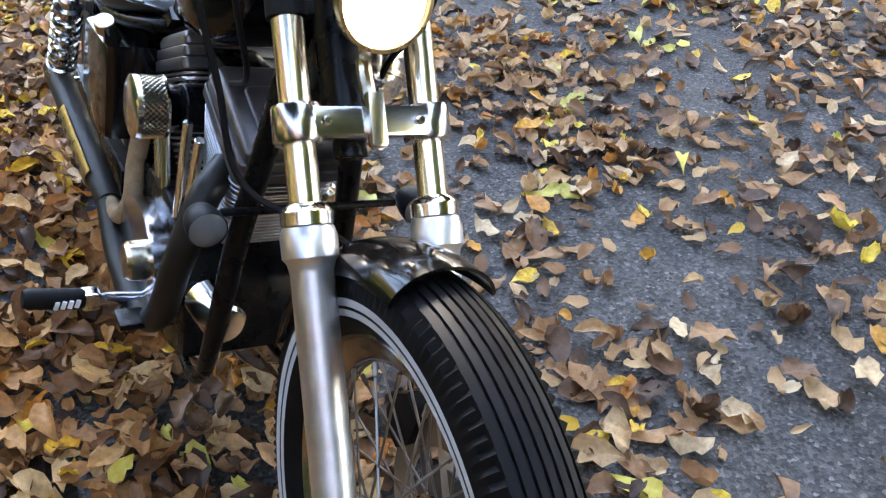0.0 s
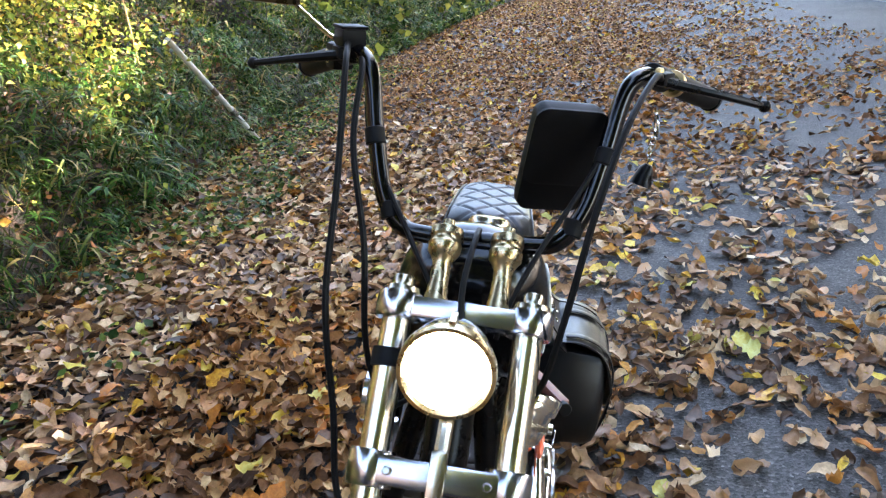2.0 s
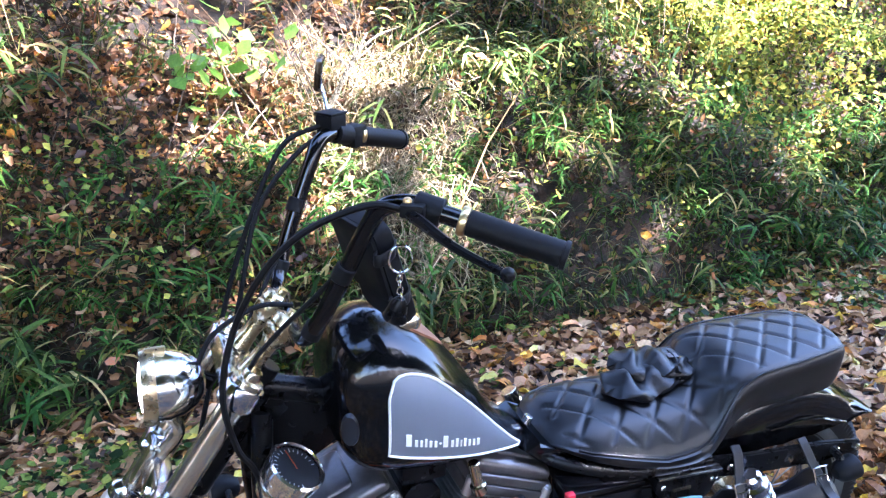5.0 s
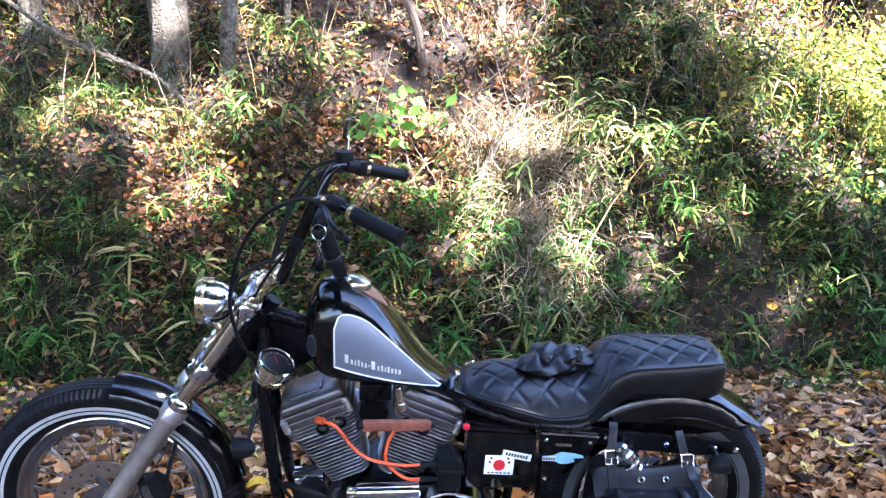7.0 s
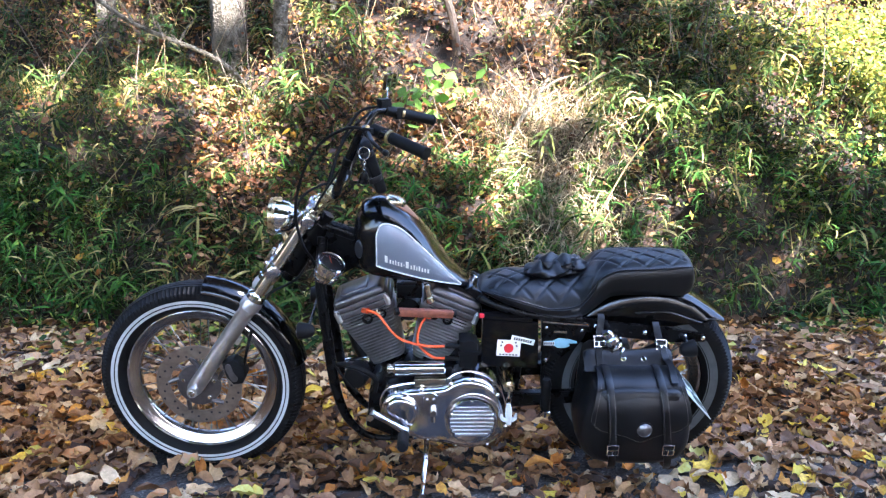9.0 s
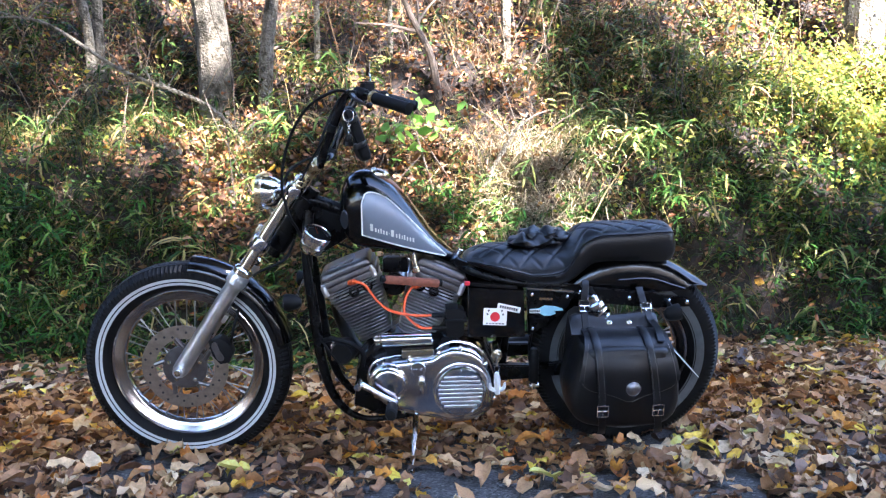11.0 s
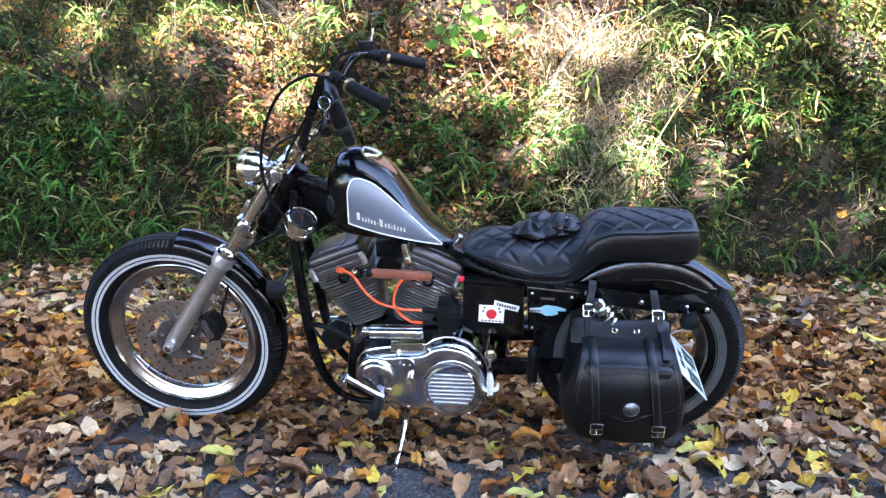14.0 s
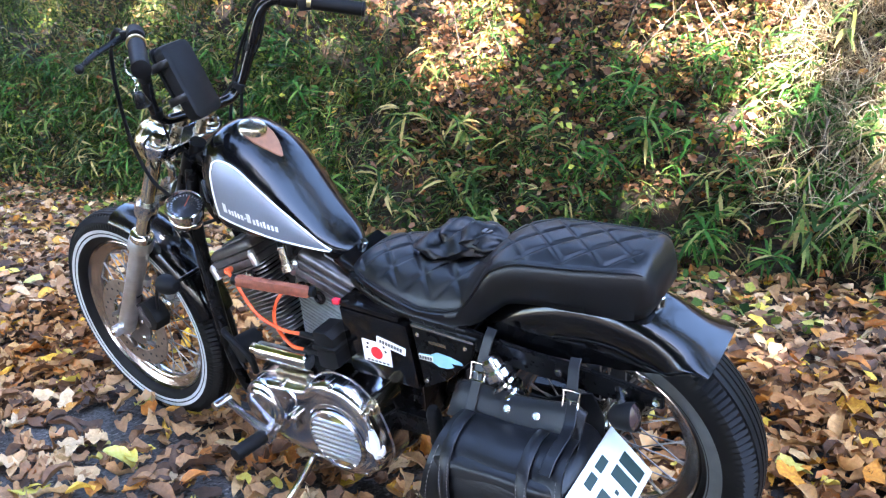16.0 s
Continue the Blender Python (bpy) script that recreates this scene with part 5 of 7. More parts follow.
edge = [tank_side(x, z, 0.0015) for x, z in top_line] + [tank_side(x, pb(x), 0.0015) for x in np.linspace(0.878, 0.609, 20)] + [tank_side(0.610, pb(0.610) + q * (0.890 - pb(0.610)), 0.0015) for q in np.linspace(0.1, 1, 8)]
tube(bm, edge, 0.0023, 6, bend=False, closed=True)
part("pinstripe", bm, cream_line, tank, "cream pinstripe")
# maker's lettering as plain strokes
x = 0.636
for k, w in enumerate((11, 6, 5, 5, 6, 6, 4, 11, 6, 6, 4, 6, 6, 6, 7)):
    w *= 0.00115
    tall = 0.022 if k in (0, 7) else (0.016 if k in (3, 9, 11) else 0.0125)
    if k == 6:
        tall = 0.003
    bm = bmesh.new()
    z = pb(x) + 0.024 + (0.006 if k == 6 else 0)
    q = [tank_side(x, z, 0.002), tank_side(x + w * 0.72, z - w * 0.22, 0.002), tank_side(x + w * 0.72, z + tall - w * 0.22, 0.002), tank_side(x, z + tall, 0.002)]
    q += [v + Vector((0, -0.0012, 0)) for v in q]
    vs = [bm.verts.new(v) for v in q]
    for f in ((0, 1, 2, 3), (7, 6, 5, 4), (0, 4, 5, 1), (1, 5, 6, 2), (2, 6, 7, 3), (3, 7, 4, 0)):
        bm.faces.new([vs[i] for i in f])
    part("letter_bar", bm, cream_line, panel, "white maker's lettering as a plain bar", smooth=0)
    x += w + 0.0024
bm = bmesh.new()
CAP = axis_frame((0.664, -0.010, 0.966), (0.34, 0, 0.94))
lathe(bm, [(0, 0.026), (0.020, 0.0255), (0.030, 0.022), (0.0345, 0.015), (0.0345, 0.004), (0.039, 0.002), (0.040, -0.004)], CAP, 36)
part("fuel_cap", bm, aged_chrome, tank, "brassy round fuel cap")
bm = bmesh.new()
rings = []
for x, hw in ((0.650, 0.028), (0.672, 0.036), (0.695, 0.035), (0.715, 0.026), (0.732, 0.014), (0.742, 0.004)):
    z = lambda y: tank_at(x)[1] + (tank_at(x)[0] - tank_at(x)[1]) * float(np.interp(abs(y) / tank_at(x)[2], SECY[::-1][:13], SECZ[::-1][:13]))
    rings.append([(x, y - 0.008, z(y) + 0.003) for y in np.linspace(-hw, hw, 7)] + [(x, y - 0.008, z(y) - 0.004) for y in np.linspace(hw, -hw, 7)])
loft(bm, rings)
part("cap_bib", bm, tan_leather, tank, "tan leather bib behind the fuel cap")
bm = bmesh.new()
lathe(bm, [(0, 0.003), (0.020, 0.002), (0.023, -0.004)], Matrix.Translation((0.552, -0.103, 0.842)) @ Matrix.Rotation(radians(60), 4, "Z") @ Matrix.Rotation(radians(-90), 4, "Y") @ Matrix.Diagonal((1.35, 0.7, 1, 1)), 24)
part("knee_badge", bm, badge_grey, tank, "oval blue-grey badge")
bm = bmesh.new()
rod(bm, (0.922, 0, 0.690), (0.934, 0, 0.712), 0.010, 12)
part("tank_bolt", bm, chrome, bike)

# speedometer beside the steering head
SP = axis_frame((0.452, -0.100, 0.775), (0.45, -0.25, 0.86))
bm = bmesh.new()
lathe(bm, [(0, -0.045), (0.030, -0.044), (0.038, -0.036), (0.041, -0.020), (0.042, 0.010)], SP, 40)
speedo = chassis("speedometer", bm, chrome, bike, "round chrome speedometer with a black dial")
bm = bmesh.new()
lathe(bm, [(0.041, 0.006), (0.046, 0.007), (0.047, 0.012), (0.0465, 0.020), (0.048, 0.022), (0.048, 0.031), (0.044, 0.034), (0.041, 0.028)], SP, 40)
chassis("bezel", bm, chrome, speedo, "chrome bezel")
bm = bmesh.new()
lathe(bm, [(0.041, -0.018), (0.0435, -0.016), (0.0435, -0.010), (0.041, -0.008)], SP, 40)
chassis("band", bm, aged_chrome, speedo)
bm = bmesh.new()
lathe(bm, [(0, 0.020), (0.041, 0.020)], SP, 40)
dial = chassis("dial", bm, dial_face, speedo, "black dial with pale marks")
for k in range(21):
    a = radians(-220 + 260 * k / 20)
    bm = bmesh.new()
    box(bm, SP @ Vector((0.034 * math.cos(a), -0.034 * math.sin(a), 0.0208)), (0.007 if k % 2 == 0 else 0.004, 0.0014, 0.0008), SP.to_3x3().to_4x4() @ Matrix.Rotation(-a, 4, "Z"))
    chassis("mark", bm, white_sticker, dial)
bm = bmesh.new()
box(bm, SP @ Vector((0.010, 0.012, 0.0225)), (0.036, 0.002, 0.001), SP.to_3x3().to_4x4() @ Matrix.Rotation(0.9, 4, "Z"))
chassis("needle", bm, orange_lead, dial, "orange needle")
bm = bmesh.new()
lathe(bm, [(0, 0.0335), (0.043, 0.031)], SP, 40)
chassis("glass", bm, clear_glass, speedo).visible_shadow = False
bm = bmesh.new()
tube(bm, [SP @ Vector((0, 0, -0.045)), (0.430, -0.07, 0.76), (0.425, -0.04, 0.78)], 0.010, 8)
chassis("mount", bm, frame_black, speedo)

# ---- seat ----
SX = [0.952, 0.965, 0.985, 1.010, 1.050, 1.100, 1.180, 1.250, 1.295, 1.325, 1.355, 1.400, 1.540, 1.640, 1.674, 1.688]
STOP = [0.686, 0.698, 0.709, 0.717, 0.723, 0.724, 0.722, 0.722, 0.731, 0.751, 0.776, 0.789, 0.792, 0.793, 0.786, 0.752]
SBOT = [0.684, 0.680, 0.676, 0.668, 0.656, 0.642, 0.625, 0.617, 0.619, 0.630, 0.652, 0.680, 0.681, 0.676, 0.684, 0.700]
SWID = [0.050, 0.072, 0.094, 0.110, 0.126, 0.137, 0.145, 0.145, 0.138, 0.128, 0.119, 0.113, 0.104, 0.092, 0.080, 0.062]


def seat_roll(x):
    """How far the seat's top rolls down at its sides: a round front, a boxy rear step."""
    return float(np.interp(x, [0.955, 1.02, 1.18, 1.29, 1.36, 1.42, 1.66], [0.006, 0.036, 0.072, 0.066, 0.030, 0.018, 0.016]))


bm = bmesh.new()
rings = []
for x in np.concatenate([np.linspace(0.952, 0.99, 8), np.linspace(0.996, 1.64, 130), np.linspace(1.646, 1.688, 10)]):
    t, b, w = (smooth_table(x, SX, q) for q in (STOP, SBOT, SWID))
    ring = []
    for v in np.linspace(-1, 1, 61):
        y = v * w * 0.93
        crown = seat_roll(x) * abs(v) ** 3
        g = 0.0
        a, c = (x + y) / 0.084, (x - y) / 0.084
        if 0.985 < x < 1.655 and abs(v) < 0.95:
            g = 0.0048 * max(math.exp(-((a - round(a)) / 0.065) ** 2), math.exp(-((c - round(c)) / 0.065) ** 2)) * min(1, (0.95 - abs(v)) * 9) - 0.0012
        ring.append((x, y, t - crown - g))
    hi = t - seat_roll(x)
    side = [(w, hi - 0.10 * (hi - b)), (w * 1.0, hi * 0.6 + b * 0.4), (w * 0.98, hi * 0.25 + b * 0.75), (w * 0.90, b)]
    ring += [(x, y, z) for y, z in side] + [(x, 0, b - 0.002)] + [(x, -y, z) for y, z in side[::-1]]
    rings.append(ring)
loft(bm, rings)
seat = chassis("seat", bm, seat_vinyl, bike, "black diamond-quilted two-step seat", smooth=70)
for s in (-1, 1):
    bm = bmesh.new()
    line = []
    for x in np.linspace(1.00, 1.672, 60):
        t, b, w = (smooth_table(x, SX, q) for q in (STOP, SBOT, SWID))
        line.append(Vector((x, s * w * 0.955, t - seat_roll(x) + 0.001)))
    tube(bm, line, 0.0022, 6, bend=False)
    chassis("seat_piping", bm, seat_vinyl, seat, "raised stitched seam")
bm = bmesh.new()
prism(bm, [(0.90, 0.690), (0.93, 0.705), (1.00, 0.66), (1.06, 0.635), (1.05, 0.615), (0.97, 0.635)], -0.075, 0.075, 0.008)
chassis("seat_nose_cover", bm, black_paint, bike, "black cover under the seat nose")

# rear fender
bm = bmesh.new()
rings = []
for a in np.linspace(radians(142), radians(44.5), 44):
    deg = math.degrees(a)
    skirt = float(np.interp(deg, [44, 46, 49.7, 53.6, 60, 70, 90, 142], [0.366, 0.360, 0.342, 0.306, 0.280, 0.250, 0.232, 0.27]))
    flare = 0.006 * max(0, (60 - deg) / 12) ** 2
    ring = []
    for b in np.linspace(-1, 1, 25):
        y = 0.096 * math.sin(b * 1.5) / math.sin(1.5)
        drop = (1 - math.cos(b * 1.5)) / (1 - math.cos(1.5))
        top = 0.362 + flare
        ring.append((top - (top - skirt) * drop ** float(np.interp(deg, [48, 66], [1.5, 2.2])), y, a))
    rings.append([(REAR.x + r * math.cos(q), y, REAR.z + r * math.sin(q)) for r, y, q in ring] + [(REAR.x + (r - 0.004) * math.cos(q), y * 0.96, REAR.z + (r - 0.004) * math.sin(q)) for r, y, q in ring[::-1]])
loft(bm, rings)
fender_r = chassis("rear_fender", bm, black_paint, bike, "bobbed gloss black rear fender")
for s in (-1, 1):
    bm = bmesh.new()
    edge = lambda a: float(np.interp(math.degrees(a), [46, 49.7, 53.6, 63, 76, 93, 115, 142], [0.358, 0.342, 0.307, 0.295, 0.292, 0.284, 0.292, 0.31]))
    tube(bm, [(REAR.x + edge(a) * math.cos(a), s * (0.0962 if a < radians(57) else 0.0972), REAR.z + edge(a) * math.sin(a)) for a in np.linspace(radians(100), radians(47), 26)], 0.0034, 6)
    chassis("fender_rib", bm, black_paint, fender_r)
bm = bmesh.new()
rod(bm, (1.672, 0.0, 0.662), (1.676, 0.0, 0.690), 0.010, 12)
chassis("seat_bolt", bm, chrome, fender_r)

# electrics cover, side plate, stickers
bm = bmesh.new()
prism(bm, [(0.962, 0.618), (1.150, 0.604), (1.157, 0.440), (0.962, 0.446)], -0.147, -0.070, 0.007)
box(bm, (1.045, -0.105, 0.620), (0.17, 0.080, 0.012), Matrix.Rotation(0.08, 4, "Y"), 0.003)
cover_box = chassis("electrics_cover", bm, black_paint, bike, "gloss black electrics cover with stickers")
bm = bmesh.new()
prism(bm, [(1.161, 0.604), (1.319, 0.590), (1.306, 0.545), (1.236, 0.480), (1.169, 0.445)], -0.142, -0.110, 0.005)
side_plate = chassis("side_plate", bm, frame_black, bike, "black triangular side plate")
for x, z in ((1.177, 0.588), (1.299, 0.578), (1.181, 0.470)):
    bm = bmesh.new()
    bolt(bm, (x, -0.142, z), LEFT, 0.006, 0.005)
    chassis("plate_bolt", bm, chrome, side_plate)
bm = bmesh.new()
prism(bm, [(1.163, 0.612), (1.321, 0.598), (1.321, 0.592), (1.163, 0.606)], -0.145, -0.125, 0.001)
chassis("trim_strip", bm, chrome, side_plate, "thin chrome strip")


def sticker(name, outline, y, mat, label):
    bm = bmesh.new()
    prism(bm, outline, y - 0.0008, y + 0.0005, 0)
    return chassis(name, bm, mat, cover_box if y < -0.146 else side_plate, label, smooth=0)


def oblong(cx, cz, w, h, turn):
    c, s = math.cos(radians(turn)), math.sin(radians(turn))
    return [(cx + c * a * w / 2 - s * b * h / 2, cz + s * a * w / 2 + c * b * h / 2) for a, b in ((-1, -1), (1, -1), (1, 1), (-1, 1))]


sticker("flag_sticker", oblong(1.052, 0.516, 0.080, 0.058, -3), -0.1475, white_sticker, "white sticker with a red disc")
sticker("red_disc", [(1.052 + 0.0165 * math.cos(a), 0.516 + 0.0165 * math.sin(a)) for a in np.linspace(0, 6.28, 33)[:-1]], -0.1485, red_ink, "red disc")
for k in range(6):
    sticker("caption_bar", oblong(1.024 + 0.011 * k, 0.494 - 0.0006 * k, 0.007, 0.004, -3), -0.1485, dark_ink, "unreadable dark caption")
for k, (a, b) in enumerate(((-0.026, 0.010), (-0.022, 0.022), (0.024, 0.020), (0.027, 0.008))):
    sticker("caption_bar", oblong(1.052 + a, 0.516 + b, 0.006, 0.006, 20), -0.1485, dark_ink, "unreadable dark mark")
sticker("slogan_sticker", oblong(1.099, 0.545, 0.080, 0.020, -13), -0.1488, white_sticker, "narrow white slogan sticker")
for k in range(8):
    sticker("caption_bar", oblong(1.071 + 0.0078 * k, 0.5515 - 0.0018 * k, 0.0055, 0.009, -13), -0.1498, dark_ink, "unreadable dark lettering")
sticker("hand_sticker", [(1.171, 0.538), (1.201, 0.540), (1.221, 0.550), (1.256, 0.546), (1.283, 0.538), (1.285, 0.531), (1.256, 0.530), (1.261, 0.521), (1.243, 0.514), (1.221, 0.514), (1.203, 0.524), (1.171, 0.524)], -0.1425, blue_ink, "pale blue pointing hand sticker")
sticker("cuff_label", oblong(1.189, 0.531, 0.036, 0.013, 0), -0.1435, white_sticker, "white cuff of the sticker")
for k in range(5):
    sticker("caption_bar", oblong(1.175 + 0.007 * k, 0.531, 0.0045, 0.008, 0), -0.1443, dark_ink, "short dark lettering as bars")
sticker("emblem", oblong(1.226, 0.572, 0.045, 0.008, -3), -0.1425, aged_chrome, "small silver emblem")
bm = bmesh.new()
box(bm, (0.958, -0.146, 0.632), (0.018, 0.014, 0.013), None, 0.003)
chassis("red_cap", bm, red_plastic, bike, "small red plastic cap")
bm = bmesh.new()
rod(bm, (1.053, -0.115, 0.400), (1.053, -0.200, 0.400), 0.020, 18)
rod(bm, (1.053, -0.198, 0.400), (1.053, -0.214, 0.400), 0.013, 14)
chassis("ignition_switch", bm, aged_chrome, bike, "ignition switch barrel")
bm = bmesh.new()
lathe(bm, [(0, 0), (0.012, 0.001)] + [(0.0165 + (0.002 if k % 2 else 0), 0.006 + 0.0085 * k) for k in range(13)] + [(0.012, 0.120), (0, 0.121)], axis_frame((1.187, -0.150, 0.282), UP), 14)
passenger = chassis("passenger_peg", bm, rubber, bike, "black ribbed passenger peg, folded up")
bm = bmesh.new()
rod(bm, (1.171, -0.150, 0.272), (1.206, -0.150, 0.272), 0.009, 10)
rod(bm, (1.187, -0.150, 0.259), (1.187, -0.150, 0.287), 0.010, 10)
chassis("hinge", bm, chrome, passenger)
bm = bmesh.new()
rod(bm, (1.535, -0.16, 0.335), (1.535, 0.16, 0.335), 0.011, 12)
chassis("rear_axle", bm, chrome, bike)

# rear turn signals, tail lamp and number plate on the left
for s in (-1, 1):
    bm = bmesh.new()
    tube(bm, [(1.635, 0.128 * s, 0.560), (1.648, 0.150 * s, 0.545), (1.652, 0.160 * s, 0.530)], 0.009, 8)
    chassis("signal_stalk", bm, frame_black, bike)
    signal((1.672, 0.165 * s, 0.524), (1, 0, 0.2), dark_lens)
PL = Matrix.Translation((1.652, -0.235, 0.412)) @ Matrix.Rotation(radians(-43), 4, "Y")
bm = bmesh.new()
box(bm, PL.translation, (0.003, 0.22, 0.120), PL.to_3x3().to_4x4(), 0.0012)
plate_ob = chassis("number_plate", bm, plate_white, bike, "white number plate with dark green characters as plain bars")
for cy, cz, w, h in ((-0.075, -0.018, 0.030, 0.058), (-0.035, -0.018, 0.030, 0.058), (0.0, -0.018, 0.009, 0.009), (0.035, -0.018, 0.030, 0.058), (0.075, -0.018, 0.030, 0.058), (-0.03, 0.036, 0.036, 0.018), (0.02, 0.036, 0.036, 0.018)):
    bm = bmesh.new()
    box(bm, PL @ Vector((0.0022, cy, cz)), (0.0012, w, h), PL.to_3x3().to_4x4())
    chassis("character_bar", bm, green_ink, plate_ob)
bm = bmesh.new()
tube(bm, [(1.56, -0.11, 0.36), (1.58, -0.14, 0.40), PL @ Vector((-0.004, 0.03, 0.02))], 0.008, 8)
chassis("plate_bracket", bm, frame_black, plate_ob)

# ---- things that hang on or lie on the motorcycle ----
def hung(name, label, category):
    ob = tagged(new(name, None), label, category)
    ob.matrix_basis = bike.matrix_basis.copy()
    return ob


bag = hung("saddlebag", "black leather saddlebag with buckled straps and concho", "saddlebag")
def bag_outline(y, grow):
    return [(1.300 - grow, y, 0.474 + grow * 0.4), (1.360, y, 0.480 + grow * 0.4), (1.440, y, 0.482 + grow * 0.4), (1.515, y, 0.478 + grow * 0.4), (1.565 + grow, y, 0.468 + grow * 0.4), (1.588 + grow, y, 0.400), (1.600 + grow, y, 0.320),
            (1.592 + grow, y, 0.250 - grow), (1.545, y, 0.210 - grow), (1.430, y, 0.200 - grow), (1.315, y, 0.212 - grow), (1.265 - grow, y, 0.252 - grow), (1.254 - grow, y, 0.320), (1.272 - grow, y, 0.400)]


bm = bmesh.new()
rings = []
for y, g in ((-0.150, -0.012), (-0.160, 0.0), (-0.25, 0.006), (-0.325, 0.002), (-0.345, -0.008), (-0.354, -0.026)):
    rings.append([(p.x, p.y, p.z - 0.06 * max(0.0, -0.22 - p.y) * (p.z > 0.42)) for p in smooth_path(bag_outline(y, g) + [bag_outline(y, g)[0]], 4)[:-1]])
loft(bm, rings)
part("bag_body", bm, leather, bag, "black leather bag body", smooth=60)
# flap: over the top and down the outer face, pointed and stitched below
FLAP = [(-0.228, 0.494, 0.0), (-0.262, 0.499, 0.05), (-0.296, 0.494, 0.12), (-0.325, 0.480, 0.25), (-0.346, 0.458, 0.45), (-0.360, 0.430, 0.7), (-0.368, 0.400, 0.9)]
bm = bmesh.new()
cols = []
for u in np.linspace(0, 1, 45):
    v = abs(2 * u - 1)
    drop = 0.296 + 0.030 * v ** 1.2 + 0.012 * (1 - math.exp(-(v / 0.22) ** 2)) + 0.034 * v ** 9
    widen = lambda q: (1.306 - 0.028 * q) + (1.562 + 0.028 * q - 1.306 + 0.028 * q) * u
    sag = 0.004 * math.sin(9 * u) * math.sin(3 * u)
    cols.append([Vector((widen(q), y + sag, z)) for y, z, q in smooth_path(FLAP + [(-0.371, (0.40 + drop) / 2, 1.0), (-0.368, drop, 0.98)], 3)])
nr = len(cols[0])
outer = [[bm.verts.new(p) for p in c] for c in cols]
inner_ = [[bm.verts.new(p + Vector((0, 0.005, -0.004 if i < 9 else 0))) for i, p in enumerate(c)] for c in cols]
for A, B in zip(outer, outer[1:]):
    for i in range(nr - 1):
        bm.faces.new((A[i], B[i], B[i + 1], A[i + 1]))
for A, B in zip(inner_, inner_[1:]):
    for i in range(nr - 1):
        bm.faces.new((A[i + 1], B[i + 1], B[i], A[i]))
A, B, e = outer, inner_, len(cols) - 1
for k in range(e):
    bm.faces.new((A[k][-1], A[k + 1][-1], B[k + 1][-1], B[k][-1]))
    bm.faces.new((A[k + 1][0], A[k][0], B[k][0], B[k + 1][0]))
for i in range(nr - 1):
    bm.faces.new((A[0][i], A[0][i + 1], B[0][i + 1], B[0][i]))
    bm.faces.new((A[e][i + 1], A[e][i], B[e][i], B[e][i + 1]))
flap = part("flap", bm, leather, bag, "black leather flap with pointed stitched edge", smooth=60)
bm = bmesh.new()
line = [cols[1][i] + Vector((0.005, -0.001, 0)) for i in range(9, nr - 1)] + [cols[k][-1] + Vector((0, -0.001, 0.008)) for k in range(1, e)] + [cols[e - 1][i] + Vector((-0.005, -0.001, 0)) for i in range(nr - 2, 8, -1)]
for a, b in zip(line, line[1:]):
    n = max(1, int((b - a).length / 0.007))
    for q in range(n):
        tube(bm, [a.lerp(b, q / n), a.lerp(b, (q + 0.6) / n)], 0.0007, 4, bend=False)
part("stitching", bm, cream_thread, flap, "pale stitches")


def belt(parent, points, width, thick, across=(1, 0, 0), label="black leather strap", name="strap"):
    bm = bmesh.new()
    path = smooth_path(points, 5)
    across = Vector(across)
    rings = []
    for i, p in enumerate(path):
        d = (path[min(i + 1, len(path) - 1)] - path[max(i - 1, 0)]).normalized()
        s = (across - d * across.dot(d)).normalized()
        n = d.cross(s)
        rings.append([p + s * (a * width / 2) + n * (b * thick / 2) for a, b in ((-1, -0.6), (-0.9, -1), (0.9, -1), (1, -0.6), (1, 0.6), (0.9, 1), (-0.9, 1), (-1, 0.6))])
    loft(bm, rings)
    return part(name, bm, leather, parent, label)


def buckle(parent, at, d, across, w, h, r=0.0024):
    """A square buckle and its tongue."""
    d, across = Vector(d).normalized(), Vector(across).normalized()
    n = d.cross(across)
    c = [Vector(at) + across * (a * w / 2) + d * (b * h / 2) for a, b in ((-1, -1), (0, -1.06), (1, -1), (1, 0), (1, 1), (0, 1.06), (-1, 1), (-1, 0))]
    bm = bmesh.new()
    tube(bm, c, r, 6, bend=False, closed=True)
    tube(bm, [c[7], c[3]], r * 0.8, 6, bend=False)
    tube(bm, [(c[7] + c[3]) / 2, c[5] + (c[5] - c[1]) * 0.02], r * 0.7, 6, bend=False)
    return part("buckle", bm, chrome, parent, "chrome buckle")


for x, tilt_x in ((1.333, 0.020), (1.494, 0.034)):
    at = lambda y, z: (x + tilt_x * (0.50 - z) / 0.25, y, z)
    s = belt(bag, [at(-0.236, 0.502), at(-0.268, 0.505), at(-0.302, 0.498), at(-0.333, 0.482), at(-0.356, 0.456), at(-0.372, 0.415), at(-0.377, 0.37), at(-0.377, 0.31), at(-0.372, 0.27), at(-0.362, 0.235), at(-0.352, 0.205), at(-0.330, 0.178)], 0.023, 0.004)
    for side in (-1, 1):
        bm = bmesh.new()
        line = smooth_path([Vector(at(y - 0.0025, z)) + Vector((side * 0.0085, 0, 0)) for y, z in ((-0.333, 0.482), (-0.356, 0.456), (-0.372, 0.415), (-0.377, 0.37), (-0.377, 0.31))], 6)
        for a, b in zip(line, line[1:]):
            tube(bm, [a, a.lerp(b, 0.6)], 0.0006, 4, bend=False)
        part("stitching", bm, cream_thread, s, "pale stitches")
    buckle(s, at(-0.377, 0.276), (0, 0.08, -1), (1, 0, 0), 0.034, 0.036)
bm = bmesh.new()
C = axis_frame((1.444, -0.3735, 0.348), LEFT)
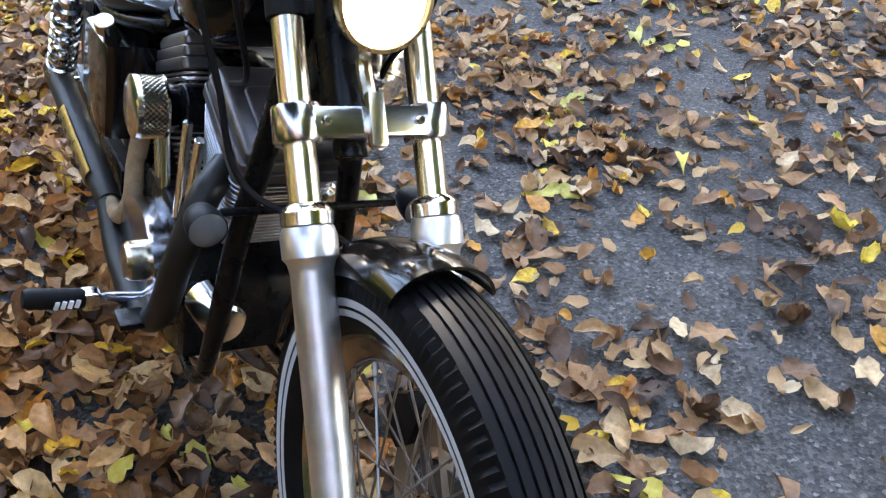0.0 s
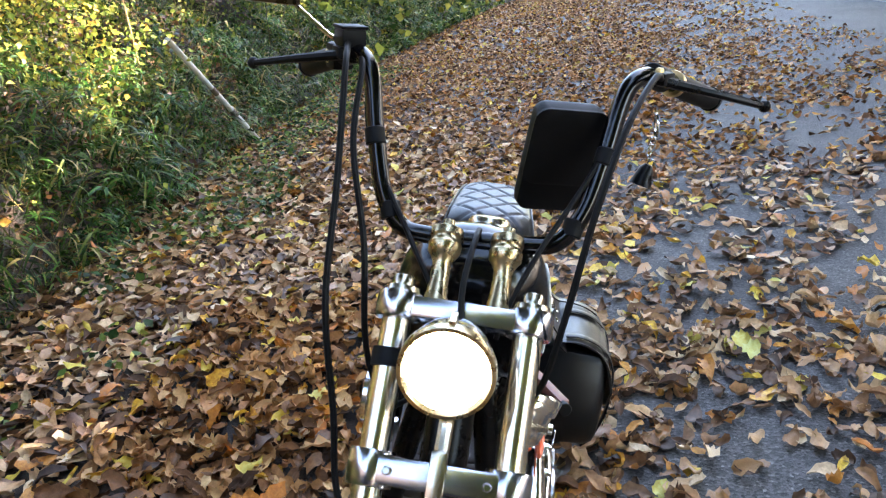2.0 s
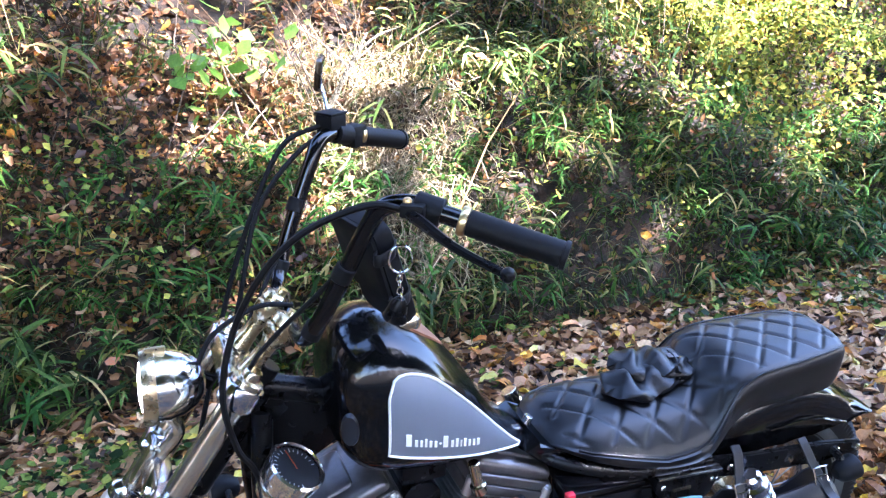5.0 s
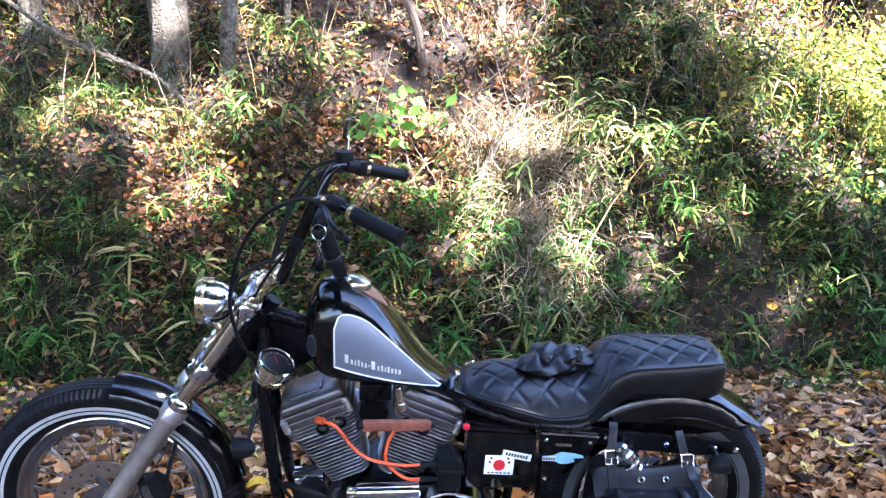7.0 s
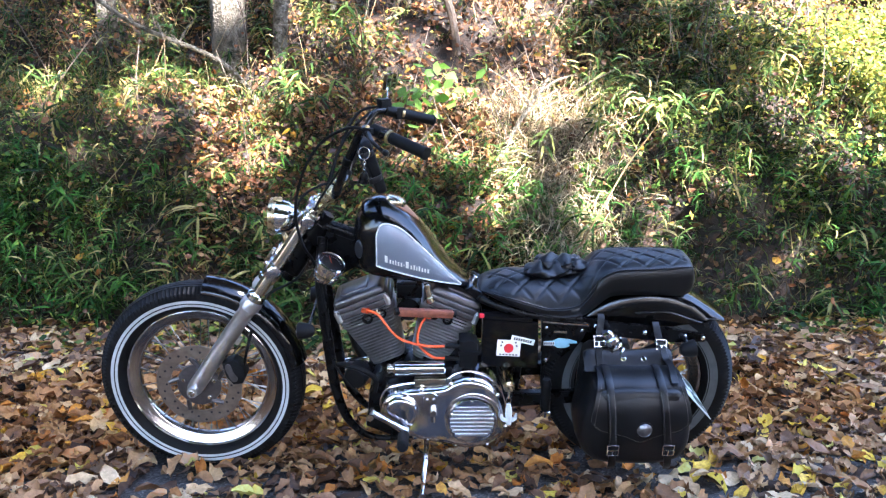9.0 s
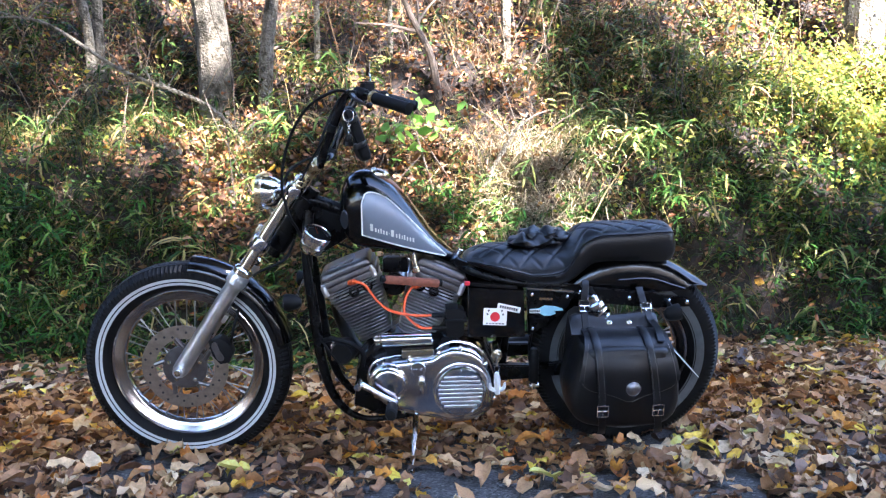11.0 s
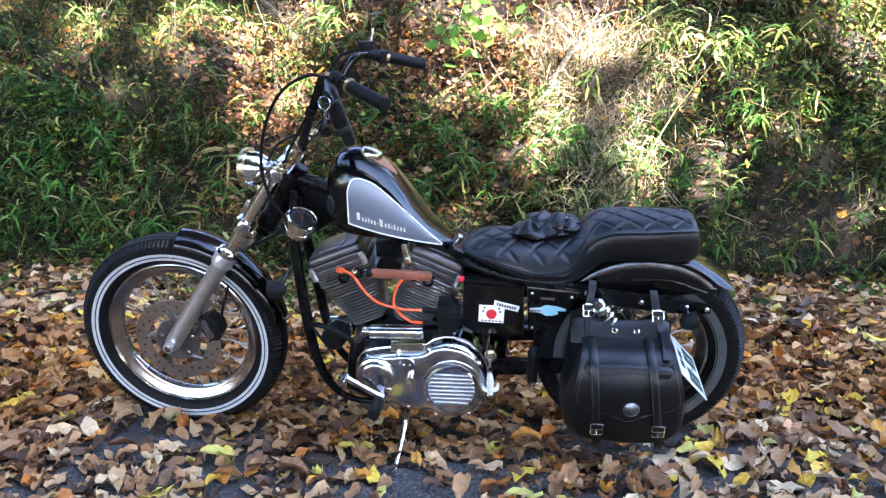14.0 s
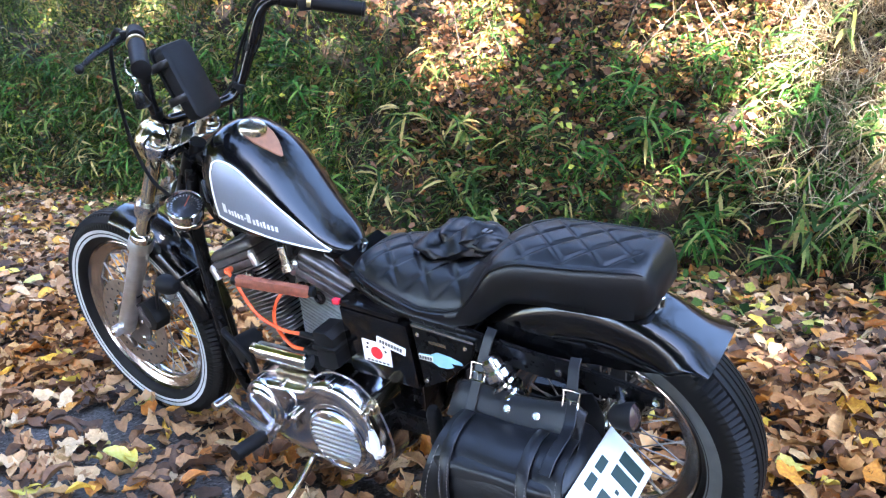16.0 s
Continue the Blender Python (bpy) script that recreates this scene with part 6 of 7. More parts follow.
lathe(bm, [(0, 0.012), (0.010, 0.011), (0.018, 0.007), (0.0215, 0.004), (0.0225, 0.005), (0.024, 0.002), (0.024, -0.002)], C, 28)
concho = part("concho", bm, concho_steel, flap, "round silver concho")
bm = bmesh.new()
prism(bm, [(1.444, 0.312), (1.464, 0.328), (1.470, 0.352), (1.462, 0.370), (1.444, 0.376), (1.426, 0.370), (1.418, 0.352), (1.424, 0.328)], -0.3765, -0.3705, 0.001, per=2)
part("concho_tab", bm, leather, flap)
# yoke above the bag, hung from the frame by two buckled straps
bm = bmesh.new()
cols = []
for u in np.linspace(0, 1, 31):
    x = 1.274 + 0.286 * u
    peak = 0.004 * math.cos(u * 2 * math.pi) - 0.012 * max(0, 1 - u / 0.06) - 0.012 * max(0, (u - 0.94) / 0.06) + 0.005 * u
    cols.append([Vector((x, y, z + peak * h)) for y, z, h in ((-0.186, 0.530, 1), (-0.194, 0.526, 0.9), (-0.206, 0.514, 0.5), (-0.216, 0.502, 0.2), (-0.226, 0.492, 0), (-0.240, 0.480, 0))])
vs = [[bm.verts.new(p) for p in c] + [bm.verts.new(p + Vector((0, 0.004, -0.003))) for p in c[::-1]] for c in cols]
for A, B in zip(vs, vs[1:]):
    for k in range(12):
        bm.faces.new((A[k], B[k], B[(k + 1) % 12], A[(k + 1) % 12]))
bm.faces.new(vs[0][::-1])
bm.faces.new(vs[-1])
yoke = part("yoke", bm, leather, bag, "black leather yoke", smooth=60)
bm = bmesh.new()
prism(bm, [(1.262, 0.300), (1.268, 0.440), (1.276, 0.530), (1.300, 0.548), (1.345, 0.536), (1.40, 0.508), (1.46, 0.506), (1.515, 0.536), (1.556, 0.544), (1.575, 0.500), (1.580, 0.300)], -0.152, -0.147, 0.0015)
part("back_panel", bm, leather, bag, "black leather back panel")
bm = bmesh.new()
tube(bm, [c[0] + Vector((0, -0.001, 0.001)) for c in cols], 0.0016, 5, bend=False)
part("yoke_edge", bm, leather, yoke, "rolled leather edge")
for x in (1.401, 1.465):
    bm = bmesh.new()
    bolt(bm, (x, -0.211, 0.5085), (0, -0.75, 0.66), 0.009, 0.005)
    part("yoke_stud", bm, chrome, yoke)
for pts, bz in (([(1.337, -0.125, 0.628), (1.335, -0.140, 0.615), (1.330, -0.158, 0.585), (1.325, -0.176, 0.556), (1.324, -0.205, 0.520), (1.324, -0.230, 0.490)], 0.557),
                ([(1.517, -0.125, 0.600), (1.518, -0.140, 0.588), (1.523, -0.164, 0.560), (1.530, -0.186, 0.538), (1.536, -0.214, 0.515), (1.540, -0.240, 0.511), (1.540, -0.270, 0.509), (1.538, -0.303, 0.501), (1.537, -0.330, 0.486)], 0.545)):
    s = belt(bag, pts, 0.022, 0.004)
    p = Vector((float(np.interp(-bz, [-q[2] for q in pts], [q[0] for q in pts])), float(np.interp(-bz, [-q[2] for q in pts], [q[1] for q in pts])) - 0.005, bz))
    buckle(s, p, (0.0, -0.5, -1), (1, 0, 0.0), 0.032, 0.034)

# riding gloves on the seat: a crumpled pair, folded over each other
gloves = hung("gloves", "pair of crumpled black leather gloves lying on the seat", "gloves")
for gx0, gy0, turn, gz, n, wide in ((1.196, 0.010, 14, 0.722, 0.102, 0.052), (1.222, 0.028, -12, 0.738, 0.086, 0.047)):
    M = Matrix.Translation((gx0, gy0, gz)) @ Matrix.Rotation(radians(turn), 4, "Z")
    bm = bmesh.new()
    rings = []
    for q in np.linspace(-1, 1, 25):
        w = wide * (1 - abs(q) ** 4) ** 0.5 * (1 + 0.10 * math.sin(9 * q)) + 0.004
        h = 0.019 * (1 - abs(q) ** 5) ** 0.6 * (1 + 0.25 * math.sin(11 * q + turn)) + 0.003
        rings.append([M @ Vector((q * n + 0.006 * math.sin(3 * a + q * 5), w * math.cos(a) * (1 + 0.08 * math.sin(5 * a + q * 7)), 0.012 + 0.004 * math.sin(6 * q) + h * math.sin(a) * (1 + 0.28 * math.sin(4 * a + q * 8)))) for a in np.linspace(0, 2 * math.pi, 29)[:-1]])
    loft(bm, rings)
    part("glove", bm, leather, gloves, smooth=70)
    bm = bmesh.new()
    tube(bm, [M @ Vector((n * 0.5, -wide * 0.95, 0.016)), M @ Vector((n * 0.55, -wide * 0.3, 0.028)), M @ Vector((n * 0.5, wide * 0.4, 0.028)), M @ Vector((n * 0.45, wide * 1.0, 0.018))], 0.006, 6)
    part("cuff_strap", bm, rubber, gloves)
    bm = bmesh.new()
    box(bm, M @ Vector((n * 0.52, -0.004, 0.032)), (0.022, 0.016, 0.004), M.to_3x3().to_4x4(), 0.001)
    part("cuff_tab", bm, cast_grey, gloves, "small grey tab")

# pouch on the left bar
pouch = hung("handlebar_pouch", "black leather pouch strapped to the handlebar", "pouch")
PO = STEERED @ Matrix.Translation((0.603, -0.095, 1.116)) @ Matrix.Rotation(radians(16), 4, "Z") @ Matrix.Rotation(radians(-18), 4, "Y")
bm = bmesh.new()
loft(bm, [[PO @ Vector((x, a, b)) for a, b in rounded(0.052 * q, 0.088 * q, 0.018)] for x, q in ((-0.019, 0.88), (-0.015, 0.97), (0.0, 1.0), (0.011, 0.97), (0.015, 0.88))])
part("pouch_body", bm, rubber, pouch)
bm = bmesh.new()
loft(bm, [[PO @ Vector((x, a * 1.0, b + 0.028)) for a, b in rounded(0.054 * q, 0.062 * q, 0.02)] for x, q in ((-0.0265, 0.92), (-0.024, 1.0), (-0.019, 1.0))])
part("pouch_flap", bm, rubber, pouch, "black flap of the pouch")
for z in (0.05, -0.03):
    s = belt(pouch, [PO @ Vector((-0.02, -0.05, z)), PO @ Vector((-0.030, -0.060, z)), PO @ Vector((-0.022, -0.068, z)), PO @ Vector((0.0, -0.064, z)), PO @ Vector((0.012, -0.05, z))], 0.018, 0.003, across=(0, 0, 1))

# bell charm on a ring under the left grip
charm = hung("bell_charm", "small dark bell charm on a steel ring", "charm")
RG = STEERED @ Vector((0.594, -0.226, 1.180))
bm = bmesh.new()
tube(bm, [RG + Vector((0.016 * math.cos(a), 0.003 * math.sin(a), 0.018 * math.sin(a))) for a in np.linspace(0, 2 * math.pi, 21)[:-1]], 0.0017, 6, bend=False, closed=True)
part("ring", bm, chrome, charm)
bm = bmesh.new()
for k in range(5):
    c = RG + Vector((0, 0.004 * math.sin(k), -0.021 - 0.008 * k))
    tube(bm, [c + Vector((0.004 * math.cos(a) * (k % 2), 0.004 * math.cos(a) * (1 - k % 2), 0.006 * math.sin(a))) for a in np.linspace(0, 2 * math.pi, 11)[:-1]], 0.001, 5, bend=False, closed=True)
part("chain", bm, chrome, charm)
bm = bmesh.new()
lathe(bm, [(0, 0.003), (0.006, 0.002), (0.011, -0.005), (0.0135, -0.016), (0.016, -0.027), (0.0175, -0.030), (0.0145, -0.030), (0.011, -0.016), (0, -0.010)], axis_frame(RG + Vector((0, 0, -0.058)), (0.15, -0.22, 0.95)), 20)
part("bell", bm, frame_black, charm, "dark bell with worn edge")

# key with a pale charm at the ignition switch
key = hung("key_charm", "ignition key with a pale horn-shaped metal charm", "key")
bm = bmesh.new()
box(bm, (1.036, -0.220, 0.385), (0.008, 0.003, 0.030), None, 0.001)
tube(bm, [Vector((1.036 + 0.008 * math.cos(a), -0.220, 0.362 + 0.012 * math.sin(a))) for a in np.linspace(0, 2 * math.pi, 15)[:-1]], 0.0013, 6, bend=False, closed=True)
part("key_ring", bm, chrome, key)
bm = bmesh.new()
tube(bm, [(1.036, -0.220, 0.350), (1.038, -0.220, 0.320), (1.039, -0.220, 0.275)], [0.007, 0.012, 0.009], 10)
tube(bm, [(1.014, -0.220, 0.312), (1.018, -0.220, 0.294), (1.038, -0.220, 0.288), (1.058, -0.220, 0.294), (1.063, -0.220, 0.314)], [0.003, 0.007, 0.008, 0.007, 0.003], 8)
part("charm", bm, white_sticker, key, "pale enamel charm")

# ---- vegetation on the bank ----
def bamboo_shape(seed):
    """A dwarf bamboo shoot, one unit tall: an arching stem and a fan of narrow leaves."""
    r = np.random.default_rng(seed)
    v, f = [], []

    def strip(points, widths, side):
        base = len(v)
        for p, w in zip(points, widths):
            v.append(p - side * w)
            v.append(p + side * w)
        for i in range(len(points) - 1):
            a = base + 2 * i
            f.append((a, a + 1, a + 3, a + 2))
    lean = r.uniform(0.1, 0.35)
    stem = [np.array((lean * s * s, 0.03 * math.sin(5 * s), s * 0.9)) for s in np.linspace(0, 1, 4)]
    strip(stem, [0.006] * 4, np.array((0.0, 1.0, 0.0)))
    for k in range(13):
        s = r.uniform(0.35, 1.0)
        p0 = np.array((lean * s * s, 0, s * 0.9))
        az = r.uniform(0, 2 * math.pi)
        d = np.array((math.cos(az), math.sin(az), 0))
        n = r.uniform(0.28, 0.45)
        up = r.uniform(0.1, 0.7)
        pts = [p0 + d * n * q + np.array((0, 0, n * (up * q - 0.75 * q * q))) for q in (0, 0.3, 0.68, 1.0)]
        w = r.uniform(0.017, 0.028)
        side = np.cross(d, (0, 0, 1)) + np.array((0, 0, r.uniform(-0.5, 0.5)))
        strip(pts, [0.3 * w, w, 0.8 * w, 0.05 * w], side / np.linalg.norm(side))
    return np.array(v), np.array(f)


def density(x, d, keep):
    """Random points of the bank kept where keep(x, d) beats a die."""
    k = rng.random(len(x)) < keep(x, d)
    return x[k], d[k]


def spread(n, x0, x1, d1, far=0.0, power=1.0):
    """Points along the bank, denser near the motorcycle when far is over 0."""
    q = rng.random(n)
    x = x0 + (x1 - x0) * (q ** (1 + far))
    return x, d1 * rng.random(n) ** power


clump = lambda x, d, s, o=0.0: np.clip(0.5 + 0.9 * wave(x + o, d * 1.6 + o, s), 0, 1)


rise = lambda d: np.interp(d, RISE_D, RISE_Z)
OUT = np.array((0.0, -0.82, 0.57))


def soft(v, a, b, c, d):
    """0 before a, 1 from b to c, 0 past d."""
    return np.interp(v, [a, b, c, d], [0, 1, 1, 0])


def bamboo_share(x, d):
    """Where dwarf bamboo grows: along the foot, on the near end and in one tall stand."""
    z = rise(d)
    low = np.clip((np.interp(x, [-7, -0.6, 0.1, 1.2, 2.2, 4, 9, 20], [1.05, 1.05, 0.62, 0.62, 0.85, 0.85, 0.9, 1.2]) - z) * 3.0, 0, 1)
    stand = soft(x, 1.9, 2.3, 3.5, 4.1) * soft(z, 0.5, 1.1, 2.3, 2.7)
    sprigs = 0.22 * soft(x, -4, -2.5, 0.2, 0.8) * soft(z, 0.9, 1.2, 2.4, 2.9)
    return np.maximum.reduce([low * (0.25 + 0.75 * clump(x, d, 0.9)), stand * 0.85, sprigs, np.full_like(z, 0.04)])


def leafy_share(x, d):
    """Where small-leaved creepers and shrubs cover the earth."""
    z = rise(d)
    right = np.interp(x, [1.9, 2.6], [0, 1]) * np.clip((np.interp(x, [2, 4, 6, 40], [1.9, 2.1, 3.0, 4.5]) - z) * 2, 0.12, 1)
    left = np.interp(x, [-1.2, -0.3], [1, 0]) * np.clip((1.45 - z) * 2, 0.22, 1)
    mid = soft(x, -1.0, -0.2, 2.0, 2.6) * np.clip((1.15 - z) * 2.5, 0.16, 0.75)
    return np.maximum.reduce([right, left, mid])


def bulge(x, d, s=1.0, o=0.0):
    """How far the growth stands out from the bank: bushes with hollows between them."""
    return np.clip(0.35 + 0.8 * wave(x * 1.0 + o, d * 1.5 + 2 + o, 2.1 * s), 0, 1) ** 1.5 * 0.40


# dwarf bamboo
x, d = spread(17500, -7, 26, 2.6, far=0.8, power=0.95)
x, d = density(x, d, bamboo_share)
shapes = [bamboo_shape(s) for s in range(8)]
n = len(x)
at = bank_at(x, d) - [0, 0, 0.04] + OUT * (bulge(x, d) * 0.5 * rng.random(n))[:, None]
scatter("bamboo_grass", shapes, rng.integers(0, 8, n), placed(turns(rng.normal(0, 0.25, n), rng.normal(0.35, 0.25, n), rng.normal(-1.57, 1.0, n)), rng.uniform(0.16, 0.42, n), at), bamboo_mat,
        label="dwarf bamboo grass with narrow green leaves", category="bamboo grass")
x, d = spread(6200, -7, 26, 0.5, far=0.8, power=0.9)
x, d = density(x, d, lambda x, d: 0.15 + 0.85 * clump(x, d, 1.1, 6.0))
n = len(x)
scatter("bamboo_grass", shapes, rng.integers(0, 8, n), placed(turns(rng.normal(0, 0.25, n), rng.normal(0.4, 0.25, n), rng.normal(-1.57, 1.0, n)), rng.uniform(0.14, 0.34, n), bank_at(x, d) - [0, 0.04, 0.04]), bamboo_green,
        label="low dwarf bamboo grass along the foot of the bank", category="bamboo grass")

# ivy, creepers and small-leaved shrubs, standing out in bushes
leaflet = [(np.array([(-0.5, 0, 0), (-0.05, -w, f), (0.5, 0, -c), (-0.05, w, f), (0.1, 0, -0.02)]), np.array([(0, 1, 2, 4), (0, 4, 2, 3)])) for w, f, c in ((0.36, 0.16, 0.1), (0.42, 0.08, 0.16), (0.30, 0.22, 0.0), (0.46, 0.12, 0.2))]
ivy = [leaf_shape(w, c, f, 0.2, rows=3, lobes=l, seed=s) for s, (w, c, f, l) in enumerate([(0.42, 0.5, 0.2, 0.0), (0.5, -0.4, 0.15, 0.12), (0.36, 0.8, 0.25, 0.0), (0.55, 0.3, 0.1, 0.18)])]
x, d = spread(290000, -7, 30, 2.8, far=0.9, power=0.9)
x, d = density(x, d, lambda x, d: leafy_share(x, d) * (0.26 + 0.74 * clump(x, d, 1.4, 3.0)))
n = len(x)
at = bank_at(x, d) + OUT * (bulge(x, d) * rng.random(n) + 0.02)[:, None] + rng.normal(0, 0.03, (n, 3))
scatter("ivy", leaflet, rng.integers(0, 4, n), placed(turns(rng.normal(0.75, 0.55, n), rng.normal(0.2, 0.55, n), rng.normal(0, 1.1, n)), rng.uniform(0.014, 0.046, n) * np.interp(x, [5, 12], [1, 1.8]), at), ivy_mat,
        label="green ivy and creepers covering the bank", category="ivy")

# yellowing shrubs: beyond the tail, along the bend and at the near end
x, d = spread(52000, -7, 46, 4.0, far=0.5, power=0.8)
x, d = density(x, d, lambda x, d: np.clip(clump(x, d, 0.9, 8.0) * np.interp(x, [-7, -2.5, -1.5, 1.8, 3.4, 4.2, 6.5, 8, 10, 50], [0.6, 0.5, 0.12, 0.10, 0.22, 0.8, 0.5, 0.40, 1.2, 1.2]) * np.interp(rise(d), [0.2, 0.9, 1.2], [0.06, 0.25, 1.0]), 0, 1))
n = len(x)
at = bank_at(x, d) + OUT * (0.05 + 0.9 * bulge(x, d, 1.3, 5.0) * rng.random(n) ** 0.6)[:, None] + rng.normal(0, 0.06, (n, 3))
scatter("yellow_shrub", leaflet, rng.integers(0, 4, n), placed(turns(rng.normal(0.6, 0.5, n), rng.normal(0.2, 0.5, n), rng.normal(0, 1.2, n)), rng.uniform(0.020, 0.052, n) * np.interp(x, [5, 9], [1, 2.2]), at), yellow_mat,
        label="yellow-green shrub leaves in autumn colour", category="shrub")

# a bright bush where the sun falls in, past the tail
n = 8500
x, d = rng.normal(4.6, 0.60, n), np.interp(rng.normal(1.65, 0.45, n), RISE_Z, RISE_D)
at = bank_at(x, d) + OUT * (0.05 + 0.42 * rng.random(n) * (0.3 + bulge(x, d, 1.5, 1.0) / 0.34))[:, None] + rng.normal(0, 0.05, (n, 3))
scatter("yellow_shrub", leaflet, rng.integers(0, 4, n), placed(turns(rng.normal(0.6, 0.5, n), rng.normal(0.2, 0.5, n), rng.normal(0, 1.2, n)), rng.uniform(0.022, 0.056, n), at), yellow_mat,
        label="sunlit yellow-green bush on the bank", category="shrub")

# leafy growth far along the bend
n = 16000
x, d = 12 + 70 * rng.random(n) ** 1.5, 6.0 * rng.random(n)
at = bank_at(x, d) + OUT * (0.7 * rng.random(n) * clump(x, d, 0.5, 2.0))[:, None]
for share, mat, name in ((slice(0, n // 2), yellow_mat, "yellow-green shrubs far along the bend"), (slice(n // 2, n), ivy_mat, "dark green growth far along the bend")):
    m = len(at[share])
    scatter("far_shrub", leaflet, rng.integers(0, 4, m), placed(turns(rng.normal(0.6, 0.5, m), rng.normal(0.2, 0.5, m), rng.normal(0, 1.2, m)), rng.uniform(0.10, 0.26, m), at[share]), mat, label=name, category="shrub")

# dry grass and vine stalks hanging down the bank
x, d = spread(30000, -7, 24, 3.0, far=0.9)
x, d = density(x, d, lambda x, d: clump(x, d, 1.1, 5.0) * np.interp(x, [-7, -0.5, 1.0, 1.4, 2.2, 3.2, 24], [0.15, 0.12, 0.3, 1, 0.9, 0.22, 0.10]))
n = len(x)
blade = (np.array([(-0.008, 0, 0), (0.008, 0, 0), (-0.009, 0.12, 0.30), (0.009, 0.12, 0.30), (-0.007, 0.40, 0.42), (0.007, 0.40, 0.42), (-0.002, 0.75, 0.28), (0.002, 0.75, 0.28)]), np.array([(0, 1, 3, 2), (2, 3, 5, 4), (4, 5, 7, 6)]))
scatter("dry_grass", [blade], np.zeros(n, int), placed(turns(rng.normal(0.2, 0.45, n), rng.normal(0, 0.4, n), math.pi + rng.normal(0, 0.9, n)), rng.uniform(0.12, 0.45, n), bank_at(x, d) + OUT * 0.03), straw_mat,
        label="dry straw-coloured grass hanging down the bank", category="grass")

# fine green grass between the bamboo
x, d = spread(26000, -6, 14, 1.1, far=0.5, power=0.9)
x, d = density(x, d, lambda x, d: (0.35 + 0.65 * clump(x, d, 1.6, 9.0)) * np.interp(x, [-0.4, 0.2, 1.2, 1.9], [1, 0.5, 0.5, 1]))
n = len(x)
scatter("grass", [blade], np.zeros(n, int), placed(turns(rng.normal(0.1, 0.5, n), rng.normal(0, 0.5, n), math.pi + rng.normal(0, 1.1, n)), rng.uniform(0.10, 0.34, n), bank_at(x, d) + OUT * (0.02 + 0.12 * rng.random(n))[:, None]), bamboo_mat,
        label="fine green grass on the bank", category="grass")

# a tangle of pale straw where the earth shows
n = 3000
x, d = np.clip(rng.normal(1.80, 0.24, n), 1.2, 2.5), rng.uniform(0.15, 1.0, n)
scatter("dry_grass", [blade], np.zeros(n, int), placed(turns(rng.normal(-0.2, 0.6, n), rng.normal(0, 0.5, n), math.pi + rng.normal(0, 1.2, n)), rng.uniform(0.10, 0.40, n), bank_at(x, d) + OUT * 0.04), pale_straw,
        label="pale dry straw tangled on the bank", category="grass")

# bare twigs, saplings and dry stalks
twig = (np.array([(-0.005, 0, 0), (0.005, 0, 0), (-0.004, 0.02, 0.35), (0.004, 0.02, 0.35), (0.02, -0.02, 0.7), (0.027, -0.02, 0.7), (0.05, 0.0, 1.0), (0.052, 0.0, 1.0), (0.0, 0.005, 0), (0.0, 0.025, 0.35), (0.024, -0.015, 0.7), (0.051, 0.002, 1.0)]),
        np.array([(0, 1, 3, 2), (2, 3, 5, 4), (4, 5, 7, 6), (1, 8, 9, 3), (3, 9, 10, 5), (5, 10, 11, 7), (8, 0, 2, 9), (9, 2, 4, 10), (10, 4, 6, 11)]))
for count, x0, x1, d1, mat, sizes, name in ((5600, -7, 24, 7.0, dark_bark, (0.2, 1.2), "thin bare twigs and saplings on the bank"), (2800, -4, 9, 3.2, straw_mat, (0.12, 0.7), "pale dry stalks standing on the bank"),
                                            (90, -4, 9, 5.0, straw_mat, (0.6, 1.7), "slender dry saplings and bare stems on the upper bank")):
    x, d = spread(count, x0, x1, d1, far=0.4, power=0.65)
    n = len(x)
    scatter("undergrowth_twigs", [twig], np.zeros(n, int), placed(turns(rng.normal(-0.05, 0.45, n), rng.normal(0, 0.5, n), rng.uniform(0, 6.3, n)), rng.uniform(*sizes, n), bank_at(x, d) - [0, 0, 0.04]), mat,
            label=name, category="twigs")

# low weeds where the verge meets the bank
cx, cy = rng.uniform(-4, 12, 110), rng.uniform(0.15, 0.95, 110)
q = rng.integers(0, 110, 5200)
x = cx[q] + rng.normal(0, 0.16, 5200)
y = foot(x) - cy[q] * 0.9 + rng.normal(0, 0.10, 5200)
n = len(x)
scatter("verge_weeds", ivy, rng.integers(0, 4, n), placed(turns(rng.normal(0.2, 0.4, n), rng.normal(0, 0.4, n), rng.uniform(0, 6.3, n)), rng.uniform(0.02, 0.05, n), np.stack([x, y, np.abs(rng.normal(0.045, 0.025, n)) + 0.02], -1)), ivy_mat,
        label="small green weeds among the leaves of the verge", category="weeds")

# ---- fallen leaves ----
FALLEN_KINDS = [(0.34, 1.0, 0.35, 0.4, 0.0, 0.04), (0.40, 0.5, 0.15, -0.5, 0.06, 0.05), (0.30, 2.2, 0.70, 0.3, 0.0, 0.05), (0.44, -0.7, 0.3, 0.7, 0.10, 0.06), (0.38, 1.4, -0.4, -0.5, 0.0, 0.05), (0.26, 0.8, 0.55, 0.8, 0.0, 0.04),
                (0.46, 1.0, 0.45, -0.3, 0.12, 0.06), (0.33, -1.3, 0.8, 0.3, 0.0, 0.05), (0.36, 2.8, 0.9, -0.8, 0.05, 0.06), (0.42, 0.3, 0.05, 0.2, 0.08, 0.03), (0.28, 1.8, 1.1, 0.6, 0.0, 0.05), (0.40, -0.4, 0.25, 0.9, 0.12, 0.05)]
fallen = [leaf_shape(w * 0.62, c * 1.1, f * 0.9, t, rows=6, lobes=l * 0.5, seed=20 + s, cols=5, crumple=q * 1.25) for s, (w, c, f, t, l, q) in enumerate(FALLEN_KINDS)]
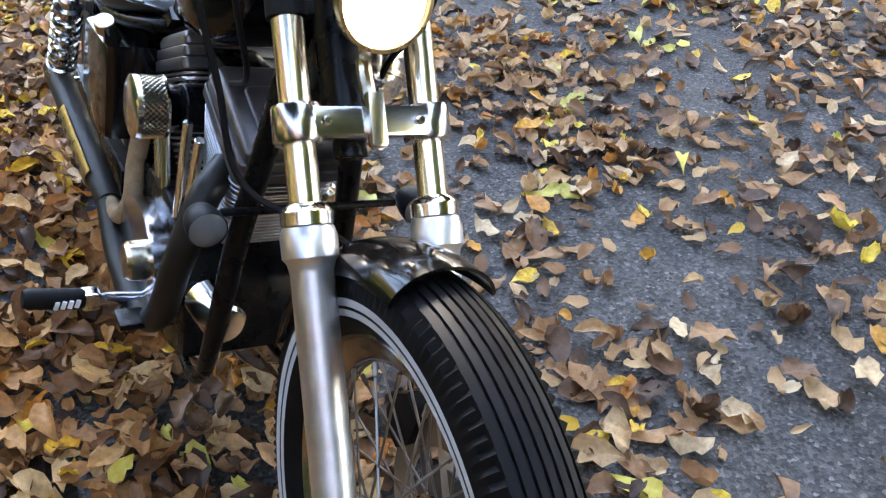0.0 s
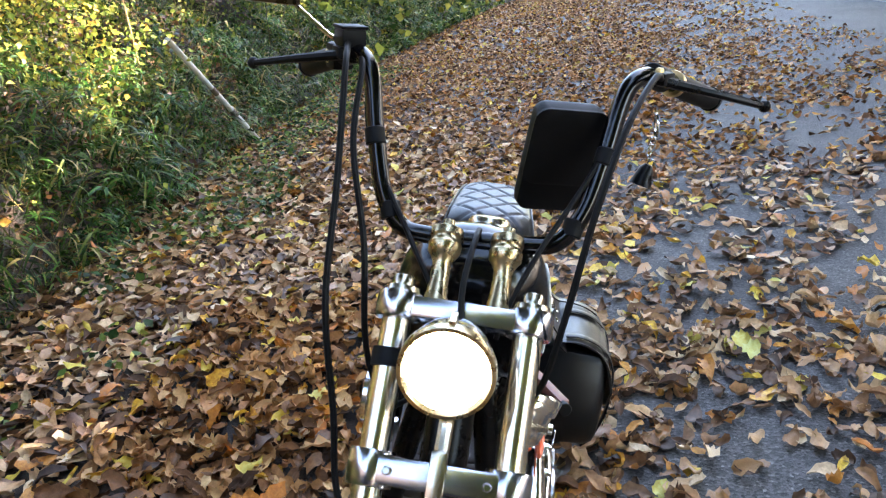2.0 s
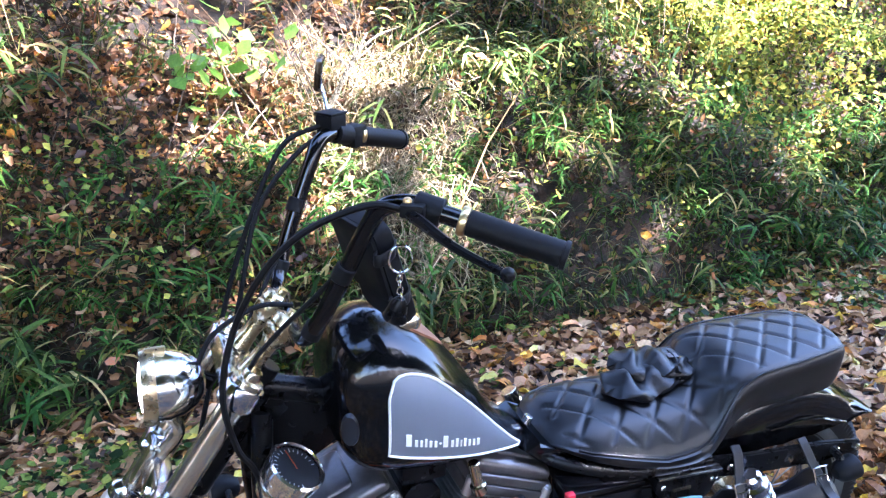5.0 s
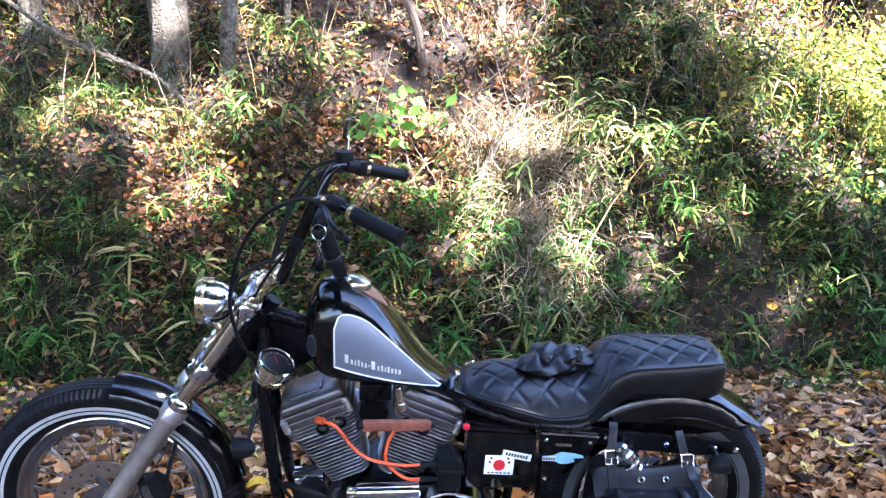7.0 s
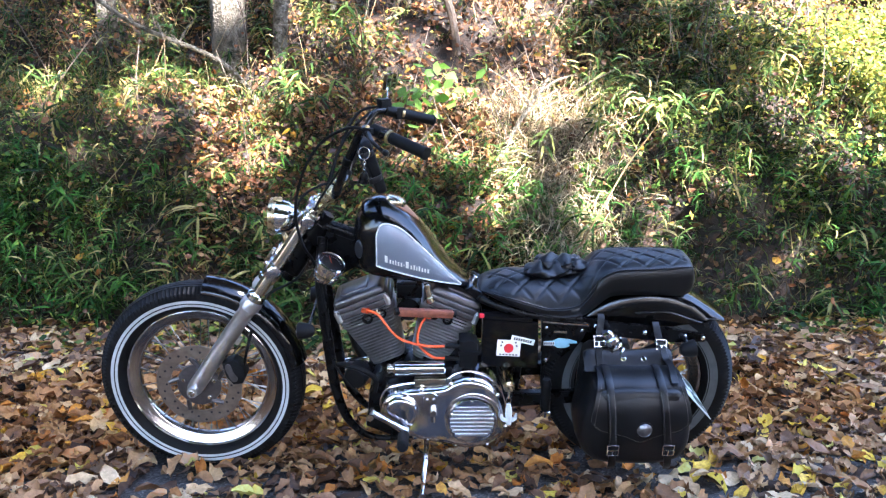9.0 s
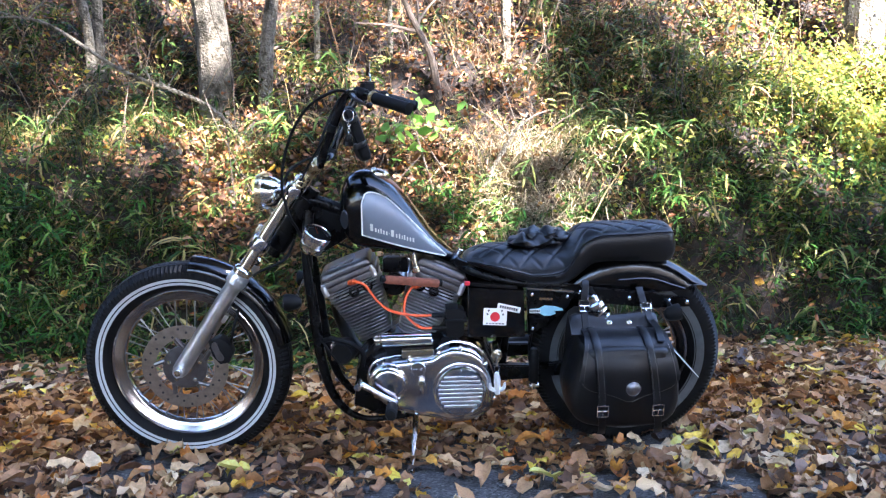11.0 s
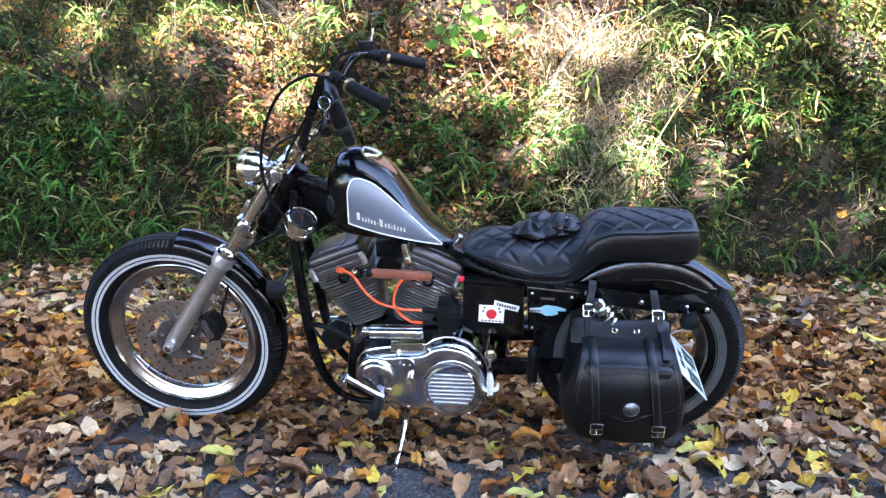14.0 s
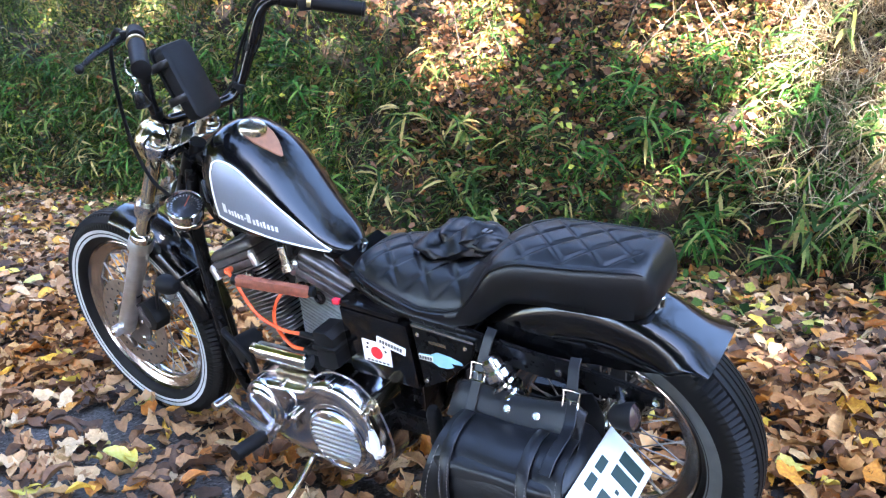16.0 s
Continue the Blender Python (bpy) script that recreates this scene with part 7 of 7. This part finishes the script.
fallen_far = [leaf_shape(w * 0.68, c, f * 0.9, t, rows=4, lobes=0, seed=60 + s, crumple=q * 1.2) for s, (w, c, f, t, l, q) in enumerate(FALLEN_KINDS)]
bank_fallen = [leaf_shape(w * 0.8, c, f, t, rows=3, lobes=0, seed=80 + s, crumple=q * 1.2) for s, (w, c, f, t, l, q) in enumerate(FALLEN_KINDS)]
NF = len(fallen)
fallen_of = lambda n: rng.integers(0, NF, n)


def cover(x, y):
    """How thickly leaves lie: whole on the verge, in drifts on the road."""
    drift = np.clip(0.56 + 0.7 * wave(x * 1.0 + 2, y * 1.4, 1.25) + 0.35 * wave(x, y, 4.2), 0.12, 1)
    side = np.clip((y - np.interp(x, [2, 5, 9, 27, 60], [-0.62, -1.75, -2.6, -4.4, -13]) - 0.5 * wave(x, y, 0.9) * (x > 2.5)) / 0.8, 0, 1)
    off = np.clip((y - foot(x) + 7.4) / 2.2, 0.10, 1)
    return np.clip(side + (1 - side) * drift * 0.95, 0, 1) * off


def fallen_leaves(n, x0, x1, y0, y1, lo, hi, lift, tilt=0.28, fade=False):
    x = rng.uniform(x0, x1, n)
    y0 = np.where(x > 9, foot(x) - 7.3, y0)
    y = y0 + (foot(x) + y1 - y0) * rng.random(n)
    bare = (y > -0.14) & (y < 0.16) & ((np.abs(x) < 0.22) | (np.abs(x - 1.5) < 0.24))
    k = rng.random(n) < cover(x, y) * np.where(bare, 0.3, 1)
    if fade:
        k &= rng.random(n) < np.clip((y - y0) / 1.1, 0, 1) * np.clip((x - x0) / 2.5, 0, 1) * np.clip((x1 - x) / 3.0, 0, 1)
    x, y = x[k], y[k]
    n = len(x)
    z = 0.002 + dip(x) + lift * rng.random(n) * np.clip((y + 0.6) / 1.2, 0.1, 1)
    return fallen_of(n), placed(turns(rng.normal(0, tilt, n), rng.normal(0, tilt, n), rng.uniform(0, 6.3, n)), rng.uniform(lo, hi, n), np.stack([x, y, z], -1))


near = [fallen_leaves(22000, -3.0, 4.5, -5.2, 0.15, 0.048, 0.118, 0.022, 0.20), fallen_leaves(30000, -6.0, 8.0, -0.9, 0.15, 0.046, 0.112, 0.05, 0.27, True)]
picks, places = np.concatenate([s[0] for s in near]), np.concatenate([s[1] for s in near])
close = (np.abs(places[:, 0, 3] - 0.7) < 2.0) & (np.abs(places[:, 1, 3] + 0.4) < 1.6)
under = places[:, 1, 3] > 0.12 + 0.25 * wave(places[:, 0, 3], places[:, 1, 3], 2.0)
scatter("fallen_leaves", fallen, picks[close & ~under], places[close & ~under], fallen_leaf_mat, label="brown, tan and yellow fallen leaves round the motorcycle", category="leaves")
scatter("fallen_leaves", fallen, picks[close & under], places[close & under], verge_leaf_mat, label="orange-brown fallen leaves deep on the verge", category="leaves")
scatter("fallen_leaves", fallen_far, picks[~close], places[~close], fallen_leaf_mat, label="brown, tan and yellow fallen leaves on the road", category="leaves")
far = [fallen_leaves(26000, 4.5, 14, -5.0, 0.15, 0.045, 0.095, 0.04, 0.4), fallen_leaves(30000, 14, 50, -5.0, 0.2, 0.07, 0.14, 0.03, 0.4), fallen_leaves(22000, -14, -3.0, -5, 0.1, 0.045, 0.09, 0.03, 0.4)]
scatter("fallen_leaves", bank_fallen, np.concatenate([s[0] for s in far]), np.concatenate([s[1] for s in far]), verge_leaf_mat, label="brown fallen leaves farther along the road", category="leaves")

# the leaves nearest the side stand and front wheel, one by one
for i, (v, f) in enumerate(fallen):
    me = bpy.data.meshes.new("fallen_leaf")
    me.from_pydata(v.tolist(), [], f.tolist())
    me.materials.append(fallen_leaf_mat)
    me.polygons.foreach_set("use_smooth", [True] * len(me.polygons))
    for _ in range(24):
        ob = new("fallen_leaf", me)
        ob.parent = ground
        lx = rng.uniform(-0.9, 2.4)
        ob.matrix_basis = pose(lx, rng.uniform(-1.5, -0.15), 0.004 + float(dip(lx)) + 0.012 * rng.random(), rng.normal(0, 14), rng.normal(0, 14), rng.uniform(0, 360)) @ Matrix.Scale(rng.uniform(0.045, 0.09), 4)

x = np.concatenate([rng.uniform(-4.5, 7.5, 40000), rng.uniform(-0.6, 1.4, 5000), rng.uniform(-9, 26, 12000)])
d = np.concatenate([4.2 * rng.random(40000) ** 1.0, 0.15 + 0.8 * rng.random(5000), 6.5 * rng.random(12000)])
x, d = density(x, d, lambda x, d: np.clip(1.1 - 0.6 * leafy_share(x, d) * clump(x, d, 1.4, 3.0), 0, 1))
n = len(x)
at = bank_at(x, d) + OUT * (0.012 + 0.20 * (rng.random(n) < 0.22) * rng.random(n))[:, None]
scatter("bank_leaves", bank_fallen, fallen_of(n), placed(turns(rng.normal(0.75, 0.5, n), rng.normal(0, 0.45, n), rng.uniform(0, 6.3, n)), rng.uniform(0.03, 0.072, n), at), bank_leaf_mat,
        label="dead brown leaves caught on the bank", category="leaves")


# ---- trees ----
crown_leaf = [(np.array([(-0.5, 0, 0), (0, -0.32, 0.06), (0.5, 0, -0.05), (0, 0.32, 0.06)]), np.array([(0, 1, 2, 3)]))] * 4


def tree(name, base, height, r0, lean=(0, 0), bark=None, limbs=5, crown=0, crown_r=1.6, crown_at=0.75, leaf=0.14, seed=0, label="", mat=None, lowest=0.2, group=""):
    """A tapered trunk with limbs, and, where it has one, a crown of many leaves."""
    r = np.random.default_rng(seed)
    root = tagged(new(name, None), label, "tree", group)
    root.location = base
    line = [Vector((lean[0] * s ** 1.6 + 0.10 * r.normal() * min(1, 3 * s), lean[1] * s ** 2.0 + 0.08 * r.normal() * min(1, 3 * s), height * s - 0.15)) for s in np.linspace(0, 1, 13)]
    bm = bmesh.new()
    tube(bm, line, [r0 * 1.25, r0, r0 * 0.85, r0 * 0.7, r0 * 0.55, r0 * 0.4, r0 * 0.25], seg=10, per=4)
    tips = []
    for k in range(limbs):
        s = r.uniform(max(0.3, lowest), 0.98)
        p = Vector([float(np.interp(s, np.linspace(0, 1, 13), [q[i] for q in line])) for i in range(3)])
        a = r.uniform(0, 6.28)
        n = height * r.uniform(0.14, 0.3)
        q = p + Vector((math.cos(a) * n, math.sin(a) * n, n * r.uniform(0.2, 0.9)))
        tips.append(q)
        tube(bm, [p, p.lerp(q, 0.5) + Vector((0, 0, 0.05 * n)), q], [r0 * 0.3, r0 * 0.2, r0 * 0.06], seg=6, per=3)
    part("trunk", bm, bark or pale_bark, root)
    if crown:
        mid = np.array(line[-1]) * crown_at
        heads = [np.array(q) for q in tips] + [mid, np.array(line[-1])]
        c = np.array([heads[i] for i in r.integers(0, len(heads), crown)]) + r.normal(0, crown_r * 0.42, (crown, 3))
        c[:, 2] = np.maximum(c[:, 2], height * lowest + r.random(crown) * 0.5)
        ob = scatter("crown", crown_leaf, r.integers(0, 4, crown), placed(turns(r.normal(0, 0.7, crown), r.normal(0, 0.7, crown), r.uniform(0, 6.3, crown)), r.uniform(0.7, 1.3, crown) * leaf, c), mat or crown_mat)
        ob["kind"] = ""
        del ob["kind"]
        ob.parent = root
    return root


# unseen trees added across the road: crowns shade it and leave sun spots on the bank
k = 0
for tx, ty, h in ((-11, -11, 15), (-7, -13, 15), (-3, -11.5, 14), (-1, -14, 12), (2.5, -12.5, 8.8), (6, -14, 9.5), (9.5, -13, 7.7), (12.5, -14.5, 8.7), (15.5, -13, 8.2), (19, -13, 9.0), (22, -14, 9.8), (27, -15, 9.6), (33, -17, 10.5), (40, -19, 11)):
    k += 1
    tree("tree", (tx, ty, 1.6), h, 0.16, bark=dark_bark, limbs=16, crown=5200, crown_r=2.6, leaf=0.58, seed=k, label="added unseen tall tree with yellowing crown, shading road and bank", crown_at=0.6, group="trees across the road")

# taller unseen trees added behind them: limbs carry leaf clumps, gaps placed to shape the sun on the bank
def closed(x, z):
    """How closed the added canopy is made on the sun's way to each stretch of the bank."""
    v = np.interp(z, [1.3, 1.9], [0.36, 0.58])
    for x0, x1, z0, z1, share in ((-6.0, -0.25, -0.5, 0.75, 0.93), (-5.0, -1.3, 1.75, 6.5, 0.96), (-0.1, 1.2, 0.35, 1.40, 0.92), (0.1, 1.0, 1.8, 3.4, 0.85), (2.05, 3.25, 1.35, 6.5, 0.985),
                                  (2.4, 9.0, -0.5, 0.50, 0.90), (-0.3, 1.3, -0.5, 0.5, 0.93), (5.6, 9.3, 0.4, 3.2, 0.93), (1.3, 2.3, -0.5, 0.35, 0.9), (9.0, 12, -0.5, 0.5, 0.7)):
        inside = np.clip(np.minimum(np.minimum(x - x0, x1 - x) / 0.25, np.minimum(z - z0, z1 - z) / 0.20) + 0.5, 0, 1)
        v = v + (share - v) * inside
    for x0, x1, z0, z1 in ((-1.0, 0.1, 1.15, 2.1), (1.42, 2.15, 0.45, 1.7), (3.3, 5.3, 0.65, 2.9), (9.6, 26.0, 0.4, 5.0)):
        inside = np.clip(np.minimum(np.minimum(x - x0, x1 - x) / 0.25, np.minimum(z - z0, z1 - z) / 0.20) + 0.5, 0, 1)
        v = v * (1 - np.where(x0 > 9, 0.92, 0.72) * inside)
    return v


def shade_tree(base, tops, seed, label):
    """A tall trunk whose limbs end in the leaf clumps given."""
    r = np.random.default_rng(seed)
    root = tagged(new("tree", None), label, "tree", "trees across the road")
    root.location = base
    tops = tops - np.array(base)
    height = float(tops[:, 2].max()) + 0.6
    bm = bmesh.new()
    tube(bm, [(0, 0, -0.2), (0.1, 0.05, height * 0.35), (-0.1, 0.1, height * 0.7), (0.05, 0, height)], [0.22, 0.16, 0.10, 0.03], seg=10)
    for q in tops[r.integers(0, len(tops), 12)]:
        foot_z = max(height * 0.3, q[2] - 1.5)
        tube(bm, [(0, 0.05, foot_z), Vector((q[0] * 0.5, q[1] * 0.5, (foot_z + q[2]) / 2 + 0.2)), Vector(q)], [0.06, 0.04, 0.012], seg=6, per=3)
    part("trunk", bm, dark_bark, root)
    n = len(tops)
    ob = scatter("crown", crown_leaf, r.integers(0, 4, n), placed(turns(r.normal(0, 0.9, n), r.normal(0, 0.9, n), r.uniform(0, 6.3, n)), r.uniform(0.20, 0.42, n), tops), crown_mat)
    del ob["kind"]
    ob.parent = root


# clumps are set sunward of the bank patches that they are to shade
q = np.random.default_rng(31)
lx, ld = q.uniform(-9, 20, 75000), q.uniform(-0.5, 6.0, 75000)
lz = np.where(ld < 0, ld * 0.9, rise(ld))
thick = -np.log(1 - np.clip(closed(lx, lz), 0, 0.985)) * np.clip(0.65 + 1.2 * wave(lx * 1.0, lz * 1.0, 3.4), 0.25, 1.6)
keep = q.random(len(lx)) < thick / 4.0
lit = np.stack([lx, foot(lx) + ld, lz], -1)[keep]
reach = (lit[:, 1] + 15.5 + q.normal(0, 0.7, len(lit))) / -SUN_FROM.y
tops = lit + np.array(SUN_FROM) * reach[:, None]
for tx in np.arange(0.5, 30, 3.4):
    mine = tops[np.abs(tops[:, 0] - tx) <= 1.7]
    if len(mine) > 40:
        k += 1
        shade_tree((tx, -15.5, 2.0), mine, k, "added unseen tall tree with clumped yellowing crown, shaping the sunlight")
for tx, ty, h, n in ((31, -17, 16, 520), (34.5, -18, 16.5, 620)):
    k += 1
    tree("tree", (tx, ty, 1.9), h, 0.18, bark=dark_bark, limbs=14, crown=n, crown_r=1.5, leaf=0.55, seed=k, label="added unseen tall tree with clumped yellowing crown, shaping the sunlight", crown_at=0.8, lowest=0.55, group="trees across the road")

# trees far along the bend
for tx, ty, h in ((38, -20, 15), (45, -23, 15), (53, -27, 16), (62, -31, 16), (72, -37, 17), (60, -4, 13), (75, -10, 14), (90, -14, 15), (100, -20, 16), (114, -27, 16)):
    k += 1
    tree("tree", (tx, ty, 0.6), h, 0.2, bark=dark_bark, limbs=16, crown=2600, crown_r=3.2, leaf=0.8, seed=k, label="roadside tree with yellowing crown far along the bend", crown_at=0.55, mat=yellow_mat, group="trees at the bend")

# unseen trees added to close the road behind the camera's start, yellow for golden reflections
for tx, ty, h in ((-13, -7, 14), (-14.5, -3.2, 13), (-18, -9, 15), (-21, -5, 15), (-16, -13, 15), (-24, -9, 16), (-26, -16, 16)):
    k += 1
    tree("tree", (tx, ty, 0.2), h, 0.16, bark=dark_bark, limbs=14, crown=5200, crown_r=3.4, leaf=0.6, seed=k, label="added unseen tree with yellow crown behind the start, for golden reflections", crown_at=0.55, mat=yellow_mat, group="trees at the bend")

# trunks on the bank: x, distance from the foot, height, radius, lean; their crowns hang over the road
for x0, d0, h, r0, lx, ly in ((-0.52, 1.41, 9.5, 0.11, -0.8, -4.2), (-0.15, 1.34, 7.5, 0.048, 0.95, -0.4), (0.24, 1.70, 7.5, 0.022, 0.15, 0.1), (-1.46, 1.32, 7.0, 0.032, -0.5, 0.2), (-1.40, 1.45, 7.5, 0.036, 0.8, -0.8), (1.84, 1.99, 9.5, 0.036, 0.1, -4.0),
                              (0.84, 1.75, 7.0, 0.018, -0.1, 0.1), (5.03, 2.0, 9.5, 0.15, 1.6, -3.6), (7.6, 3.2, 8, 0.09, 0.1, -1.5), (10.0, 3.0, 8, 0.08, -0.3, -1.0), (-5.2, 3.0, 9.5, 0.08, 0.2, -5.0), (13.5, 2.8, 8, 0.10, 0.4, -1.0), (17, 3.0, 8, 0.10, -0.5, 0.2),
                              (-2.6, 2.6, 9.0, 0.05, 0.3, -3.6), (-3.6, 2.2, 9.5, 0.06, -0.2, -4.0), (3.0, 3.2, 9.5, 0.05, 0.2, -5.0), (2.5, 2.7, 7, 0.025, -0.3, 0.1), (3.9, 2.8, 9, 0.04, 0.4, -3.4), (0.5, 3.4, 9.5, 0.06, -0.2, -5.6), (6.2, 2.6, 8, 0.05, 0.2, -1.5)):
    k += 1
    b = bank_at(x0, d0)
    tree("tree", tuple(b), h, r0, (lx, ly * 0.5), limbs=6, crown=1300 if x0 < 1.5 else 380 if x0 < 9 else 70, crown_r=2.4, crown_at=1.0, leaf=0.46, seed=k, label="slender pale-barked tree rooted on the bank", lowest=0.66, group="trees on the bank")


def fallen_branch(points, radius, bark, label, twigs=4, seed=0):
    """A bare leaning branch with a few side twigs."""
    r = np.random.default_rng(seed)
    bm = bmesh.new()
    line = smooth_path(points, 6)
    tube(bm, points, [radius, radius * 0.9, radius * 0.7, radius * 0.35], seg=8)
    for _ in range(twigs):
        p = line[r.integers(len(line) // 3, len(line))]
        q = p + Vector((r.normal(0, 0.22), r.normal(0, 0.08), abs(r.normal(0.18, 0.12))))
        tube(bm, [p, p.lerp(q, 0.5) + Vector((0, 0, 0.02)), q], [radius * 0.45, radius * 0.3, radius * 0.12], seg=5, per=3)
    return tagged(new("branch", finish("branch", bm, bark)), label, "branch")


fallen_branch([(-0.15, 3.24, 1.30), (-0.50, 3.22, 1.70), (-1.10, 3.26, 1.96), (-1.62, 3.28, 2.30), (-2.0, 3.3, 2.36)], 0.018, pale_bark, "pale bare branch leaning across the bank", 7, 3)
fallen_branch([(1.30, 2.74, 0.80), (1.42, 2.74, 1.08), (1.56, 2.76, 1.32), (1.74, 2.80, 1.58)], 0.020, pale_bark, "pale dead branch propped on the bank", 3, 5)
fallen_branch([(1.20, 3.60, 1.80), (1.14, 3.60, 2.15), (1.00, 3.62, 2.45), (0.80, 3.66, 2.95)], 0.034, dark_bark, "dark crooked branch on the bank", 4, 8)

# weathered pole leaning on the bank
bm = bmesh.new()
a, b = Vector((6.90, 2.10, 0.02)), Vector((5.66, 2.30, 1.078))
rod(bm, a, b, 0.024, 12)
pole = tagged(new("pole", finish("pole", bm, pole_paint)), "weathered white pole leaning on the bank", "pole")
for s in (0.30, 0.52):
    bm = bmesh.new()
    rod(bm, a.lerp(b, s), a.lerp(b, s + 0.06), 0.0255, 12)
    part("band", bm, dark_bark, pole, "dark band")

# pale rock showing through the bank
bm = bmesh.new()
bmesh.ops.create_icosphere(bm, subdivisions=4, radius=1.0)
for v in bm.verts:
    n = 1 + 0.22 * noise.noise(v.co * 1.6) + 0.08 * noise.noise(v.co * 5)
    v.co = Vector((v.co.x * 0.16, v.co.y * 0.10, v.co.z * 0.15)) * n
rock = tagged(new("rock", finish("rock", bm, rock_mat)), "pale rock half buried in the bank", "rock")
rock.location = (1.62, 2.60, 0.66)

# bright green sapling
sap = tagged(new("sapling", None), "small sapling with bright green leaves", "sapling")
bm = bmesh.new()
tube(bm, [(1.10, 2.75, 0.95), (1.02, 2.68, 1.20), (0.94, 2.60, 1.46), (0.90, 2.56, 1.58)], [0.007, 0.006, 0.004, 0.002], seg=6)
part("stem", bm, dark_bark, sap)
r = np.random.default_rng(4)
n = 46
c = np.array((0.94, 2.58, 1.46)) + r.normal(0, 1, (n, 3)) * np.array((0.13, 0.08, 0.10))
ob = scatter("leaves", ivy, r.integers(0, 4, n), placed(turns(r.normal(0.5, 0.5, n), r.normal(0, 0.5, n), r.normal(0, 1.2, n)), r.uniform(0.06, 0.10, n), c), ivy_bright)
ob.parent = sap
